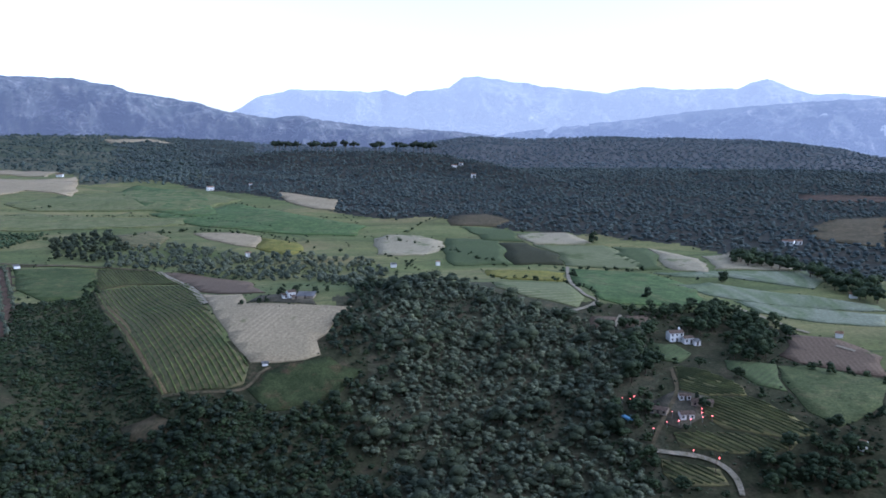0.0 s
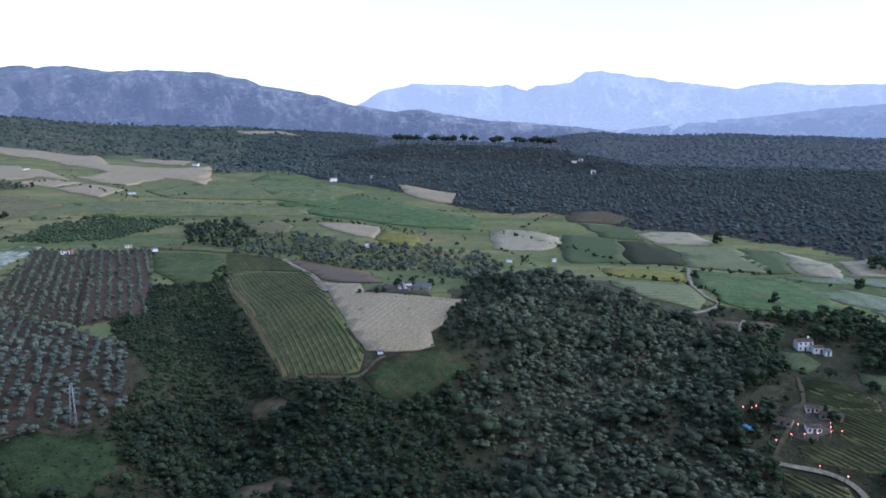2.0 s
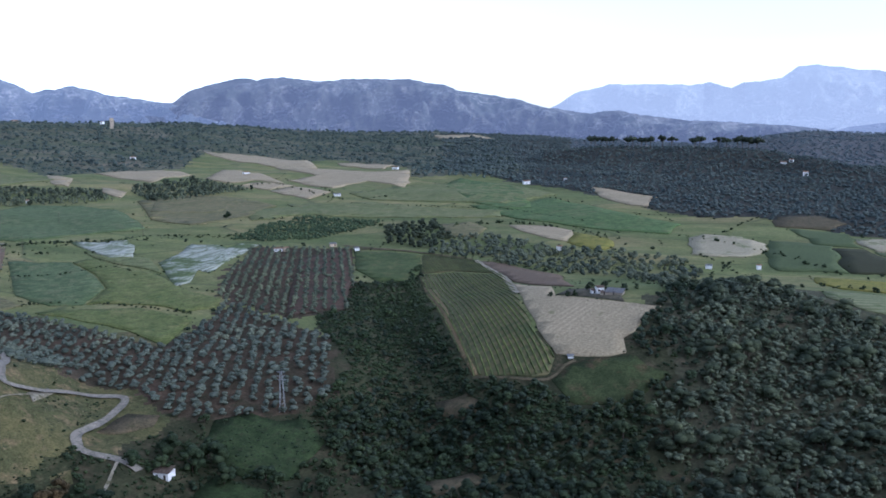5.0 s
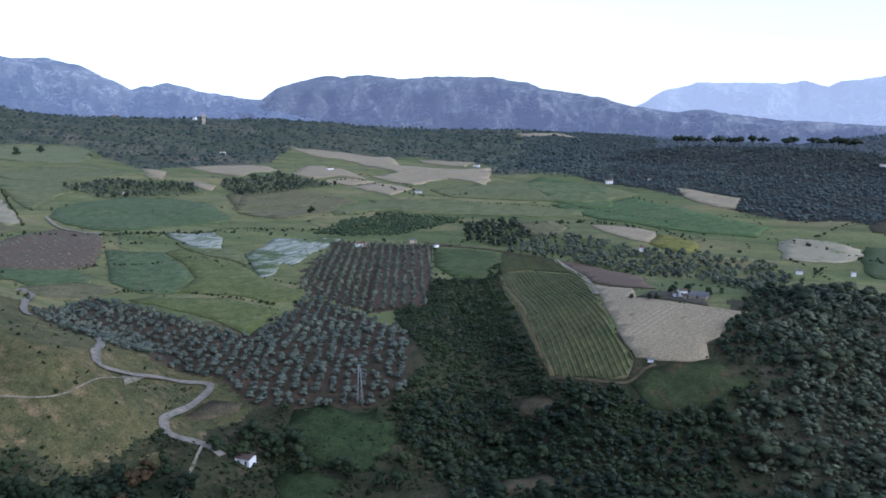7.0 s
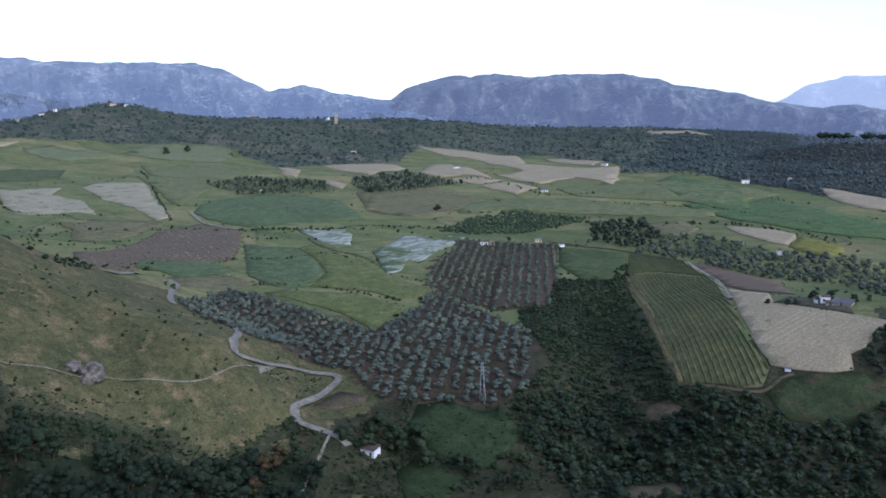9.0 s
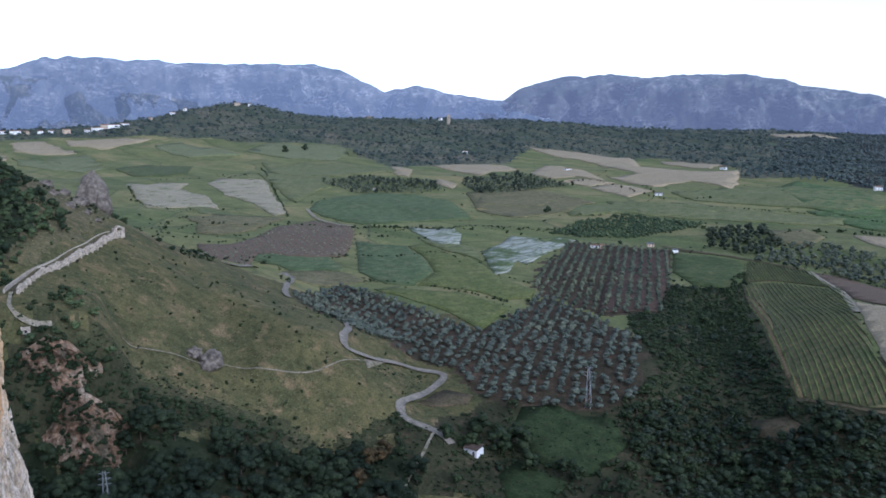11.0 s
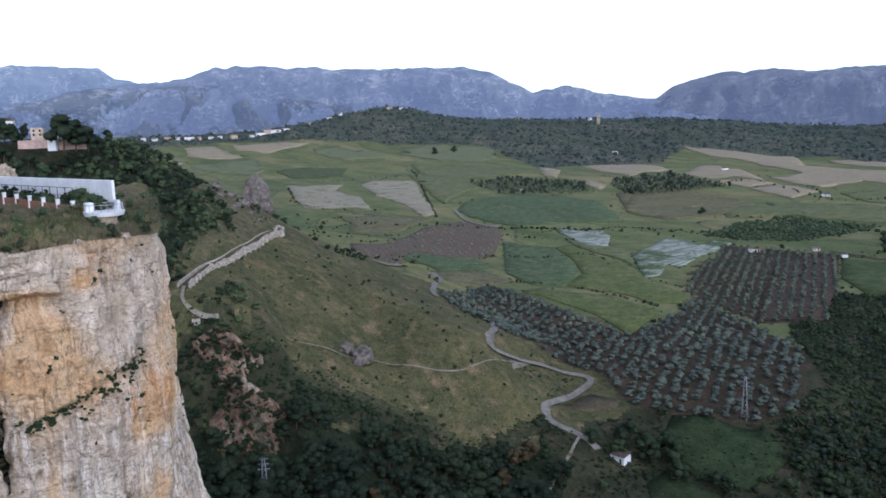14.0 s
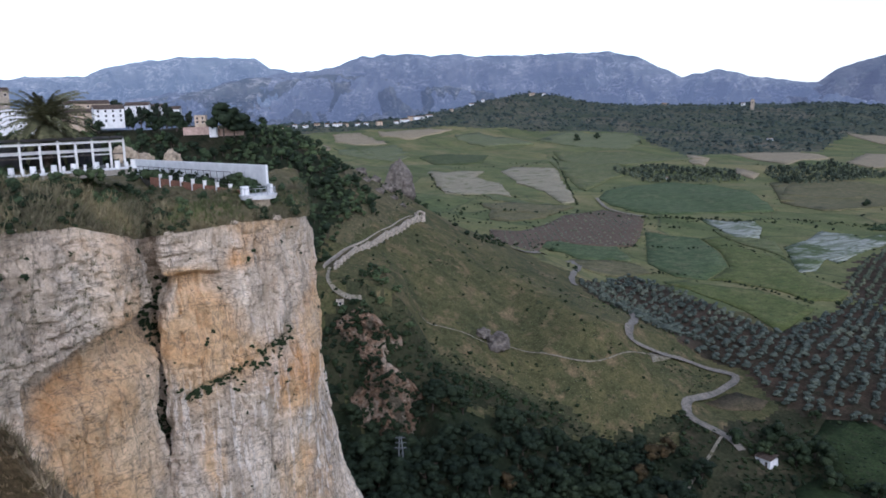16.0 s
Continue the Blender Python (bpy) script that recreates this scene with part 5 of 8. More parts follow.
LIP = [(70, 112), (80, 103), (88, 97), (94, 92), (98, 88.5), (101, 86.6), (108, 85.6), (112, 85.0), (107, 84.3), (107, 82.5), (110, 79.5), (114, 77), (117, 75.7), (120, 74.95), (127, 74.6), (140, 74.8), (165, 76.5)]
LIP_Z = [119.8, 119.9, 120, 120, 120.1, 119.7, 117.2, 116.2, 117, 117.4, 117, 116.4, 115.5, 114.2, 113, 112, 112]
# ochre and orange: degrees left, height, reach in degrees and in metres, strength
STAINS = [(89.8, 101, 2.6, 3.2, 0.75), (87.1, 104.5, 1.6, 3.4, 0.8), (87.6, 92.5, 1.7, 7.5, 0.7), (90.5, 95, 2.2, 6, 0.5), (82.7, 102.5, 1.5, 5.6, 0.95), (83.2, 110.8, 1.3, 1.3, 0.9),
          (76.0, 93.5, 1.2, 4.5, 0.7), (82.3, 86, 0.8, 5, 0.6), (76.6, 80, 1.3, 4, 0.7), (75.0, 101, 0.9, 6, 0.55), (79.4, 112.6, 0.8, 1.2, 0.4)]
OVERHANGS = [(93.5, 85.7, 104.4, 109.0, 3.4, 9.0), (84.5, 80.9, 112.2, 112.0, 2.4, 4.2), (83.4, 76.4, 96.4, 101.0, 0.8, 4.0)]
BED_LINE = [(112, 105), (94.5, 105.5), (91.3, 104.4), (86, 108.8), (84.2, 112.4), (81, 112.2), (78, 113.4), (74.7, 114.6), (70, 115)]
cliff, CLIFF_PTS, LIP_XY, LIP_TOP = cliff_face(LIP, LIP_Z, STAINS, OVERHANGS, BED_LINE)


def cliff_top_height(b, top):
    left = smooth(119.0, 119.8, top)
    return top + left * np.interp(b, [0, 0.6, 3, 6, 10, 16, 60], [0, 0.25, 1.7, 3.2, 4.3, 4.7, 4.8]) + (1 - left) * np.interp(b, [0, 0.6, 3, 8, 14, 30, 60], [0, 0.2, 0.9, 2.0, 2.8, 3.3, 3.5])


def cliff_top():
    """The grassy head of the cliff behind its lip."""
    back = np.concatenate([np.arange(0, 12, 0.5), np.arange(12, 62, 2.0)])[:, None]
    way = LIP_XY / np.linalg.norm(LIP_XY, axis=1)[:, None]
    way = way * 0.75 + np.array([-0.25, 0.05])
    n0 = int(len(LIP_XY) * 0.9)
    way, lip, top = way[:n0], LIP_XY[:n0], LIP_TOP[:n0]
    X, Y = lip[None, :, 0] + way[None, :, 0] * back, lip[None, :, 1] + way[None, :, 1] * back
    Z = cliff_top_height(back, top[None])
    pts = np.stack([X, Y, Z], -1).reshape(-1, 3)
    Z = Z + np.clip(back / 3, 0, 1) * (0.8 * fractal(pts, 5, 3, 4).reshape(Z.shape) + 0.25 * fractal(pts, 1.2, 2, 6).reshape(Z.shape))
    ob = new("cliff_top", mesh_of("cliff_top", np.stack([X, Y, Z], -1).reshape(-1, 3), grid_faces(*Z.shape)[:, ::-1], DRYGRASS))
    tagged(ob, "dry grassy slope along the head of the cliff", "ground", kind="structure")
    return np.stack([X, Y, Z], -1)


TOP_PTS = cliff_top()


def tufts(name, spots, label, mats, kit, sizes, seed, squash=(0.7, 1.1), category="grass"):
    """Plants at places x, y, z."""
    rng = np.random.default_rng(seed)
    vs, fs, ix, at = [], [], [], 0
    for p in spots:
        v, f, i = kit[rng.integers(len(kit))]
        a, s, q = rng.uniform(0, 6.283), rng.uniform(*sizes), rng.uniform(*squash)
        x = (v[:, 0] * math.cos(a) - v[:, 1] * math.sin(a)) * s + p[0]
        y = (v[:, 0] * math.sin(a) + v[:, 1] * math.cos(a)) * s + p[1]
        vs.append(np.stack([x, y, v[:, 2] * s * q + p[2]], -1))
        fs.append(f + at)
        ix.append(i)
        at += len(v)
    ob = new(name, mesh_of(name, np.concatenate(vs), np.concatenate(fs), mats, np.concatenate(ix)))
    return tagged(ob, label, category, kind="stuff")


def blade_kit(seed, n, blades):
    """Tufts of thin upright blades."""
    rng = np.random.default_rng(seed)
    kit = []
    for i in range(n):
        vs, fs = [], []
        for k in range(blades):
            a, r = rng.uniform(0, 6.283), rng.uniform(0, 0.45)
            c = np.array([r * math.cos(a), r * math.sin(a), -0.08])
            tip = c + np.array([rng.normal() * 0.3, rng.normal() * 0.3, rng.uniform(0.5, 1.1)])
            side = np.array([math.cos(a * 3), math.sin(a * 3), 0]) * 0.06
            vs += [c - side, c + side, tip]
            fs.append((3 * k, 3 * k + 1, 3 * k + 2))
        kit.append((np.array(vs), np.array(fs), np.zeros(len(fs))))
    return kit


KIT_BLADE = blade_kit(8, 6, 16)
STRAWBLADE = leafy("dry_blades", [(0.19, 0.155, 0.095), (0.28, 0.22, 0.145), (0.37, 0.30, 0.20), (0.17, 0.18, 0.085)])
GREENBLADE = leafy("green_blades", [(0.10, 0.14, 0.05), (0.15, 0.19, 0.07), (0.24, 0.24, 0.11)])
rng = np.random.default_rng(21)
nb, nl = TOP_PTS.shape[:2]
pick = lambda n, lo, hi, a=0.0, b=1.0: TOP_PTS[rng.integers(lo, hi, n), rng.integers(int(a * nl), int(b * nl), n)]
tufts("dry_grass", np.concatenate([pick(2600, 1, 30), pick(900, 0, 6)]), "dry brownish grass along the cliff edge", [STRAWBLADE], KIT_BLADE, (0.6, 1.5), 1)
tufts("green_grass", np.concatenate([pick(1500, 2, 36, 0.0, 0.45), pick(2200, 2, 22, 0.4, 1.0)]), "rough green weeds on the slope under the terrace", [GREENBLADE], KIT_BLADE, (0.5, 1.1), 2)
tufts("cliff_bushes", np.concatenate([pick(140, 6, 34), pick(60, 8, 34, 0.15, 0.5)]), "low green bushes on the head of the cliff", [SLOPELEAF], KIT_BUSH, (0.8, 2.4), 3, category="bush")
tufts("lip_bushes", np.concatenate([pick(240, 0, 22, 0.0, 0.36), pick(40, 0, 8, 0.5, 0.95)]), "green and brownish bushes hanging over the cliff edge", [SCRUB], KIT_BUSH, (0.6, 2.0), 31, category="bush")
tufts("pale_tall_grass", np.concatenate([pick(800, 4, 22, 0.3, 0.55), pick(250, 1, 10, 0.1, 0.4)]), "tall bleached grass on the slope under the terrace", [STRAWBLADE], KIT_BLADE, (0.9, 2.1), 32)
# plants that hold on to ledges, in the crack and along the tilted seam
face = CLIFF_PTS
fr, fc = face.shape[:2]
seam = []
for k in range(130):
    a = rng.uniform(76.5, 83.5)
    c = np.argmin(np.abs(np.degrees(np.arctan2(-face[0, :, 0], face[0, :, 1])) - a) + 100 * (np.arange(fc) < fc * 0.45))
    z = 95.2 + (83.2 - a) * 0.72 + rng.normal() * (0.35 + 0.5 * (a < 80.5))
    seam.append(face[np.argmin(np.abs(face[:, c, 2] - z)), c])
crack = []
for k in range(420):
    c = np.argmin(np.abs(np.degrees(np.arctan2(-face[0, :, 0], face[0, :, 1])) - rng.uniform(84.85, 85.35)))
    crack.append(face[int(rng.choice([rng.integers(20, 48), rng.integers(48, 92), rng.integers(84, 125)])), c])
loose = [face[rng.integers(6, fr - 14), rng.integers(0, fc)] for k in range(170)]
brown = [face[rng.integers(8, 46), rng.integers(0, int(fc * 0.42))] for k in range(260)]
tufts("ledge_grass", brown, "brown dry grass on the ledges of the cliff", [STRAWBLADE], KIT_BLADE, (0.35, 0.9), 41)
tufts("ledge_bushes", seam + crack + loose, "small dark bushes rooted in cracks of the cliff", [SCRUB], KIT_BUSH, (0.3, 1.2), 4, category="bush")


# ---- bank of dry grass near the viewpoint ----
def near_bank():
    u, w = np.meshgrid(np.linspace(0, 1, 60), np.linspace(0, 1, 40), indexing="ij")
    A, R = np.radians(89.6 + 26 * u), 30 + 22 * w
    X, Y = -R * np.sin(A), R * np.cos(A)
    Z = EYE - R * 0.352 - 4.5 * (1 - smooth(0.0, 0.28, u)) + 0.9 * u * 6 - 6 * smooth(0.6, 1, w)
    pts = np.stack([X, Y, Z], -1).reshape(-1, 3)
    Z = Z + 0.7 * fractal(pts, 4, 4, 12).reshape(Z.shape)
    ob = new("near_bank", mesh_of("near_bank", np.stack([X, Y, Z], -1).reshape(-1, 3), grid_faces(*Z.shape), earthy("straw_bank", (0.27, 0.205, 0.14), (0.19, 0.15, 0.10), (0.14, 0.125, 0.075), (0.31, 0.22, 0.15), 4, 0.3)))
    tagged(ob, "bank of dry brown grass beside the viewpoint", "ground", kind="structure")
    g = np.stack([X, Y, Z], -1).reshape(-1, 3)
    tufts("bank_grass", g[rng.integers(0, len(g), 1500)], "tall dry grass on the near bank", [leafy("bleached_blades", [(0.36, 0.26, 0.18), (0.46, 0.34, 0.24), (0.30, 0.21, 0.14), (0.24, 0.21, 0.12)])], KIT_BLADE, (0.3, 0.8), 5)


near_bank()


# ---- red rock below the walled path, boulders and the pinnacle ----
def redrock_material():
    m, n, l, b = shader("red_rock", 0.95)
    v = coords(n, l)
    big = noise_tex(n, l, v, 0.12, 5, 0.6)
    fine = noise_tex(n, l, v, 0.9, 6, 0.75)
    col = ramp(n, l, big, [(0.36, (0.13, 0.11, 0.08)), (0.48, (0.25, 0.16, 0.105)), (0.62, (0.38, 0.305, 0.235))])
    col = mix(n, l, 0.8, col, ramp(n, l, fine, [(0.35, (0.35, 0.33, 0.3)), (0.65, (1.3, 1.3, 1.3))]), "MULTIPLY")
    l.new(col, b.inputs["Base Color"])
    relief(n, l, b, fine, 1.0, 0.6)
    return m


REDROCK = redrock_material()
_, crag_a, _, _ = rock_wall("red_crag", "broken reddish crag below the walled path", [(316, 74.26), (312, 73.05), (308, 72.01), (305, 70.76), (306, 69.56), (309, 68.59), (313, 68.13)], [51.3, 52.4, 55.8, 59.9, 56.6, 48.8, 44.1], 8, 0.8, 0.12, 1.3, 30.0, REDROCK, 26)
_, crag_b, _, _ = rock_wall("lower_crag", "pale reddish rock face rising from the ravine wood", [(300, 72.49), (296, 71.27), (293, 70.16), (291, 69.09), (292, 68.1), (294, 67.19), (298, 66.5)], [22.1, 29.8, 39.2, 43.5, 37.8, 31.4, 21.9], 0, 0.8, 0.15, 1.3, 41.0, REDROCK, 34)


crag_spots = [g[rng.integers(0, int(g.shape[0] * 0.75)), rng.integers(0, g.shape[1])] for g in (crag_a, crag_b) for k in range(230)]
tufts("crag_shrubs", crag_spots, "dark shrubs clinging to the reddish crags", [SCRUB], KIT_BUSH, (1.0, 4.2), 14, category="bush")


def boulder(name, label, place, size, seed, material, tall=1.0, taper=0.0):
    bm = bmesh.new()
    bmesh.ops.create_icosphere(bm, subdivisions=4, radius=1.0)
    for v in bm.verts:
        k = 1 + (0.42 if tall < 1.3 else 0.26) * noise.fractal(v.co * 1.6 + Vector((seed, 0, 0)), 0.9, 2.0, 5)
        h = (v.co.z + 1) / 2
        w = 1 - taper * h
        v.co = Vector((v.co.x * k * size * w, v.co.y * k * size * w, (v.co.z * k) * size * tall))
    for f in bm.faces:
        f.smooth = True
    ob = part(name, bm, material)
    ob.location = place
    return tagged(ob, label, "rock")


GREYROCK = plain("grey_rock", (0.145, 0.125, 0.105), 0.95, 0.35, 2.5)
for r, az, size, tall, taper, s, lab in ((505, 67.9, 10.5, 1.3, 0.38, 1.0, "tall grey-brown rock pinnacle above the path"), (498, 67.3, 6.0, 1.4, 0.4, 2.0, "lower shoulder rock beside the pinnacle"), (342, 61.1, 5.2, 0.85, 0.1, 5.0, "dark boulder outcrop on the grass spur"), (345, 62.2, 3.4, 0.7, 0.1, 6.0, "small rock beside the boulder outcrop")):
    x, y = polar(r, az)
    boulder("rock_pinnacle" if tall > 1.2 else "boulder", lab, (x, y, drape(x, y) + size * tall * 0.45), size, s, GREYROCK, tall, taper)

for k, (back_m, share, size, tall) in enumerate(((1.2, 0.28, 1.2, 0.5), (0.2, 0.22, 0.9, 0.5), (2.0, 0.17, 1.2, 0.5), (0.2, 0.12, 0.9, 0.6), (0.1, 0.55, 0.6, 0.5), (0.1, 0.62, 0.6, 0.5), (0.1, 0.68, 0.8, 0.6))):
    i = int(share * len(LIP_XY) * 0.9)
    w = LIP_XY[i] / np.linalg.norm(LIP_XY[i])
    boulder("cliff_boulder", "pale weathered boulder on the cliff edge", (*(LIP_XY[i] + w * back_m), float(LIP_TOP[i]) + 0.05), size, 40.0 + k, CLIFF, tall, 0.1)

# ---- cliff-top terrace, pergola and palm ----
def thing(name, label, category, place=(0, 0, 0), turn=0.0, group=""):
    ob = new(name)
    ob.matrix_world = pose(*place, 0, 0, turn)
    return tagged(ob, label, category, group)


def wall_between(bm, a, b, z0, z1, thick):
    d = Vector((b[0] - a[0], b[1] - a[1], 0))
    m = Matrix.Translation((a[0], a[1], 0)) @ Matrix.Rotation(math.atan2(d.y, d.x), 4, "Z")
    box(bm, 0, d.length, -thick / 2, thick / 2, z0, z1, m)


def post(bm, x, y, z0, z1, w):
    box(bm, x - w / 2, x + w / 2, y - w / 2, y + w / 2, z0, z1)


T_CORNER, T_BACK = polar(121.5, 77.0), polar(172, 85.5)
terrace = thing("garden_terrace", "whitewashed garden terrace on the cliff head", "terrace")
bm = bmesh.new()
wall_between(bm, T_CORNER, T_BACK, 117.5, 124.25, 0.4)
bmesh.ops.bevel(bm, geom=bm.edges[:], offset=0.05, segments=1, affect="EDGES")
part("back_wall", bm, WHITE, terrace, "long whitewashed wall")
bm = bmesh.new()
wall_between(bm, polar(121.2, 77.0), polar(119.5, 76.75), 117.5, 121.6, 0.35)
part("corner_wall", bm, WHITE, terrace)
front_a, front_b = polar(119.5, 78.6), polar(152, 84.6)
for k in range(8):
    s0, s1 = k / 8, (k + 1) / 8
    a = [front_a[i] + (front_b[i] - front_a[i]) * s0 for i in (0, 1)]
    b = [front_a[i] + (front_b[i] - front_a[i]) * s1 for i in (0, 1)]
    za = 119.9 + 0.9 * s0
    bm = bmesh.new()
    wall_between(bm, a, b, za - 1.6, za + 0.95, 0.3)
    part("brick_panel", bm, plain("brick_parapet", (0.30, 0.15, 0.10), 0.9, 0.2, 0.4) if k == 0 else bpy.data.materials["brick_parapet"], terrace, "red brick parapet panel" if k == 0 else "")
    bm = bmesh.new()
    post(bm, a[0], a[1], za - 1.6, za + 1.5, 0.5)
    box(bm, a[0] - 0.31, a[0] + 0.31, a[1] - 0.31, a[1] + 0.31, za + 1.5, za + 1.6)
    part("parapet_post", bm, WHITE, terrace)

balcony = thing("lookout_balcony", "rounded white lookout balcony on a stone pier", "balcony", (*polar(118.6, 77.7), 0))
bm = bmesh.new()
bmesh.ops.create_cone(bm, cap_ends=True, segments=28, radius1=2.5, radius2=2.7, depth=0.6, matrix=Matrix.Translation((0, 0, 120.0)))
part("slab", bm, WHITE, balcony)
bm = bmesh.new()
bmesh.ops.create_cone(bm, cap_ends=True, segments=20, radius1=2.0, radius2=1.75, depth=4.4, matrix=Matrix.Translation((-0.2, 0, 117.55)))
part("pier", bm, plain("pier_stone", (0.42, 0.34, 0.25), 0.95, 0.2, 0.5), balcony, "tan rubble stone pier")
for k in range(18):
    a = 6.283 * k / 18
    bm = bmesh.new()
    post(bm, 2.45 * math.cos(a), 2.45 * math.sin(a), 120.3, 121.25, 0.06)
    part("baluster", bm, STEEL, balcony)
bm = bmesh.new()
for k in range(28):
    a, c = 6.283 * k / 28, 6.283 * (k + 1) / 28
    wall_between(bm, (2.45 * math.cos(a), 2.45 * math.sin(a)), (2.45 * math.cos(c), 2.45 * math.sin(c)), 121.22, 121.3, 0.08)
part("handrail", bm, STEEL, balcony)
bm = bmesh.new()
box(bm, -1.2, 0.1, -2.3, -1.3, 120.3, 121.5)
part("bench_block", bm, WHITE, balcony)

# garden plants between the wall and the parapet
spots = []
for k in range(150):
    s, w = rng.uniform(0, 1), rng.uniform(0.05, 0.75)
    f = [front_a[i] + (front_b[i] - front_a[i]) * s for i in (0, 1)]
    g = [T_CORNER[i] + (T_BACK[i] - T_CORNER[i]) * s for i in (0, 1)]
    spots.append((f[0] + (g[0] - f[0]) * w, f[1] + (g[1] - f[1]) * w, 119.9 + 0.9 * s))
tufts("terrace_plants", spots[:70], "potted shrubs and climbers along the terrace", [SLOPELEAF, BARK], KIT_NEAR, (0.9, 2.0), 9, category="garden plants")
bm = bmesh.new()
for side in ((front_a, front_b, T_CORNER, T_BACK),):
    quad = [bm.verts.new((*p, 119.9 if i in (0, 3) else 120.8)) for i, p in enumerate((front_a, front_b, T_BACK, T_CORNER))]
    face_top = bm.faces.new(quad)
ext = bmesh.ops.extrude_face_region(bm, geom=bm.faces[:])
bmesh.ops.translate(bm, vec=(0, 0, -3), verts=[v for v in ext["geom"] if isinstance(v, bmesh.types.BMVert)])
part("terrace_floor", bm, G["yard"], terrace, "paved floor")

trellis = thing("garden_trellis", "dark iron trellis with climbing plants before the white wall", "trellis")
IRON = plain("dark_iron", (0.06, 0.055, 0.05), 0.6, 0.2, 0.4, 0.3)
way = np.array(T_BACK) - np.array(T_CORNER)
side = np.array([way[1], -way[0]]) / np.linalg.norm(way)
side = side if side @ -np.array(T_CORNER) > 0 else -side
climbers = []
for k in range(17):
    p = np.array(T_CORNER) + way * (0.16 + 0.045 * k) + side * 1.6
    bm = bmesh.new()
    post(bm, p[0], p[1], 119.5, 123.1, 0.09)
    part("upright", bm, IRON, trellis)
    q = np.array(T_CORNER) + way * (0.16 + 0.045 * (k + 1)) + side * 1.6
    for zz in (121.9, 123.05):
        bm = bmesh.new()
        wall_between(bm, p, q, zz, zz + 0.08, 0.08)
        part("rail", bm, IRON, trellis)
    for j in range(9):
        c = p + (q - p) * rng.uniform(0, 1)
        climbers.append((c[0], c[1], rng.uniform(119.9, 122.2)))
tufts("wall_climbers", climbers, "dark climbing plants on the terrace trellis", [OAK], KIT_BUSH, (0.5, 1.3), 17, category="garden plants")
tufts("corner_shrubs", [(*(np.array(T_CORNER) + way * u + side * w), 119.6) for u, w in ((0.02, 1.2), (0.05, 1.8), (0.08, 1.3), (0.12, 2.0), (0.15, 1.4))], "tall green shrubs at the corner of the terrace wall", [SLOPELEAF, BARK], KIT_NEAR, (2.6, 3.6), 18, category="garden plants")

TIMBER = plain("white_painted_timber", (0.62, 0.61, 0.58), 0.7, 0.1, 0.5)
DARKBEAM = plain("dark_timber", (0.09, 0.075, 0.065), 0.8, 0.2, 0.5)
deck = thing("restaurant_terrace", "white balustraded restaurant terrace on the cliff", "terrace")
edge = [polar(115, 85.6), polar(112, 87.2), polar(109.5, 89.2), polar(107, 91), polar(104.5, 93.5), polar(102, 97), polar(100, 102)]
bm = bmesh.new()
far_edge = [polar(132, 102), polar(134, 95), polar(134, 90), polar(132, 85.8)]
bm.faces.new([bm.verts.new((*p, 125.0)) for p in edge + far_edge])
ext = bmesh.ops.extrude_face_region(bm, geom=bm.faces[:])
bmesh.ops.translate(bm, vec=(0, 0, -0.7), verts=[v for v in ext["geom"] if isinstance(v, bmesh.types.BMVert)])
bmesh.ops.recalc_face_normals(bm, faces=bm.faces[:])
part("floor_slab", bm, plain("terrace_render", (0.36, 0.32, 0.27), 0.9, 0.12, 0.8), deck, "pale rendered slab")
line = spline(edge, 1.3)
for k, p in enumerate(line):
    bm = bmesh.new()
    big = k % 2 == 0
    bmesh.ops.create_cone(bm, cap_ends=True, segments=14, radius1=0.36 if big else 0.2, radius2=0.33 if big else 0.17, depth=1.15 if big else 0.9, matrix=Matrix.Translation((p[0], p[1], 125.57 if big else 125.45)))
    part("parapet_post" if big else "baluster", bm, WHITE, deck)
    if k + 1 < len(line):
        bm = bmesh.new()
        wall_between(bm, p, line[k + 1], 125.0, 125.28, 0.35)
        part("kerb", bm, WHITE, deck)

pergola = thing("pergola", "white timber pergola over the restaurant terrace", "pergola")
inner = spline([polar(115.5, 86.1), polar(113.5, 88), polar(111.5, 90), polar(109.5, 92.2), polar(107.5, 95), polar(105.5, 99)], 2.9)
for k, p in enumerate(inner):
    w = p / np.linalg.norm(p)
    tang = np.array([-w[1], w[0]])
    for depth in (0.0, 5.0, 10.0):
        q = p + w * depth
        bm = bmesh.new()
        post(bm, q[0], q[1], 125.0, 128.5, 0.28)
        part("pergola_post", bm, TIMBER, pergola)
    bm = bmesh.new()
    wall_between(bm, p - w * 0.8, p + w * 11, 128.72, 128.95, 0.16)
    part("cross_beam", bm, DARKBEAM if k % 2 else TIMBER, pergola)
    if k + 1 < len(inner):
        for depth in (0.0, 5.0, 10.0):
            bm = bmesh.new()
            wall_between(bm, p + w * depth - tang * 0.1, inner[k + 1] + w * depth, 128.48, 128.72, 0.2)
            part("long_beam", bm, TIMBER, pergola)
        bm = bmesh.new()
        wall_between(bm, p + w * 1.0, inner[k + 1] + w * 1.0, 126.9, 127.05, 0.12)
        part("rail", bm, TIMBER if k % 2 else DARKBEAM, pergola)
for k in range(1, len(inner) - 1):
    w = inner[k] / np.linalg.norm(inner[k])
    bm = bmesh.new()
    wall_between(bm, inner[k] + w * 2.4, inner[k + 1] + w * 2.4, 127.35, 127.75, 0.9)
    part("awning_edge", bm, WHITE, pergola, "white awning edge")
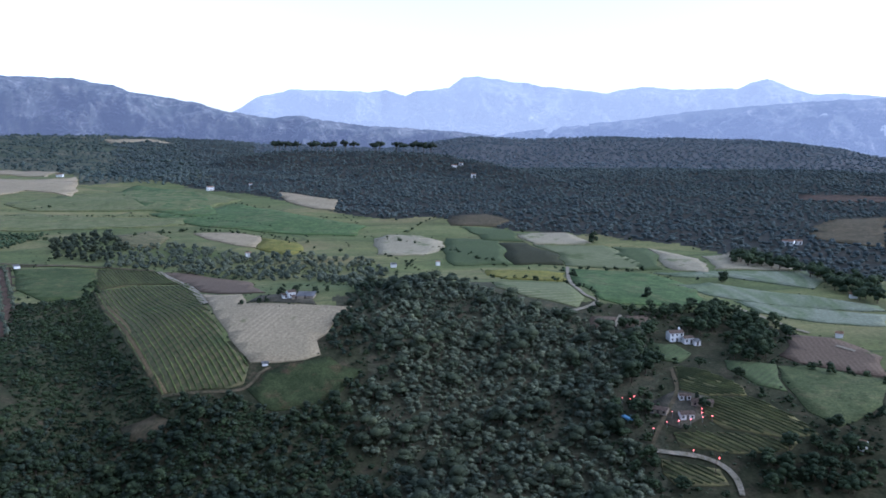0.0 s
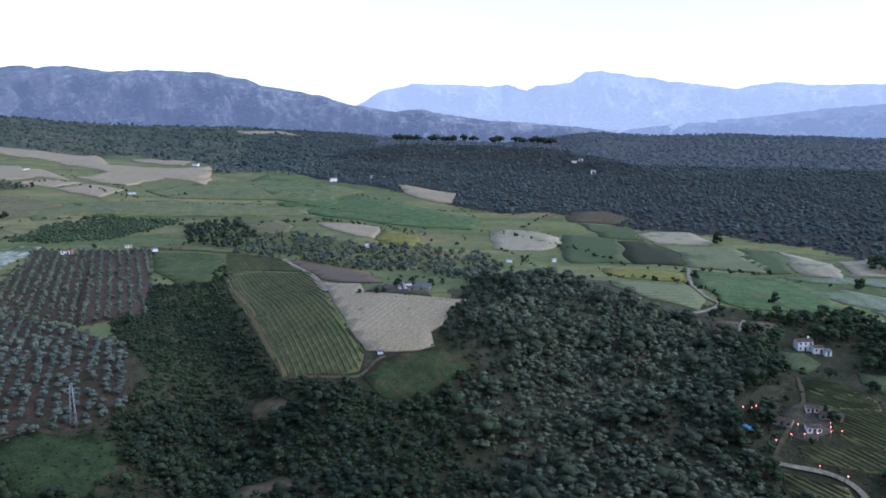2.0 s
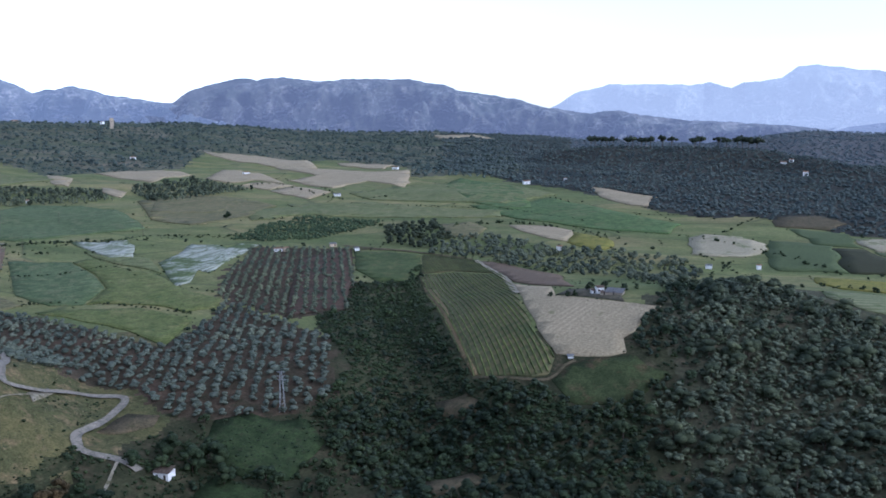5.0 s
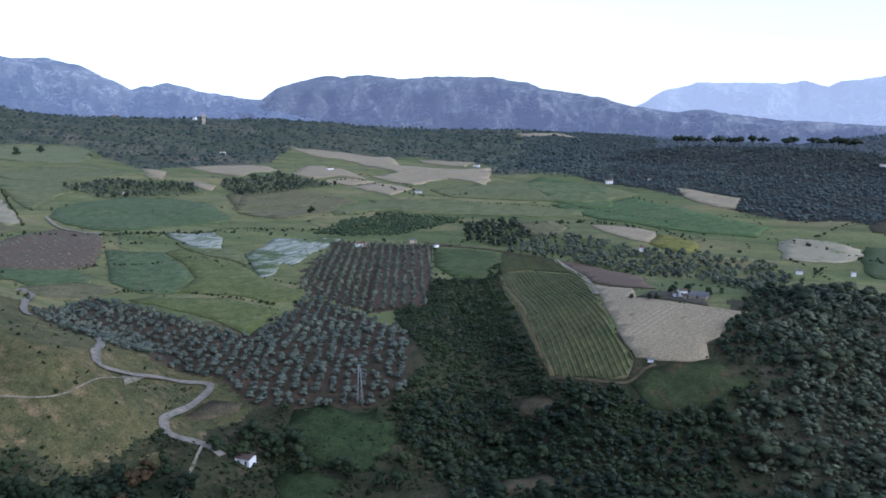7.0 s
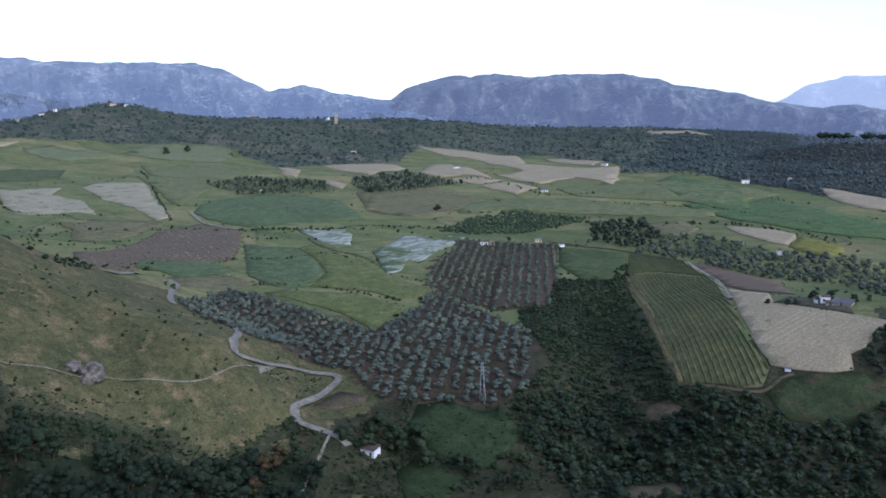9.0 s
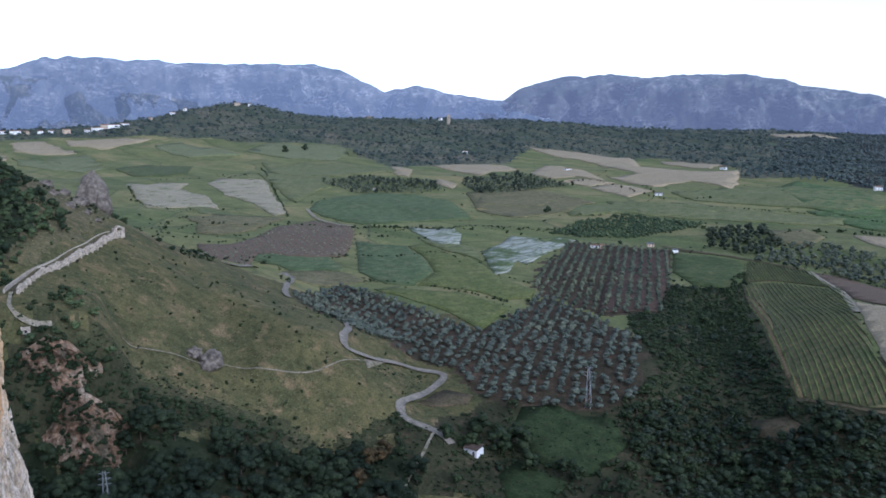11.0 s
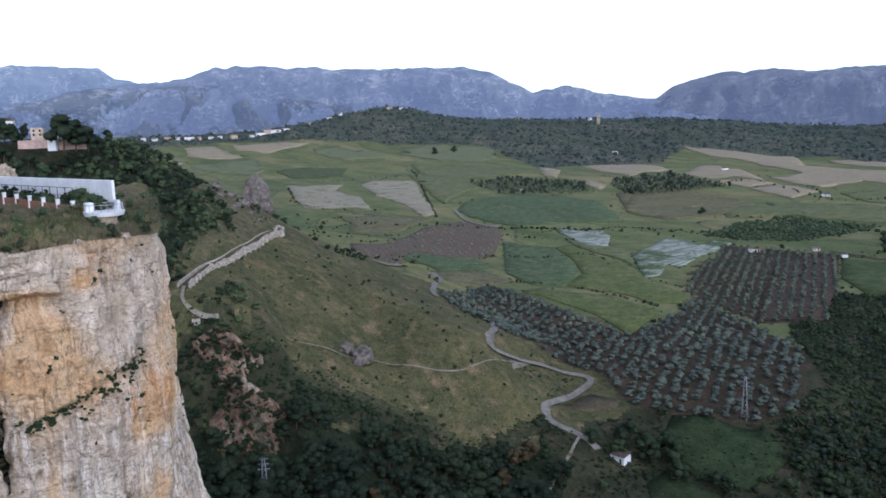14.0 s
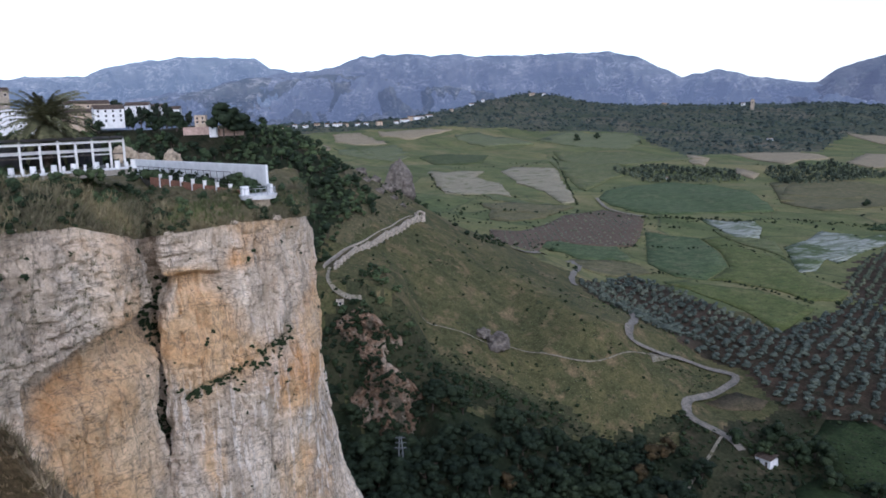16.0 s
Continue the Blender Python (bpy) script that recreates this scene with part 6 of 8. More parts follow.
for k in range(len(inner) - 1):
    p, q = inner[k], inner[k + 1]
    w = p / np.linalg.norm(p)
    bm = bmesh.new()
    m4 = [(*(p + w * 0.3), 128.98), (*(q + w * 0.3), 128.98), (*(q + w * 10.8), 129.25), (*(p + w * 10.8), 129.25)]
    bm.faces.new([bm.verts.new(c) for c in m4])
    bmesh.ops.solidify(bm, geom=bm.faces[:], thickness=0.1)
    part("roof_panel", bm, DARKBEAM, pergola, "dark slatted shade panel")
bm = bmesh.new()
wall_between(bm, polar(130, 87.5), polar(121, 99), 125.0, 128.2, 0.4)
annex = thing("terrace_pavilion", "low pavilion behind the pergola, wall coloured dark for shade, dark openings", "building")
# near-black wall: the shade under the pergola is put into its colour
part("wall", bm, plain("painted_shade_render", (0.045, 0.045, 0.045), 0.9, 0.2, 0.8), annex)
for k in range(5):
    a, b = polar(129.3 - 1.6 * k, 88.3 + 2.1 * k), polar(128.3 - 1.6 * k, 89.6 + 2.1 * k)
    bm = bmesh.new()
    wall_between(bm, (a[0] * 0.995, a[1] * 0.995), (b[0] * 0.995, b[1] * 0.995), 125.1, 127.4, 0.3)
    part("opening", bm, DARKGLASS, annex)


def palm(place, height_m, spread):
    """A stout date palm with arching fronds."""
    rg = np.random.default_rng(5)
    ob = thing("palm_tree", "tall date palm with a wide dark green crown", "palm", place)
    bm = bmesh.new()
    last = None
    for k in range(14):
        z = height_m * k / 13
        rad = (0.62 - 0.16 * k / 13) * (1 + 0.09 * (k % 2))
        ring = [bm.verts.new((rad * math.cos(a * 0.6283), rad * math.sin(a * 0.6283), z)) for a in range(10)]
        if last:
            for a in range(10):
                bm.faces.new((last[a], last[(a + 1) % 10], ring[(a + 1) % 10], ring[a]))
        last = ring
    part("trunk", bm, BARK, ob, "ringed brown trunk")
    leaf = leafy("palm_fronds", [(0.15, 0.15, 0.08), (0.22, 0.21, 0.11), (0.34, 0.29, 0.17)])
    for k in range(150):
        a, lift = rg.uniform(0, 6.283), rg.uniform(-0.75, 1.35)
        length = spread * rg.uniform(0.85, 1.1)
        bm = bmesh.new()
        p, ang = Vector((0, 0, 0)), lift
        for s in range(13):
            step = length / 13
            ang -= 0.045 + 0.012 * s * (0.6 if lift > 0 else 0.2)
            q = p + Vector((math.cos(ang) * step, 0, math.sin(ang) * step))
            wv = 0.85 * math.sin(math.pi * min(1, (s + 2.5) / 14.5)) + 0.06
            for side in (-1, 1):
                for t in (0.0, 0.5):
                    o = p.lerp(q, t)
                    tip = o + Vector((math.cos(ang) * 0.5, side * wv, -0.28 + rg.normal() * 0.08 + math.sin(ang) * 0.3))
                    e = o + (q - p) * 0.42
                    bm.faces.new([bm.verts.new(o), bm.verts.new(e), bm.verts.new(tip)])
            for t in (Vector((0, 0.05, 0)),):
                bm.faces.new([bm.verts.new(p - t), bm.verts.new(p + t), bm.verts.new(q + t), bm.verts.new(q - t)])
            p = q
        f = part("frond", bm, leaf, ob)
        f.matrix_local = pose(0, 0, height_m, 0, 0, math.degrees(a))


palm((*polar(126, 90.6), 125.0), 6.2, 7.0)
# flowering hedge and shrubs at the terrace foot
hedge_line = spline([polar(111, 85.8), polar(107.5, 87.6), polar(104, 90), polar(101, 92.5), polar(98, 97)], 0.9)
tufts("terrace_shrubs", [(p[0] + rng.normal() * 0.7, p[1] + rng.normal() * 0.7, 124.0 + rng.uniform(-0.6, 0.5)) for p in hedge_line], "green shrubs at the foot of the terrace", [SLOPELEAF], KIT_BUSH, (1.0, 2.1), 12, category="bush")
tufts("pergola_climbers", [(p[0] + rng.normal() * 3, p[1] + rng.normal() * 3, 125.0) for p in np.repeat(inner, 2, 0) * 1.05], "potted plants and climbers under the pergola", [OAK], KIT_BUSH, (0.9, 1.9), 13, category="garden plants")

# ---- woods ----
def near_far(spots, r):
    d = np.hypot(spots[:, 0], spots[:, 1])
    return spots[d < r], spots[d >= r]


def off_roads(spots, gap):
    ok = np.ones(len(spots), bool)
    for c in ROUTES:
        ok &= np.min(np.hypot(spots[:, None, 0] - c[None, :, 0], spots[:, None, 1] - c[None, :, 1]), axis=1) > gap
    return spots[ok]


def off_path(spots, gap):
    """Places that leave the walled path free."""
    c = spline(PATH_PTS, 3.0)
    d = np.hypot(spots[:, None, 0] - c[None, :, 0], spots[:, None, 1] - c[None, :, 1])
    near = np.hypot(spots[:, 0], spots[:, 1]) < np.hypot(c[:, 0], c[:, 1])[d.argmin(1)]
    return spots[d.min(1) > np.where(near, gap, 0.35 * gap)]


VILLA_LAWN = [(108, 380), (136, 376), (142, 402), (132, 416), (112, 416)]
def by_side(spots, az):
    left = np.degrees(np.arctan2(-spots[:, 0], spots[:, 1])) + 3 * waves(spots[:, 0], spots[:, 1], 40, 5) > az
    return spots[left], spots[~left]


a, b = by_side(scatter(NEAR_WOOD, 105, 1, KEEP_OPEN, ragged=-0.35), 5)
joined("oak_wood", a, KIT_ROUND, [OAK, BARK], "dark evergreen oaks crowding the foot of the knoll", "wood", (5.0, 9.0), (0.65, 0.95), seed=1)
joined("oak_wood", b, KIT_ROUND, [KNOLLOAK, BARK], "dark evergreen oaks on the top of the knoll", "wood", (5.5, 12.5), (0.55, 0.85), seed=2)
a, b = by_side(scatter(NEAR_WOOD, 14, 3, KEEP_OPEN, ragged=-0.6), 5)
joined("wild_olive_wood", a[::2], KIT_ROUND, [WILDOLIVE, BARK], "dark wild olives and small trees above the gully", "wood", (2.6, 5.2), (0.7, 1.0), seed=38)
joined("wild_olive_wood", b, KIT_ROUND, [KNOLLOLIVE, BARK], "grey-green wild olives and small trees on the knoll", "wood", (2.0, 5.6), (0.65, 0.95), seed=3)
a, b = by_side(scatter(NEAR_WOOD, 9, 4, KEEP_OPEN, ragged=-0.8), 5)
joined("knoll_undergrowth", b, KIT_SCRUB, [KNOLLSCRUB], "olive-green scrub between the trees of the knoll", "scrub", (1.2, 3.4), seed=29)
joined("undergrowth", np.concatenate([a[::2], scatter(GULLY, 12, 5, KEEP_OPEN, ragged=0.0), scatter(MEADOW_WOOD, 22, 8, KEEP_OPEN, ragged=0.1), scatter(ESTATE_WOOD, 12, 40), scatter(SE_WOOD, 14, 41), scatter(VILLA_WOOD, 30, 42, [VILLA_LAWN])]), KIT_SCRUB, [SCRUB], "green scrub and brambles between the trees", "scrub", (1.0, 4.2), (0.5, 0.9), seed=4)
joined("gully_scrub", np.concatenate([scatter(GULLY, 4.5, 56, KEEP_OPEN, ragged=-0.55), scatter(SCARP, 5, 55, KEEP_OPEN, ragged=-0.5), scatter(HUT_GROUND, 8, 57, KEEP_OPEN, ragged=-0.3)]), KIT_TUFT, [SCRUB], "low rough scrub over the slopes of the gully", "scrub", (0.7, 2.6), (0.5, 1.0), seed=25)
joined("gully_trees", scatter(GULLY, 130, 6, KEEP_OPEN, ragged=0.1), KIT_NEAR, [SCRUB, BARK], "mixed bushes and small trees in the gully", "wood", (3.0, 6.5), seed=5)
joined("gully_olives", scatter(GULLY, 75, 7, KEEP_OPEN, ragged=0.05), KIT_MID, [WILDOLIVE, BARK], "grey-green saplings on the gully slopes", "wood", (2.2, 4.2), seed=6)
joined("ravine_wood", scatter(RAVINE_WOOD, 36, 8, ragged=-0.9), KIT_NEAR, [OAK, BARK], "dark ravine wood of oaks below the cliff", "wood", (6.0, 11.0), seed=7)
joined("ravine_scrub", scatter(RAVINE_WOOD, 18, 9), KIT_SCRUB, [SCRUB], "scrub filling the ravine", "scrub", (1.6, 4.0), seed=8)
joined("meadow_trees", scatter(MEADOW_WOOD, 110, 10, KEEP_OPEN, ragged=0.1), KIT_NEAR, [POPLAR, BARK], "fresh green trees round the valley meadow", "wood", (4.0, 8.5), seed=9)
joined("slope_wood", off_path(scatter(TOWN_SLOPE, 27, 11), 14), KIT_ROUND, [SLOPELEAF, BARK], "dense green wood on the slope below the town", "wood", (2.6, 5.8), (0.7, 1.1), seed=10)
joined("dry_slope_bushes", off_path(scatter(DRY_SLOPE, 38, 66, ragged=-0.3), 10), KIT_BUSH, [SCRUB], "scattered bushes on the dry slope by the pinnacle", "bush", (1.0, 3.2), seed=66)
joined("dry_slope_grass", off_path(scatter(DRY_SLOPE, 9, 67), 6), KIT_BLADE, [STRAWBLADE], "bleached grass on the dry slope by the pinnacle", "grass", (0.7, 1.5), (0.4, 0.7), seed=67)
joined("slope_oaks", off_path(scatter(TOWN_SLOPE, 60, 12), 14), KIT_ROUND, [OAK, BARK], "dark oaks among the slope wood", "wood", (3.5, 7.5), (0.7, 1.1), seed=11)
joined("plantation", scatter(PLANTATION, 16, 13, ragged=-1.0), KIT_SCRUB, [PLANTED], "dense green tree plantation in the valley", "wood", (3.0, 5.2), (0.7, 0.9), seed=12)
joined("copse", np.concatenate([scatter(COPSE_A, 130, 14, ragged=-0.3), scatter(COPSE_B, 130, 15, ragged=-0.4), scatter(COPSE_C, 55, 16, ragged=-0.5)]), KIT_COPSE, [KNOLLOAK], "dark copses between the fields", "wood", (3.5, 9), seed=13)
joined("copse_growth", np.concatenate([scatter(COPSE_A, 50, 64, ragged=-0.6), scatter(COPSE_B, 50, 65, ragged=-0.6)]), KIT_COPSE, [KNOLLOLIVE], "grey-green olives and shrubs in the copses", "wood", (3, 5.5), seed=39)
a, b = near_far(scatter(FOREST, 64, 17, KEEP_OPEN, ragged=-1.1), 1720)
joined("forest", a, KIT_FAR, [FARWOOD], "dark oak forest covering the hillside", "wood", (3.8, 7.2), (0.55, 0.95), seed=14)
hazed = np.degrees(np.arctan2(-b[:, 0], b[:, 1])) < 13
joined("hill_forest", b[hazed][::3], KIT_FAR, [HILLWOOD], "forest on the far hill, distance haze put into its colour", "wood", (6.5, 11), (0.4, 0.65), seed=34)
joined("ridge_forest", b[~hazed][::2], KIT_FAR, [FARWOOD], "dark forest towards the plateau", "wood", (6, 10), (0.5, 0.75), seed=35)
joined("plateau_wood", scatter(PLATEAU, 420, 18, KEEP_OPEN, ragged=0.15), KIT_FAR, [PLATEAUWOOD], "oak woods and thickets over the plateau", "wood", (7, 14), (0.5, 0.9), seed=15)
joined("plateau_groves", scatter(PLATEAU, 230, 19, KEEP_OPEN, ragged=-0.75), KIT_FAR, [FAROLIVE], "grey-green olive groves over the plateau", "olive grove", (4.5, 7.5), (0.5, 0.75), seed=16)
joined("garden_trees", np.concatenate([scatter(VILLA_WOOD, 42, 20, [VILLA_LAWN] + KEEP_OPEN, ragged=-0.6), scatter(SE_WOOD, 60, 21, ragged=-0.4), scatter(ESTATE_WOOD, 55, 22, ragged=-0.4)]), KIT_NEAR, [POPLAR, BARK], "leafy garden trees round the villa and the estate", "wood", (4.5, 9.5), seed=17)
joined("river_wood", scatter(RIVER_WOOD, 70, 23), KIT_MID, [POPLAR, BARK], "line of trees along the river", "wood", (7, 12), seed=18)
joined("spur_grass", scatter(SPUR, 7, 81, ragged=-0.6), KIT_BLADE, [STRAWBLADE], "tufts of dry grass over the spur", "grass", (0.5, 1.2), (0.3, 0.6), seed=81)
joined("spur_weeds", scatter(SPUR, 9, 82, ragged=-0.3), KIT_BLADE, [GREENBLADE], "tufts of green weeds over the spur", "grass", (0.6, 1.4), (0.3, 0.6), seed=82)
joined("spur_bushes", scatter(SPUR, 95, 24, ragged=-0.2), KIT_BUSH, [SCRUB], "low dark bushes dotted over the spur", "bush", (0.7, 2.4), seed=19)
SPUR_FOOT = [polar(308, 77), polar(345, 77), polar(368, 73.4), polar(342, 69.5), polar(332, 66), polar(312, 66)]
joined("crag_bushes", off_path(scatter(SPUR_FOOT, 14, 25, ragged=-0.5), 13), KIT_BUSH, [SCRUB], "dark bushes over the crags", "bush", (1.5, 4.5), seed=20)
STEEP = [(-300, 78), (-322, 96), (-318, 112), (-300, 138), (-288, 158), (-270, 178), (-256, 190), (-250, 176), (-262, 150), (-272, 126), (-284, 98)]
joined("steep_growth", scatter(STEEP, 42, 27, ragged=-0.1), KIT_SCRUB, [SCRUB], "dark bushes on the steep foot of the spur", "bush", (1.0, 3.2), seed=22)
CRAG_WOOD = [polar(297, 72.4), polar(297, 77), polar(315, 77), polar(312, 72.6)]
joined("crag_wood", scatter(CRAG_WOOD, 13, 29), KIT_NEAR, [OAK, BARK], "dark trees between the cliff and the red crag", "wood", (3.0, 6.0), seed=24)
joined("steep_thicket", scatter(LOWER_STEEP, 5, 28, ragged=-0.8), KIT_SCRUB, [SCRUB], "thicket between the spur grass and the ravine wood", "bush", (1.4, 4.0), seed=23)
joined("crag_trees", off_path(scatter(SPUR_FOOT, 45, 26, ragged=-0.3), 16), KIT_MID, [SLOPELEAF, BARK], "small trees on the slope below the walled path", "wood", (3, 5.5), seed=21)


def along(pts, gap, seed, wide=3.0, share=0.72):
    rg = np.random.default_rng(seed)
    c = spline(pts, gap)
    c = c[rg.uniform(size=len(c)) < share]
    return c + rg.normal(size=c.shape) * wide


edges = [along(c + c[:1], 0.9, 95 + i, 1.6, 0.85) for i, c in enumerate((LOW_SLOPE, LOWER_STEEP, SPUR[7:]))]
joined("edge_tufts", off_roads(off_path(np.concatenate(edges), 9), 3.0), KIT_TUFT, [SCRUB], "rank weeds where the spur grass meets the scrub", "scrub", (0.5, 2.0), (0.4, 0.8), seed=27)
joined("hut_scrub", scatter(HUT_GROUND, 13, 43, KEEP_OPEN, ragged=-0.35), KIT_SCRUB, [SCRUB], "low green scrub round the white hut", "scrub", (0.9, 2.6), seed=36)
joined("clearing_tufts", np.concatenate([scatter(c, 5, 58 + i, (), ragged=0.0) for i, (n_, k_, c) in enumerate(p_ for p_ in PLOTS if p_[1] == "grass_e")]), KIT_TUFT, [POPLAR], "clumps of rank green growth in the clearings", "scrub", (0.6, 2.0), (0.4, 0.8), seed=26)
joined("hut_trees", scatter(HUT_GROUND, 170, 44, KEEP_OPEN, ragged=-0.2), KIT_NEAR, [POPLAR, BARK], "loose green trees in the hollow beside the white hut", "wood", (3.0, 6.5), seed=37)
joined("hedge", np.concatenate([along(h, g, i) for i, (h, g) in enumerate([(HEDGE1, 4), (HEDGE2, 4), (HEDGE3, 4), (HEDGE4, 3), (HEDGE5, 3), (HEDGE6, 6), (HEDGE7, 5), (HEDGE8, 6), (HEDGE9, 5)])]), KIT_BUSH, [SCRUB], "dark hedgerow bushes between the fields", "hedge", (1.6, 5.0), seed=30)
margins = [along(c + c[:1], 5 + 0.004 * math.hypot(*c[0]), i, 0.8, 0.5) for i, c in enumerate(OUTLINES) if 380 < math.hypot(*c[0]) < 1500]
joined("brow_hedge", np.concatenate([along(BROW, 1.2, 61, 2.2, 0.9), along([(-120, 334), (-95, 337), (-72, 322), (-48, 334)], 1.6, 62, 2.5, 0.8)]), KIT_BUSH, [SCRUB], "ragged bushes along the brow above the gully", "hedge", (1.4, 4.6), seed=68)
joined("ditch_hedge", np.concatenate([along(h, 2.4, 70 + i, 0.8, 0.8) for i, h in enumerate(DITCHES)] + [along([(-426, 233), (-574, 348), (-573, 375)], 1.6, 79, 2.0, 0.9)]), KIT_SCRUB, [SCRUB], "dark hedge bushes along the ditches of the valley", "hedge", (1.2, 3.6), (0.5, 0.9), seed=69)
joined("field_margins", np.concatenate(margins), KIT_SCRUB, [SCRUB], "weeds and small bushes along the field edges", "hedge", (0.6, 2.2), (0.4, 0.8), seed=31)


ESTATE_AREA = [polar(285, -8), polar(455, -8), polar(455, -28), polar(285, -28)]
joined("estate_scrub", off_roads(scatter(ESTATE_AREA, 16, 71, KEEP_OPEN + [VILLA_LAWN], ragged=-0.5), 3.0), KIT_SCRUB, [KNOLLSCRUB], "rough grass and scrub on the estate slope", "scrub", (0.7, 2.2), (0.4, 0.8), seed=71)
joined("estate_trees", off_roads(scatter(ESTATE_AREA, 210, 72, KEEP_OPEN + [VILLA_LAWN], ragged=-0.1), 6.0), KIT_NEAR, [POPLAR, BARK], "leafy trees scattered over the estate slope", "wood", (3.5, 7.0), seed=72)


# ditches and unkempt boundaries of the valley floor, and lone bushes
def wild(spots):
    ok = np.ones(len(spots), bool)
    for k in KEEP_OPEN + [SPUR, GROVE, ORCHARD, MIDGROVE, PLATEAU, FOREST, NEAR_WOOD, GULLY, YOUNG]:
        ok &= ~inside(spots[:, 0], spots[:, 1], list(k))
    return spots[ok]


rgw = np.random.default_rng(91)
lines = []
for i in range(120):
    r, az = rgw.uniform(480, 1450), rgw.uniform(-18, 76)
    a = math.radians(az + rgw.choice([8, 95]) + rgw.normal() * 14)
    c, d, h = np.array(polar(r, az)), np.array([-math.sin(a), math.cos(a)]), rgw.uniform(25, 110)
    bend = np.array([d[1], -d[0]]) * rgw.normal() * h * 0.2
    lines.append(along([c - d * h, c + bend, c + d * h], 2.6 + r / 300, 900 + i, 0.9, rgw.uniform(0.4, 0.95)))
joined("ditch_growth", wild(np.concatenate(lines)), KIT_SCRUB, [SCRUB], "dark weeds and bushes along ditches between plots", "hedge", (1.0, 4.2), (0.4, 0.8), seed=32)
VALLEY = [polar(440, -20), polar(1450, -20), polar(1450, 76), polar(440, 76)]
dots = scatter(VALLEY, 900, 92, (), ragged=0.35)
joined("meadow_bushes", wild(dots), KIT_SCRUB, [OAK], "small dark bushes and trees dotted over the meadows", "bush", (1.5, 5.5), (0.6, 0.9), seed=33)


# ---- olive groves in rows; the nearest trees are things of their own ----
def planted(poly, across, along_m, turn, seed, jig=0.8, gaps=0.06):
    rg = np.random.default_rng(seed)
    p = np.array(poly)
    c = p.mean(0)
    a = math.radians(turn)
    u, w = np.array([math.cos(a), math.sin(a)]), np.array([-math.sin(a), math.cos(a)])
    i, j = np.meshgrid(np.arange(-60, 61), np.arange(-60, 61))
    q = c + (i.ravel()[:, None] * across) * u + (j.ravel()[:, None] * along_m) * w + rg.normal(size=(i.size, 2)) * jig
    ok = inside(q[:, 0], q[:, 1], list(poly)) & (rg.uniform(size=len(q)) > gaps)
    return q[ok]


def olive_tree(k, place, size, turn, squash, label="grey-green olive tree on bare brown soil", group="olive trees of the grove"):
    ob = new("olive_tree")
    ob.matrix_world = pose(*place, 0, 0, turn)
    tagged(ob, label, "olive tree", group)
    for name, me in (("trunk", OLIVE_TRUNKS[k]), ("crown", OLIVE_CROWNS[k])):
        o = new(name, me)
        o.parent = ob
        o.scale = (size, size, size * squash)
    return ob


rgo = np.random.default_rng(77)
OLIVE_CROWNS, OLIVE_TRUNKS = [], []
for k in range(7):
    v, f = crown_of(rgo, 11, 100, wide=0.44, low=0.1, lump=0.25, leaf=0.045)
    OLIVE_CROWNS.append(mesh_of("crown", v, f, OLIVE))
    v, f = trunk_of(rgo, 0.42, 0.05, 3)
    OLIVE_TRUNKS.append(mesh_of("trunk", v, f, BARK))
grove = planted(GROVE, 6.2, 5.6, 28, 51, 0.9, 0.07)
grove = grove[np.argsort(np.hypot(grove[:, 0], grove[:, 1]))]
orchard = planted(ORCHARD, 6.4, 5.6, 30, 52, 0.6, 0.05)
for p in grove[:300]:
    olive_tree(rgo.integers(7), (p[0], p[1], drape(p[0], p[1], -0.1)), rgo.uniform(3.3, 4.8), rgo.uniform(0, 360), rgo.uniform(0.7, 0.9))
joined("olive_grove", grove[300:], KIT_OLIVE, [OLIVE, BARK], "grey-green olive grove on brown soil", "olive grove", (3.3, 4.8), (0.7, 0.9), seed=51)
joined("olive_orchard", orchard, KIT_OLIVE, [KNOLLOLIVE, BARK], "olive orchard planted in straight rows", "olive grove", (2.9, 4.0), (0.7, 0.9), seed=52)
joined("mid_grove_growth", scatter(MIDGROVE, 26, 59, KEEP_OPEN, ragged=-0.1), KIT_TUFT, [SCRUB], "rough growth between the olives of the open grove", "scrub", (1.0, 3.0), (0.4, 0.7), seed=59)
joined("mid_grove", planted(MIDGROVE, 7.3, 7.0, 20, 53, 1.9, 0.15), KIT_OLIVE, [KNOLLOLIVE, BARK], "open grove of grey-green olives on grass", "olive grove", (3.6, 6.4), (0.7, 0.95), seed=53)
joined("young_orchard_trees", planted(YOUNG, 8.0, 8.0, 20, 54, 0.4, 0.1), KIT_BUSH, [leafy("sapling_leaves", [(0.24, 0.25, 0.18), (0.30, 0.30, 0.21), (0.19, 0.21, 0.14)])], "young orchard saplings on ploughed soil", "saplings", (2.6, 3.8), (0.6, 0.8), seed=54)
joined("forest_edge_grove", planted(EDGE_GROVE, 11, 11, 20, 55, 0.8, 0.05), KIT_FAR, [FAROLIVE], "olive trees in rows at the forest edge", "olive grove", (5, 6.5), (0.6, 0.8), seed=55)


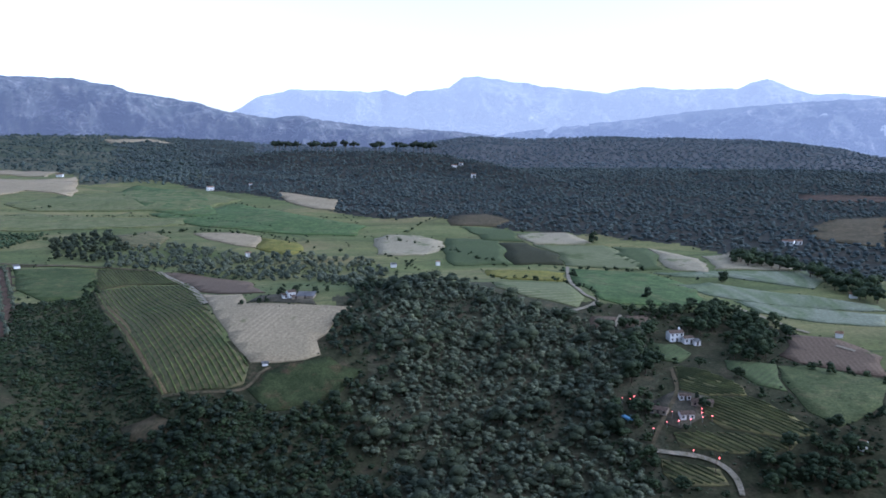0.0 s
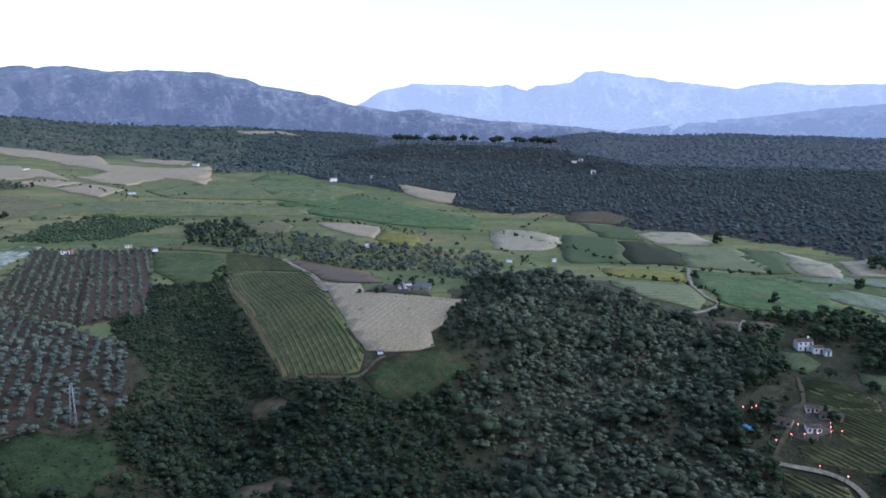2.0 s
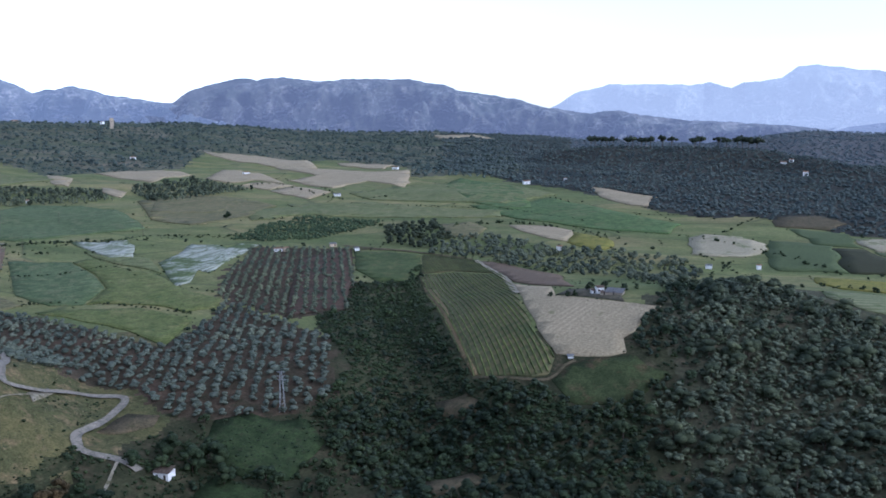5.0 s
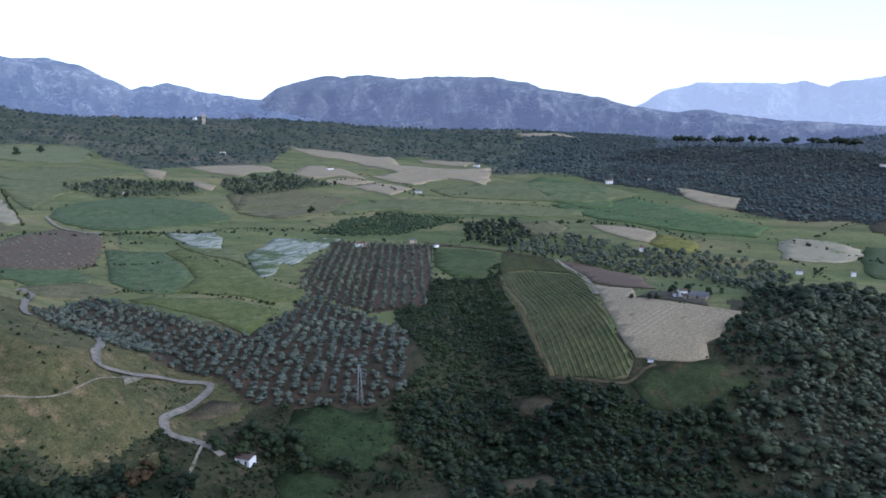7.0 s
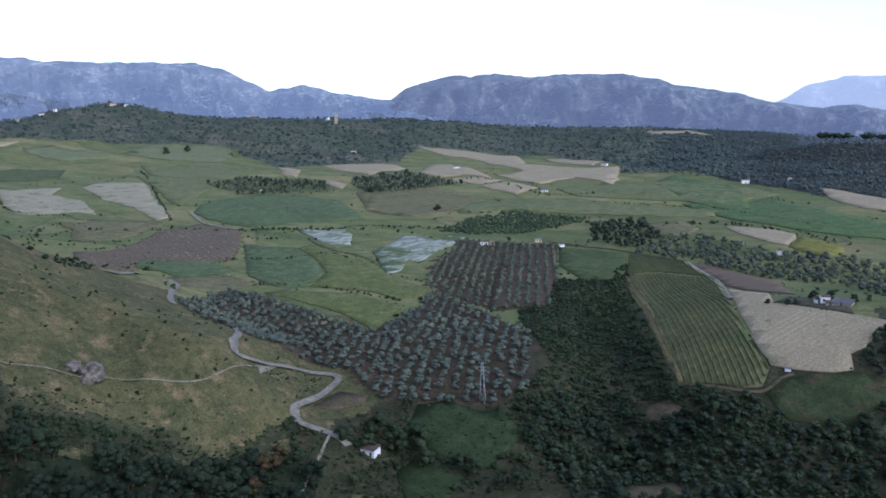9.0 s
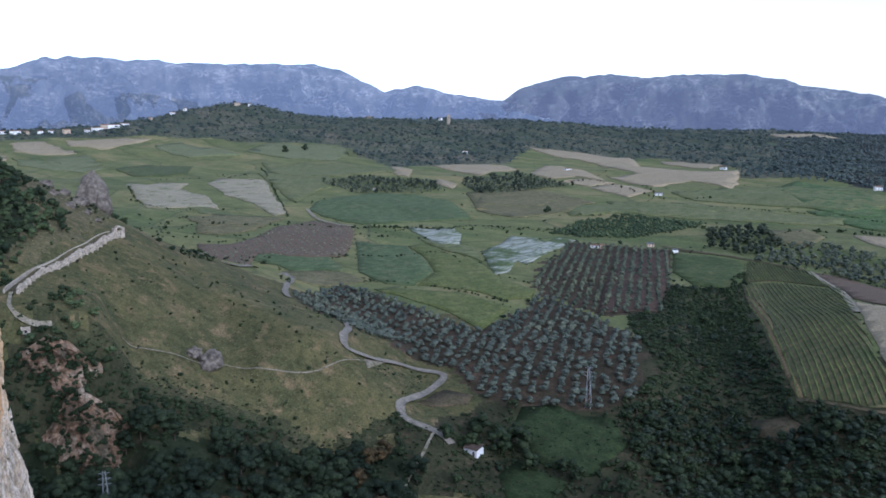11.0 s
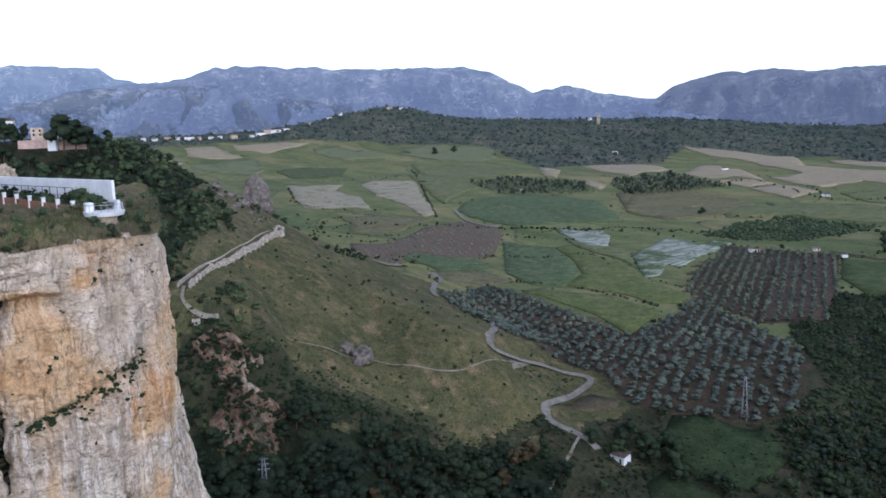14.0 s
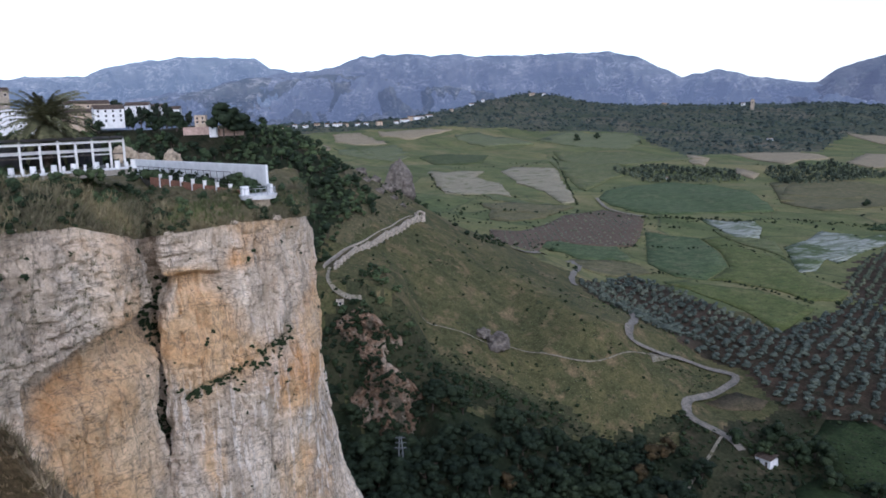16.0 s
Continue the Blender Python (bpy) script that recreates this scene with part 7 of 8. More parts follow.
# ---- vines ----
def vine_rows(poly, gap, way, tall, label, leaves=None, thin=0.0):
    """Each row of trained vines is a thing."""
    d = np.array(way, float) / math.hypot(*way)
    nrm = np.array([-d[1], d[0]])
    p = np.array(poly, float)
    lo, hi = (p @ nrm).min(), (p @ nrm).max()
    s0, s1 = (p @ d).min(), (p @ d).max()
    rg = np.random.default_rng(int(gap * 100) + len(poly))
    for k in np.arange(lo + gap * 0.5, hi, gap):
        s = np.arange(s0, s1, 1.15)
        c = s[:, None] * d + k * nrm
        ok = inside(c[:, 0], c[:, 1], list(poly))
        c = c[ok]
        if len(c) < 5:
            continue
        g = height(c[:, 0], c[:, 1]) + 0.12 + 0.0007 * np.hypot(c[:, 0], c[:, 1])
        bare = np.array([noise.noise(Vector((t / 9, k * 0.8, 2.0))) for t in s[ok]])
        hgt = tall * rg.uniform(0.88, 1.08, len(c)) * np.where(bare > 0.42 - 1.1 * thin * smooth(0.4, 0.1, (k - lo) / (hi - lo)), 0.3, 1.0)
        w = gap * 0.15 * rg.uniform(0.7, 1.3, len(c))
        sway = rg.normal(size=len(c)) * 0.06
        rowsv = []
        for off, up in ((-1, 0.0), (-0.9, 0.6), (0, 1.0), (0.9, 0.6), (1, 0.0)):
            q = c + nrm * (off * w + sway)[:, None]
            rowsv.append(np.column_stack([q, g + up * hgt]))
        ob = new("vine_trellis", mesh_of("vine_trellis", np.array(rowsv).reshape(-1, 3), grid_faces(5, len(c))[:, ::-1], leaves or VINE, flat=True))
        tagged(ob, label, "vines", "vine rows")


for name, kind, c in PLOTS:
    if name == "vineyard":
        vine_rows(c, 2.7, (103, -177), 0.72, "row of green trained vines on a sloping field", thin=0.5)
    elif name == "upper_vineyard":
        vine_rows(c, 2.2, (103, -177), 0.8, "row of green trained vines on the upper field")
    elif name == "terraced_vineyard":
        vine_rows(c, 2.0, (0.75, -0.66), 0.8, "row of yellowish vines on a terrace", VINEGOLD)


# ---- single trees ----
def stone_pine(x, y, size, seed):
    rg = np.random.default_rng(seed)
    ob = thing("stone_pine", "umbrella-shaped stone pine on the ridge", "pine", (x, y, drape(x, y, -0.3)), 0, "stone pines on the ridge")
    v, f = trunk_of(rg, 0.72, 0.03, 4)
    part_np("trunk", v * size, f, BARK, ob)
    v, f = crown_of(rg, 12, 40, wide=0.55, low=0.62, high=0.95, lump=0.17, leaf=0.08)
    part_np("crown", v * size, f, PINE, ob, "flat dark crown")


def broad_tree(x, y, size, seed, leaves, label, kit=dict(lumps=16, leaves=260, wide=0.48, low=0.06, lump=0.18, leaf=0.04), name="tree", z=None):
    rg = np.random.default_rng(seed)
    ob = thing(name, label, "tree", (x, y, drape(x, y, -0.2) if z is None else z))
    v, f = trunk_of(rg, 0.5, 0.03, 4)
    part_np("trunk", v * size, f, BARK, ob)
    v, f = crown_of(rg, **kit)
    part_np("crown", v * size, f, leaves, ob)
    return ob


def part_np(name, v, f, material, parent, label=""):
    o = new(name, mesh_of(name, v, f, material))
    o.parent = parent
    if label:
        o["label"] = label
    return o


for i, az in enumerate((11.6, 11.3, 10.9, 10.5, 10.1, 9.1, 8.8, 8.2, 7.9, 7.6, 6.8, 6.2, 4.7, 4.4, 3.2, 2.7, 2.0, 1.7, 1.3, 0.8)):
    rr = np.arange(1150, 1750, 10.0)
    px, py = -rr * math.sin(math.radians(az)), rr * math.cos(math.radians(az))
    k = int(np.argmax((height(px, py) - EYE) / rr))
    stone_pine(px[k], py[k], random.uniform(17, 22), i)
CYPRESS = dict(lumps=22, leaves=120, wide=0.12, low=0.03, high=1.0, lump=0.09, leaf=0.03)
for i, (x, y, s, leaf, lab) in enumerate((
        (-196, 164, 11, RUSSET, "rust-brown tree at the edge of the ravine wood"), (-203, 175, 10, RUSSET, "rust-brown tree beside the ravine"), (-182, 152, 8, RUSSET, "tall rusty tree below the lane"),
        (-188, 105, 13, RUSSET, "golden-brown tree in the ravine"), (-181, 120, 10, RUSSET, "small golden-brown tree in the ravine"),
        (-230, 192, 9, RUSSET, "rust-brown tree above the ravine wood"), (-224, 182, 8, RUSSET, "tall rusty tree at the edge of the ravine"), (-230, 199, 8, RUSSET, "brown-leaved tree beside the lane"), (-231, 130, 8, RUSSET, "golden-brown tree rising from the ravine"), (-205, 240, 11, POPLAR, "tall green tree close behind the hut"), (-198, 247, 12, POPLAR, "broad green tree in the hollow by the hut"), (-190, 240, 9, POPLAR, "round green tree near the hut"),
        (-218, 243, 10, POPLAR, "fresh green tree beside the white hut"), (-205, 250, 9, POPLAR, "broad green tree behind the white hut"), (-222, 226, 7, POPLAR, "green tree at the end of the lane"),
        (193, 548, 9, POPLAR, "round lone tree in the fields"), (123, 476, 7, OAK, "lone dark bush tree in a meadow"), (156, 388, 13, POPLAR, "large leafy tree beside the villa"),
        (181, 364, 6, POPLAR, "small tree in the pale pasture"), (136, 721, 11, OAK, "dark tree at a field corner"), (90, 547, 7, OAK, "dark tree beside the farm track"),
        (-553, 733, 9, OAK, "lone dark tree in the pasture"), (-1490, 1030, 16, OAK, "dark tree in a far field"), (-1478, 1075, 16, OAK, "dark tree at a far field edge"),
        (85, 352, 12, POPLAR, "large green tree over the estate"), (92, 372, 10, POPLAR, "leafy tree on the estate slope"), (70, 318, 12, OAK, "dark tree below the estate"), (-112, 437, 3.2, OAK, "dark bush at the edge of the stubble field"), (-101, 433, 4.2, OAK, "dark round tree beside the farmhouse"), (-98, 437, 3.6, OAK, "dark bush tree beside the farmhouse"), (-92, 449, 5.5, OAK, "dark tree behind the farmhouse"), (-84, 452, 5, OAK, "dark tree over the farm roofs"), (-72, 446, 4.5, OAK, "dark tree beside the grey shed"), (-66, 450, 3.5, POPLAR, "small green tree by the farm"))):
    broad_tree(x, y, s, 100 + i, leaf, lab)
broad_tree(108, 331, 6, 140, PINE, "slim dark cypress beside the estate", CYPRESS, "cypress")

# ---- buildings ----
def house(name, label, x, y, w, d, h, turn, roof="gable", windows=2, storeys=1, wall=None, cover=None, z=None, chimney=False, door=True):
    """A plastered house: walls, tiled roof with eaves, recessed windows with frames, a door."""
    wall, cover = wall or WHITE, cover or TILE
    if z is None:
        z = min(drape(x + a * w / 2, y + b * d / 2) for a in (-1, 1) for b in (-1, 1)) + 0.3
    ob = thing(name, label, "house", (x, y, z), turn)
    bm = bmesh.new()
    box(bm, -w / 2, w / 2, -d / 2, d / 2, -2.5, h)
    part("wall", bm, wall, ob)
    bm = bmesh.new()
    e, up = 0.35, d * 0.24
    if roof == "gable":
        v = [bm.verts.new(c) for c in ((-w / 2 - e, -d / 2 - e, h - 0.1), (w / 2 + e, -d / 2 - e, h - 0.1), (w / 2 + e, 0, h + up), (-w / 2 - e, 0, h + up), (-w / 2 - e, d / 2 + e, h - 0.1), (w / 2 + e, d / 2 + e, h - 0.1))]
        for q in ((0, 1, 2, 3), (3, 2, 5, 4)):
            bm.faces.new([v[i] for i in q])
        bmesh.ops.solidify(bm, geom=bm.faces[:], thickness=0.22)
        part("roof", bm, cover, ob)
        for s in (-1, 1):
            bm = bmesh.new()
            t = [bm.verts.new(c) for c in ((s * (w / 2 - 0.02), -d / 2, h), (s * (w / 2 - 0.02), d / 2, h), (s * (w / 2 - 0.02), 0, h + up - 0.1))]
            bm.faces.new(t)
            bmesh.ops.solidify(bm, geom=bm.faces[:], thickness=0.2)
            part("gable", bm, wall, ob)
    elif roof == "shed":
        v = [bm.verts.new(c) for c in ((-w / 2 - e, -d / 2 - e, h + 0.02), (w / 2 + e, -d / 2 - e, h + 0.02), (w / 2 + e, d / 2 + e, h + up), (-w / 2 - e, d / 2 + e, h + up))]
        bm.faces.new(v)
        bmesh.ops.solidify(bm, geom=bm.faces[:], thickness=0.18)
        part("roof", bm, cover, ob)
    else:
        for a in ((-w / 2, w / 2, -d / 2, -d / 2 + 0.3), (-w / 2, w / 2, d / 2 - 0.3, d / 2), (-w / 2, -w / 2 + 0.3, -d / 2 + 0.3, d / 2 - 0.3), (w / 2 - 0.3, w / 2, -d / 2 + 0.3, d / 2 - 0.3)):
            box(bm, *a, h, h + 0.6)
        part("parapet", bm, wall, ob)
    for fl in range(storeys):
        zc = h / storeys * (fl + 0.55)
        for i in range(windows):
            xc = (i + 0.5) / windows * w - w / 2
            if door and fl == 0 and i == windows // 2:
                bm = bmesh.new()
                box(bm, xc - 0.5, xc + 0.5, -d / 2 - 0.04, -d / 2 + 0.1, 0, 2.1)
                part("door", bm, DARKBEAM, ob)
                continue
            bm = bmesh.new()
            box(bm, xc - 0.45, xc + 0.45, -d / 2 - 0.03, -d / 2 + 0.1, zc - 0.55, zc + 0.55)
            win = part("window", bm, DARKGLASS, ob)
            bm = bmesh.new()
            box(bm, xc - 0.62, xc + 0.62, -d / 2 - 0.12, -d / 2 - 0.02, zc - 0.78, zc - 0.66)
            part("sill", bm, WHITE, win)
    if chimney:
        bm = bmesh.new()
        box(bm, w * 0.25, w * 0.25 + 0.8, -0.3, 0.5, h, h + up + 1.0)
        part("chimney", bm, wall, ob)
    return ob


facing = lambda x, y: math.degrees(math.atan2(-x, y))   # the side with the windows turns to the viewpoint
OLDTILE = plain("weathered_tiles", (0.20, 0.15, 0.12), 0.9, 0.3, 0.6)
GREYROOF = plain("grey_sheet_roof", (0.22, 0.22, 0.23), 0.7, 0.15, 1.0)
TANWALL = plain("tan_plaster", (0.48, 0.38, 0.28), 0.9, 0.15, 1.5)
BLUE = plain("blue_tarpaulin", (0.16, 0.33, 0.50), 0.5, 0.15, 0.8)
hut = house("hut", "small white hut with a ruined brown roof beside the lane", -211, 231, 6.6, 4.8, 2.9, facing(-211, 231) - 35, "shed", 2, 1, WHITE, OLDTILE)
x, y = 120, 407
villa = house("villa", "white country villa with brown tiled roofs among trees", x, y, 7.5, 5, 4.6, facing(x, y) + 28, "gable", 3, 2, WHITE, OLDTILE, chimney=True)
house("villa_wing", "low white wing of the country villa", x + 5.6, y - 3, 5, 4, 3.0, facing(x, y) + 28, "gable", 2, 1, WHITE, OLDTILE)
house("villa_annex", "small white outbuilding below the villa", x + 9.6, y - 5.5, 3.4, 3, 2.2, facing(x, y) + 28, "shed", 1, 1, WHITE, GREYROOF)
for dx, dy, w, d, h, t, lab in ((101, 322, 7, 5, 3.0, 20, "white estate house in the lit yard"), (91, 327, 9, 5, 2.8, -15, "stone outbuilding on the estate"), (110, 330, 11, 5, 2.4, 5, "long low stone byre on the estate"), (104, 335, 6, 4, 2.6, 15, "white stable above the estate yard")):
    house("estate_house", lab, dx, dy, w * 0.8, d * 0.8, h * 0.85, facing(dx, dy) + t, "gable", 3, 1, WHITE if "white" in lab else STONE, OLDTILE)
x, y = -85, 441
house("farmhouse", "small white farmhouse at the edge of the stubble field", x, y, 4.2, 4.0, 3.6, facing(x, y) + 20, "gable", 2, 1, WHITE, OLDTILE)
house("farm_wing", "low white wing of the small farmhouse", x - 3.2, y - 0.5, 3.0, 3.0, 2.0, facing(x, y) + 20, "shed", 1, 1, WHITE, OLDTILE, door=False)
house("farm_shed", "long low farm shed with a grey sheet roof", x + 9, y - 2.5, 9.5, 6, 1.7, facing(x, y) - 15, "shed", 1, 1, STONE, GREYROOF)
house("farm_store", "low brown store in the farmyard", x + 3.6, y - 4.6, 4.5, 2.6, 1.7, facing(x, y), "shed", 1, 1, STONE, OLDTILE)
house("field_shed", "tiny white shed at the corner of the stubble field", -83, 362, 2.6, 1.6, 1.1, facing(-83, 362), "shed", 0, 1, WHITE, GREYROOF)
for x, y, w, d, h, lab in (
        (-876, 757, 9, 7, 4.5, "white farmhouse beside a copse"), (-1205, 1301, 15, 9, 7, "white country house before the plateau woods"), (-321, 1115, 13, 8, 6, "white farmhouse below the forest"),
        (48, 1249, 9, 8, 8, "white house on the ridge among trees"), (20, 1330, 12, 8, 5, "white ridge house with pitched gables"), (31, 1335, 9, 7, 5.5, "white ridge house beside the pines"),
        (-393, 589, 10, 5, 3.4, "white farm building in the olive orchard"), (-387, 592, 6, 5, 4.0, "pinkish farmhouse in the olive orchard"), (-330, 615, 6, 4, 2.6, "small white shed by the meadow"),
        (-801, 1119, 14, 8, 4.5, "white farmhouse among stubble fields"), (-527, 934, 13, 7, 3.4, "low grey farm building in the meadows"), (-361, 628, 8, 5, 3.0, "brown shed at the orchard edge"),
        (297, 686, 13, 8, 5, "white house on the far river slope"), (307, 690, 8, 6, 4, "low house on the far river slope"), (210, 416, 5, 4, 2.8, "small white hut among olive trees"), (163, 301, 7, 5, 4, "white house hidden among trees"),
        (-4, 621, 4, 4, 4, "little white tower hut in the fields"), (-38, 610, 6, 4, 3, "small pale shed behind the knoll"), (-163, 667, 6, 5, 4.5, "white house in the olive grove"), (258, 497, 6, 5, 3, "white barn by the silvery fields"), (-600, 1270, 14, 8, 5, "pale farmhouse at the plateau edge"), (-280, 1180, 7, 5, 4, "small white field house")):
    house("farmhouse", lab, x, y, w * 0.72, d * 0.72, h * 0.75, facing(x, y) + random.uniform(-25, 25), "shed" if h < 3.2 else "gable", 0 if w < 6.5 else 2 + (w > 10), 2 if h > 5.5 else 1, TANWALL if "pink" in lab or "brown" in lab else WHITE, GREYROOF if "shed" in lab or "grey" in lab else TILE)
bx, by = -1622, 1684
tower = thing("watchtower", "square tan stone tower rising from the woods", "tower", (bx, by, drape(bx, by)), facing(bx, by))
bm = bmesh.new()
box(bm, -5, 5, -5, 5, -2, 26)
part("shaft", bm, STONE, tower)
for i in (-3.6, 0, 3.6):
    bm = bmesh.new()
    box(bm, i - 0.8, i + 0.8, -5, -4, 26, 27.5)
    part("merlon", bm, STONE, tower)
bm = bmesh.new()
box(bm, -0.8, 0.8, -5.06, -4.8, 16, 19)
part("window", bm, DARKGLASS, tower)

# village strung along the plateau
for i, (az, rr, w, h) in enumerate(((75.6, 2330, 26, 7), (74.9, 2350, 20, 8), (74.2, 2330, 16, 6), (73.4, 2370, 22, 8), (72.7, 2340, 18, 7), (72.0, 2350, 26, 8), (71.4, 2340, 18, 9), (70.6, 2360, 24, 8), (70.0, 2370, 16, 7), (69.1, 2330, 18, 9), (67.9, 2350, 16, 8), (67.3, 2330, 30, 9), (66.8, 2350, 24, 12), (66.3, 2340, 30, 8), (65.6, 2360, 26, 7), (64.0, 2500, 14, 6), (62.6, 2560, 16, 6), (61.8, 2580, 14, 6), (58.4, 2560, 18, 7), (57.6, 2580, 14, 6), (44.5, 2500, 12, 5), (49.5, 2520, 16, 5))):
    x, y = polar(rr, az)
    house("village_house", "white village house with a tiled roof on the plateau", x, y, w * random.uniform(0.45, 1.0), 10, h * random.uniform(0.5, 0.9), facing(x, y) + random.uniform(-35, 35), "gable", 4, 2, WHITE if i % 3 else TANWALL, TILE, z=drape(x, y) + random.uniform(1.5, 4.5))

# old town on the cliff-top hill
for az, rr, w, d, h, up, roof, st, wn_, lab, wl_ in (
        (86.85, 430, 13.5, 9, 9.4, 132.6, "gable", 3, 4, "three-storey white town house with dark windows", WHITE), (88.6, 440, 15, 9, 9.0, 131.6, "gable", 3, 4, "cream apartment house with balconies and red roof", TANWALL),
        (90.3, 450, 14, 9, 10.0, 131.8, "gable", 3, 4, "white town house with a red tiled roof", WHITE), (92.3, 430, 16, 9, 12.5, 130.5, "flat", 3, 4, "white block with a flat roof", WHITE), (94.5, 425, 14, 9, 12.0, 130.5, "gable", 3, 4, "white house at the town edge", WHITE),
        (85.0, 470, 12, 8, 7.0, 137.0, "gable", 2, 3, "small white house with a red roof", WHITE), (83.9, 475, 9, 7, 6.0, 137.0, "gable", 2, 3, "low white house among cypresses", WHITE), (87.8, 500, 18, 9, 8.0, 138.5, "gable", 2, 4, "red-roofed house behind the town front", TANWALL), (89.3, 505, 16, 9, 7.0, 139.5, "gable", 2, 4, "red-roofed house on the town skyline", WHITE), (82.9, 480, 9, 7, 5.0, 136.5, "gable", 1, 3, "low red-roofed house in the trees", WHITE),
        (81.1, 420, 5.2, 6, 5.0, 131.2, "flat", 2, 2, "square tan tower house on the cliff edge", TANWALL), (80.35, 412, 3.4, 4, 5.0, 127.2, "shed", 1, 1, "tall white lodge below the tower house", WHITE), (92.9, 470, 7, 7, 13.0, 141.0, "gable", 2, 2, "brown stone church tower", STONE)):
    x, y = polar(rr, az)
    house("town_house", lab, x, y, w, d, 0.72 * h, facing(x, y) + (8 if az > 86 else -10), roof, wn_, st, wl_, OLDTILE, z=up + 0.1 * h, door=False)
bm = bmesh.new()
for a, b, z0, z1 in ((polar(415, 82.3), polar(414, 80.0), 126.5, 130.3), (polar(414, 80.0), polar(420, 78.4), 125.5, 129.2)):
    wall_between(bm, a, b, z0, z1, 0.8)
town_rampart = part("rampart", bm, plain("pink_plaster", (0.42, 0.30, 0.25), 0.9, 0.2, 2.0))
tagged(town_rampart, "pinkish retaining wall on the town's cliff edge", "wall")
for i, (az, rr, s, kind, z) in enumerate(((79.7, 405, 16, "b", 126), (79.0, 410, 14, "b", 125.5), (78.3, 415, 11, "b", 125), (81.8, 428, 9, "c", 130), (83.0, 436, 12, "c", 130), (84.0, 446, 13, "c", 131), (84.9, 436, 11, "c", 131), (85.7, 446, 10, "b", 131), (82.4, 424, 7, "b", 129), (83.6, 424, 7, "b", 129), (87.5, 415, 6, "b", 129), (90.2, 412, 7, "b", 129), (86.4, 455, 15, "c", 132), (86.1, 452, 13, "c", 132), (83.8, 440, 14, "c", 130), (83.3, 442, 15, "c", 130), (84.6, 445, 10, "b", 131), (82.7, 425, 9, "b", 129), (82.0, 430, 8, "c", 130), (84.2, 425, 8, "b", 129), (85.4, 425, 7, "b", 130), (77.7, 420, 8, "b", 124), (88.0, 420, 7, "b", 129), (89.5, 418, 6, "b", 129))):
    x, y = polar(rr, az)
    if kind == "c":
        broad_tree(x, y, s, 200 + i, PINE, "slim dark cypress between the town houses", CYPRESS, "cypress", z)
    else:
        broad_tree(x, y, s, 200 + i, OAK, "dark rounded tree at the edge of the old town", z=z)
for i, (az, rr, s) in enumerate(((86.0, 404, 6), (84.8, 402, 5), (83.2, 404, 5))):
    x, y = polar(rr, az)
    boulder("town_crag", "tan rock crag below the old town", (x, y, drape(x, y) + 1), s, 20.0 + i, CLIFFTAN, 1.1, 0.1)


for i, (az, rr, k) in enumerate(((69.3, 452, 3.0), (68.7, 470, 4.5), (69.6, 480, 3.5), (70.2, 462, 2.6), (68.3, 455, 2.2), (70.6, 490, 4.0), (67.7, 448, 2.0))):
    x, y = polar(rr, az)
    boulder("slope_crag", "tan rock breaking through the slope by the pinnacle", (x, y, drape(x, y)), k, 60.0 + i, GREYROCK, 0.7, 0.1)


# ---- walled path over the spur, with its gate ----
road("footpath", 2.0, "earth", PATH_PTS)
road("footpath", 1.4, "gravel", [(-316, 96), (-305, 92), (-300, 97), (-298, 103)])
path_line = spline(PATH_PTS, 5.0)
def sloping_wall(bm, a, b, low, high_a, high_b, thick):
    """A wall from a to b whose coping runs from one height to another."""
    d = (b - a) / np.linalg.norm(b - a)
    n_ = np.array([-d[1], d[0]]) * thick / 2
    ring = [(a - n_, high_a), (b - n_, high_b), (b + n_, high_b), (a + n_, high_a)]
    top = [bm.verts.new((*p, z)) for p, z in ring]
    foot = [bm.verts.new((*p, z - low)) for p, z in ring]
    bm.faces.new(top)
    for i in range(4):
        j = (i + 1) % 4
        bm.faces.new((top[j], top[i], foot[i], foot[j]))


old_wall = thing("old_town_wall", "ruined pale stone walls along the spur path", "wall")
path_z = np.array([drape(*p) for p in path_line])
for k in range(len(path_line) - 1):
    a, b = path_line[k], path_line[k + 1]
    n_ = np.array([b[1] - a[1], a[0] - b[0]]) / np.linalg.norm(b - a)
    n_ = n_ if (n_ @ -a) > 0 else -n_
    za, zb = path_z[k], path_z[k + 1]
    tall = (1.3, 1.7, 1.1, 1.9, 1.5)[k % 5]
    bm = bmesh.new()
    sloping_wall(bm, a + n_ * 2.2, a + (b - a) * (0.8 if k % 3 else 0.97) + n_ * 2.2, 5.0, za + tall, za + (zb - za) * 0.9 + tall * 0.9, 0.9)
    part("wall_section", bm, PALESTONE, old_wall)
    bm = bmesh.new()
    wall_between(bm, a + n_ * 2.0, a + n_ * 3.4, za - 4.0, za + tall + 0.5, 0.9)
    part("buttress", bm, PALESTONE, old_wall)
    bm = bmesh.new()
    sloping_wall(bm, a - n_ * 2.4, b - n_ * 2.4, 2.5, za + 1.6, zb + 1.6, 0.6)
    part("inner_wall", bm, PALESTONE, old_wall)
gx, gy = polar(436, 66.5)
gate = thing("gate_arch", "small ruined stone gate arch at the spur top", "gate", (gx, gy, drape(gx, gy)), facing(gx, gy) + 30)
for sx in (-1, 1):
    bm = bmesh.new()
    box(bm, sx * 2.1 - 0.8, sx * 2.1 + 0.8, -0.9, 0.9, -1, 4.2)
    part("pier", bm, PALESTONE, gate)
bm = bmesh.new()
for k in range(9):
    a = math.pi * (k + 0.5) / 9
    box(bm, -0.35, 0.35, -0.9, 0.9, 1.3, 2.2, Matrix.Translation((0, 0, 3.0)) @ Matrix.Rotation(a - math.pi / 2, 4, "Y"))
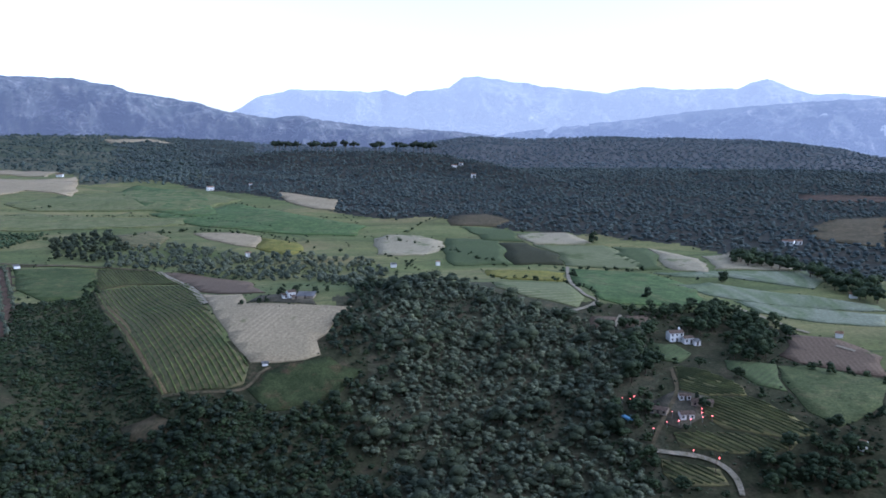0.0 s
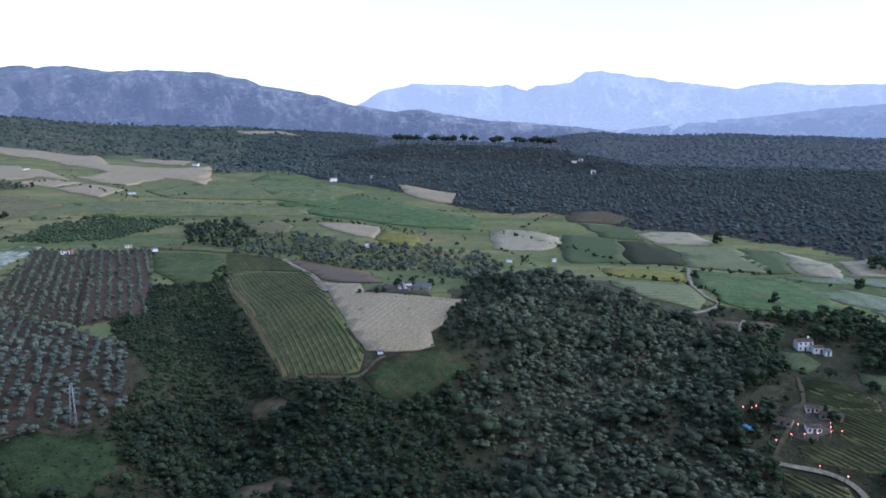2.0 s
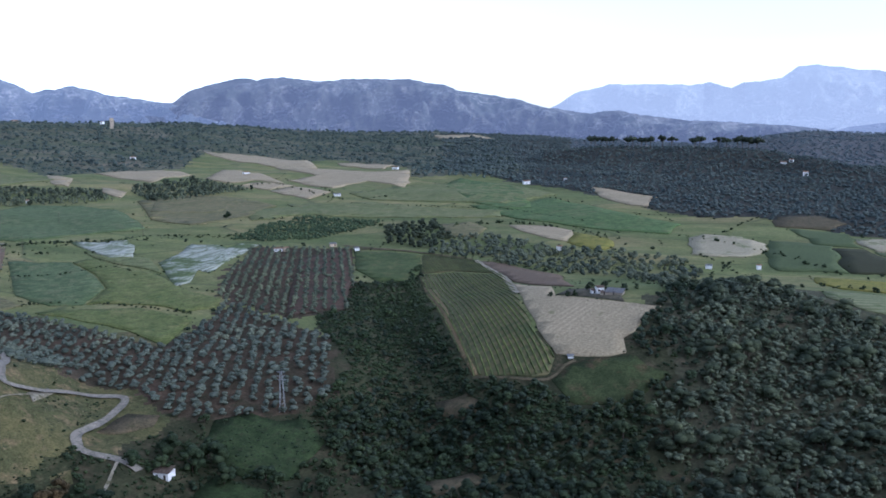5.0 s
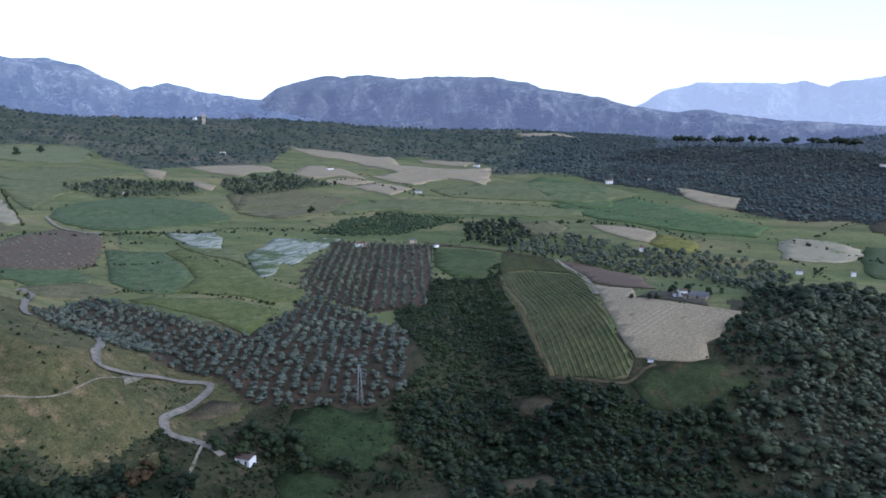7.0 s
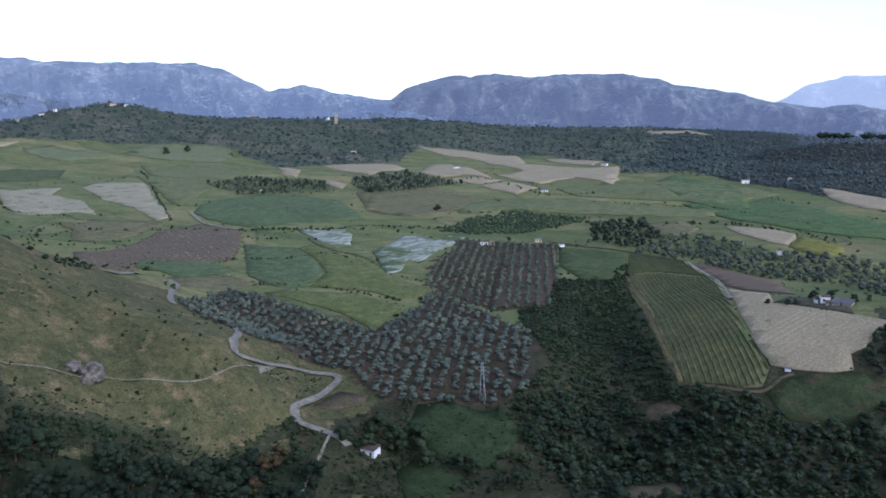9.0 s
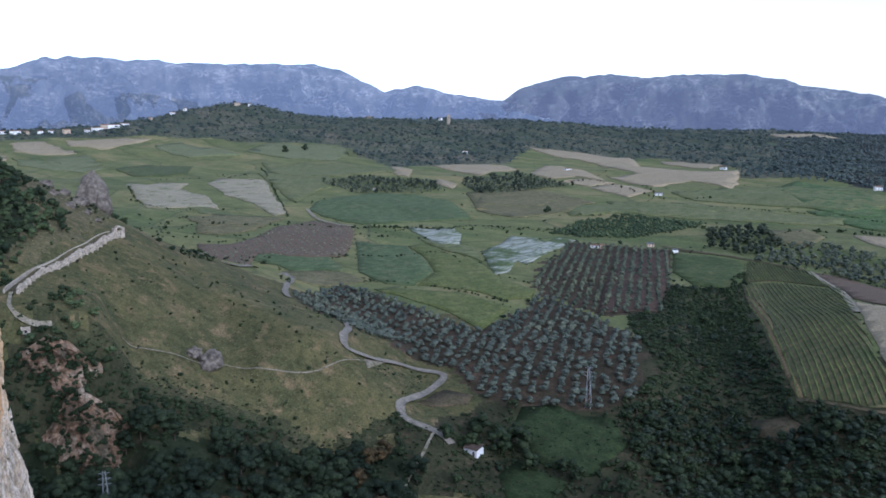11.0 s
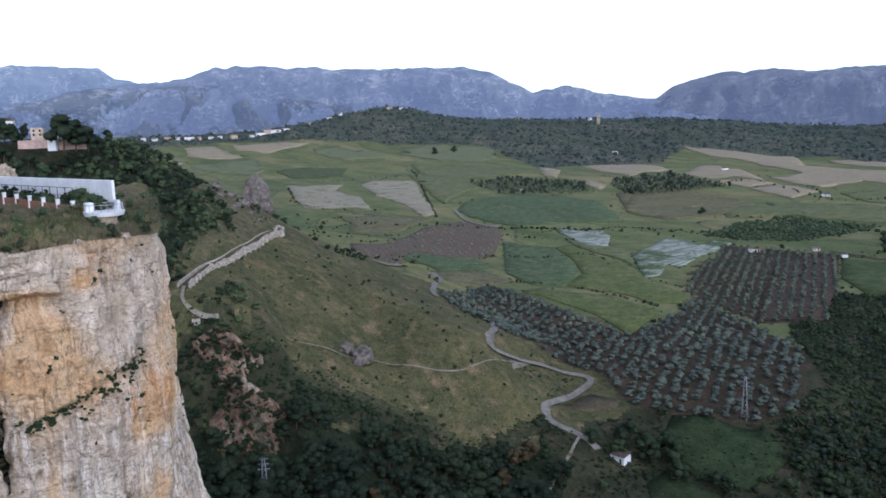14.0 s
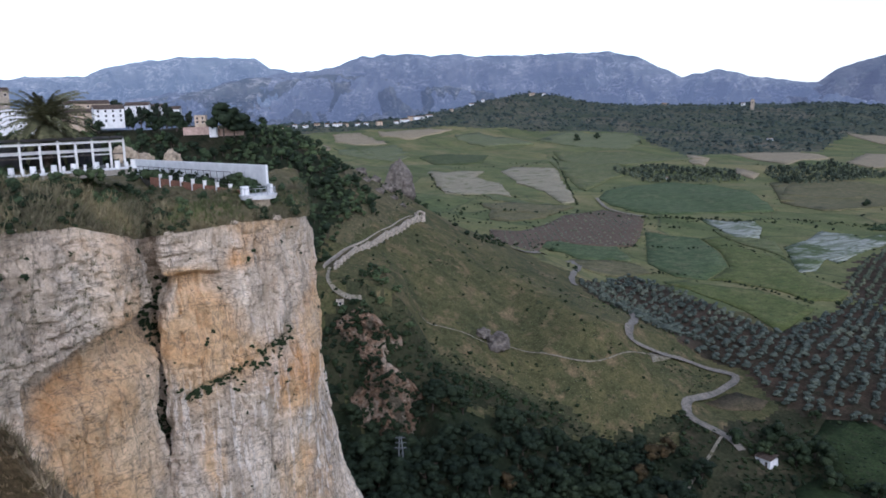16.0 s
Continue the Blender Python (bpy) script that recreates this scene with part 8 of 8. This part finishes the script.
part("arch", bm, PALESTONE, gate)
lx, ly = -301, 95
house("path_hut", "tiny pale stone hut on the lower path", lx, ly, 3, 3, 2.4, facing(lx, ly), "flat", 1, 1, PALESTONE, door=False)


# ---- pylons and poles ----
def strut(bm, a, b, w):
    a, b = Vector(a), Vector(b)
    m = Matrix.Translation((a + b) / 2) @ (b - a).to_track_quat("Z", "Y").to_matrix().to_4x4()
    box(bm, -w / 2, w / 2, -w / 2, w / 2, -(b - a).length / 2, (b - a).length / 2, m)


def pylon(x, y, h, turn, z=None):
    ob = thing("pylon", "grey steel lattice power pylon", "pylon", (x, y, drape(x, y) if z is None else z), turn, "power pylons")
    base, top = 1.2, 0.35
    for sx in (-1, 1):
        for sy in (-1, 1):
            bm = bmesh.new()
            strut(bm, (sx * base, sy * base, -0.4), (sx * top, sy * top, h), 0.16)
            part("leg", bm, STEEL, ob)
    n_ = 8
    wid = lambda k: base + (top - base) * k / n_
    for k in range(n_):
        for s in (-1, 1):
            bm = bmesh.new()
            z0, z1 = h * k / n_, h * (k + 1) / n_
            strut(bm, (-wid(k), s * wid(k), z0), (wid(k + 1), s * wid(k + 1), z1), 0.09)
            strut(bm, (s * wid(k), wid(k), z0), (s * wid(k + 1), -wid(k + 1), z1), 0.09)
            part("brace", bm, STEEL, ob)
    for k, zz in enumerate((h - 0.4, h - 2.2, h - 4.0)):
        bm = bmesh.new()
        half = 1.7 + 0.2 * k
        strut(bm, (-half, 0, zz), (half, 0, zz), 0.14)
        strut(bm, (-half, 0, zz), (-0.4, 0, zz - 0.6), 0.09)
        strut(bm, (half, 0, zz), (0.4, 0, zz - 0.6), 0.09)
        arm = part("crossarm", bm, STEEL, ob)
        for s in (-1, 1):
            bm = bmesh.new()
            bmesh.ops.create_cone(bm, cap_ends=True, segments=8, radius1=0.14, radius2=0.1, depth=0.7, matrix=Matrix.Translation((s * half, 0, zz - 0.4)))
            part("insulator", bm, DARKGLASS, arm)


def pole(x, y, h):
    ob = thing("utility_pole", "thin wooden utility pole", "pole", (x, y, drape(x, y)), 0, "utility poles")
    bm = bmesh.new()
    bmesh.ops.create_cone(bm, cap_ends=True, segments=8, radius1=0.17, radius2=0.1, depth=h + 0.5, matrix=Matrix.Translation((0, 0, h / 2 - 0.25)))
    part("shaft", bm, BARK, ob)
    bm = bmesh.new()
    box(bm, -0.7, 0.7, -0.06, 0.06, h - 0.8, h - 0.65)
    part("crossbar", bm, BARK, ob)


pylon(-195.4, 289.8, 18.5, 20)
px, py = polar(262, 68.6)
pylon(px, py, 15, 60)
for x, y, h in ((-609, 515, 13), (-560, 610, 12), (-700, 640, 12), (-330, 435, 9), (103, 290, 9), (-2, 330, 10), (14, 300, 9), (-850, 1090, 20), (-780, 900, 16)):
    pole(x, y, h)

# ---- lamps and the covered pool of the estate ----
GLOW = bpy.data.materials.new("lamp_glow")
GLOW.use_nodes = True
gb = GLOW.node_tree.nodes["Principled BSDF"]
gb.inputs["Emission Color"].default_value, gb.inputs["Emission Strength"].default_value = (1.0, 0.11, 0.08, 1), 5.0
for x, y in ((73.1, 331), (74.8, 334.7), (77.2, 335.7), (80.4, 334.5), (82.4, 336), (95.4, 322.7), (107.9, 323.5), (107.1, 320.6), (106.6, 318.1), (110.6, 318.3), (101.4, 317), (96.6, 317), (91.6, 317), (85.3, 314.1), (97.7, 300.5), (106.2, 295.5)):
    ob = thing("garden_lamp", "low garden lamp with a red glowing globe", "lamp", (x, y, drape(x, y)), 0, "garden lamps of the estate")
    bm = bmesh.new()
    bmesh.ops.create_cone(bm, cap_ends=True, segments=8, radius1=0.1, radius2=0.07, depth=2.2, matrix=Matrix.Translation((0, 0, 1.0)))
    part("post", bm, STEEL, ob)
    bm = bmesh.new()
    bmesh.ops.create_icosphere(bm, subdivisions=2, radius=0.2, matrix=Matrix.Translation((0, 0, 2.4)))
    part("globe", bm, GLOW, ob, "red glowing globe")
x, y = 77.5, 324
bm = bmesh.new()
box(bm, -2.2, 2.2, -2.6, 2.6, 0, 0.9)
bmesh.ops.bevel(bm, geom=bm.edges[:], offset=0.3, segments=2, affect="EDGES")
pool = part("covered_pool", bm, BLUE)
pool.matrix_world = pose(x, y, drape(x, y) + 0.5, 0, 6, 20)
tagged(pool, "blue tarpaulin cover over a garden pool", "pool")
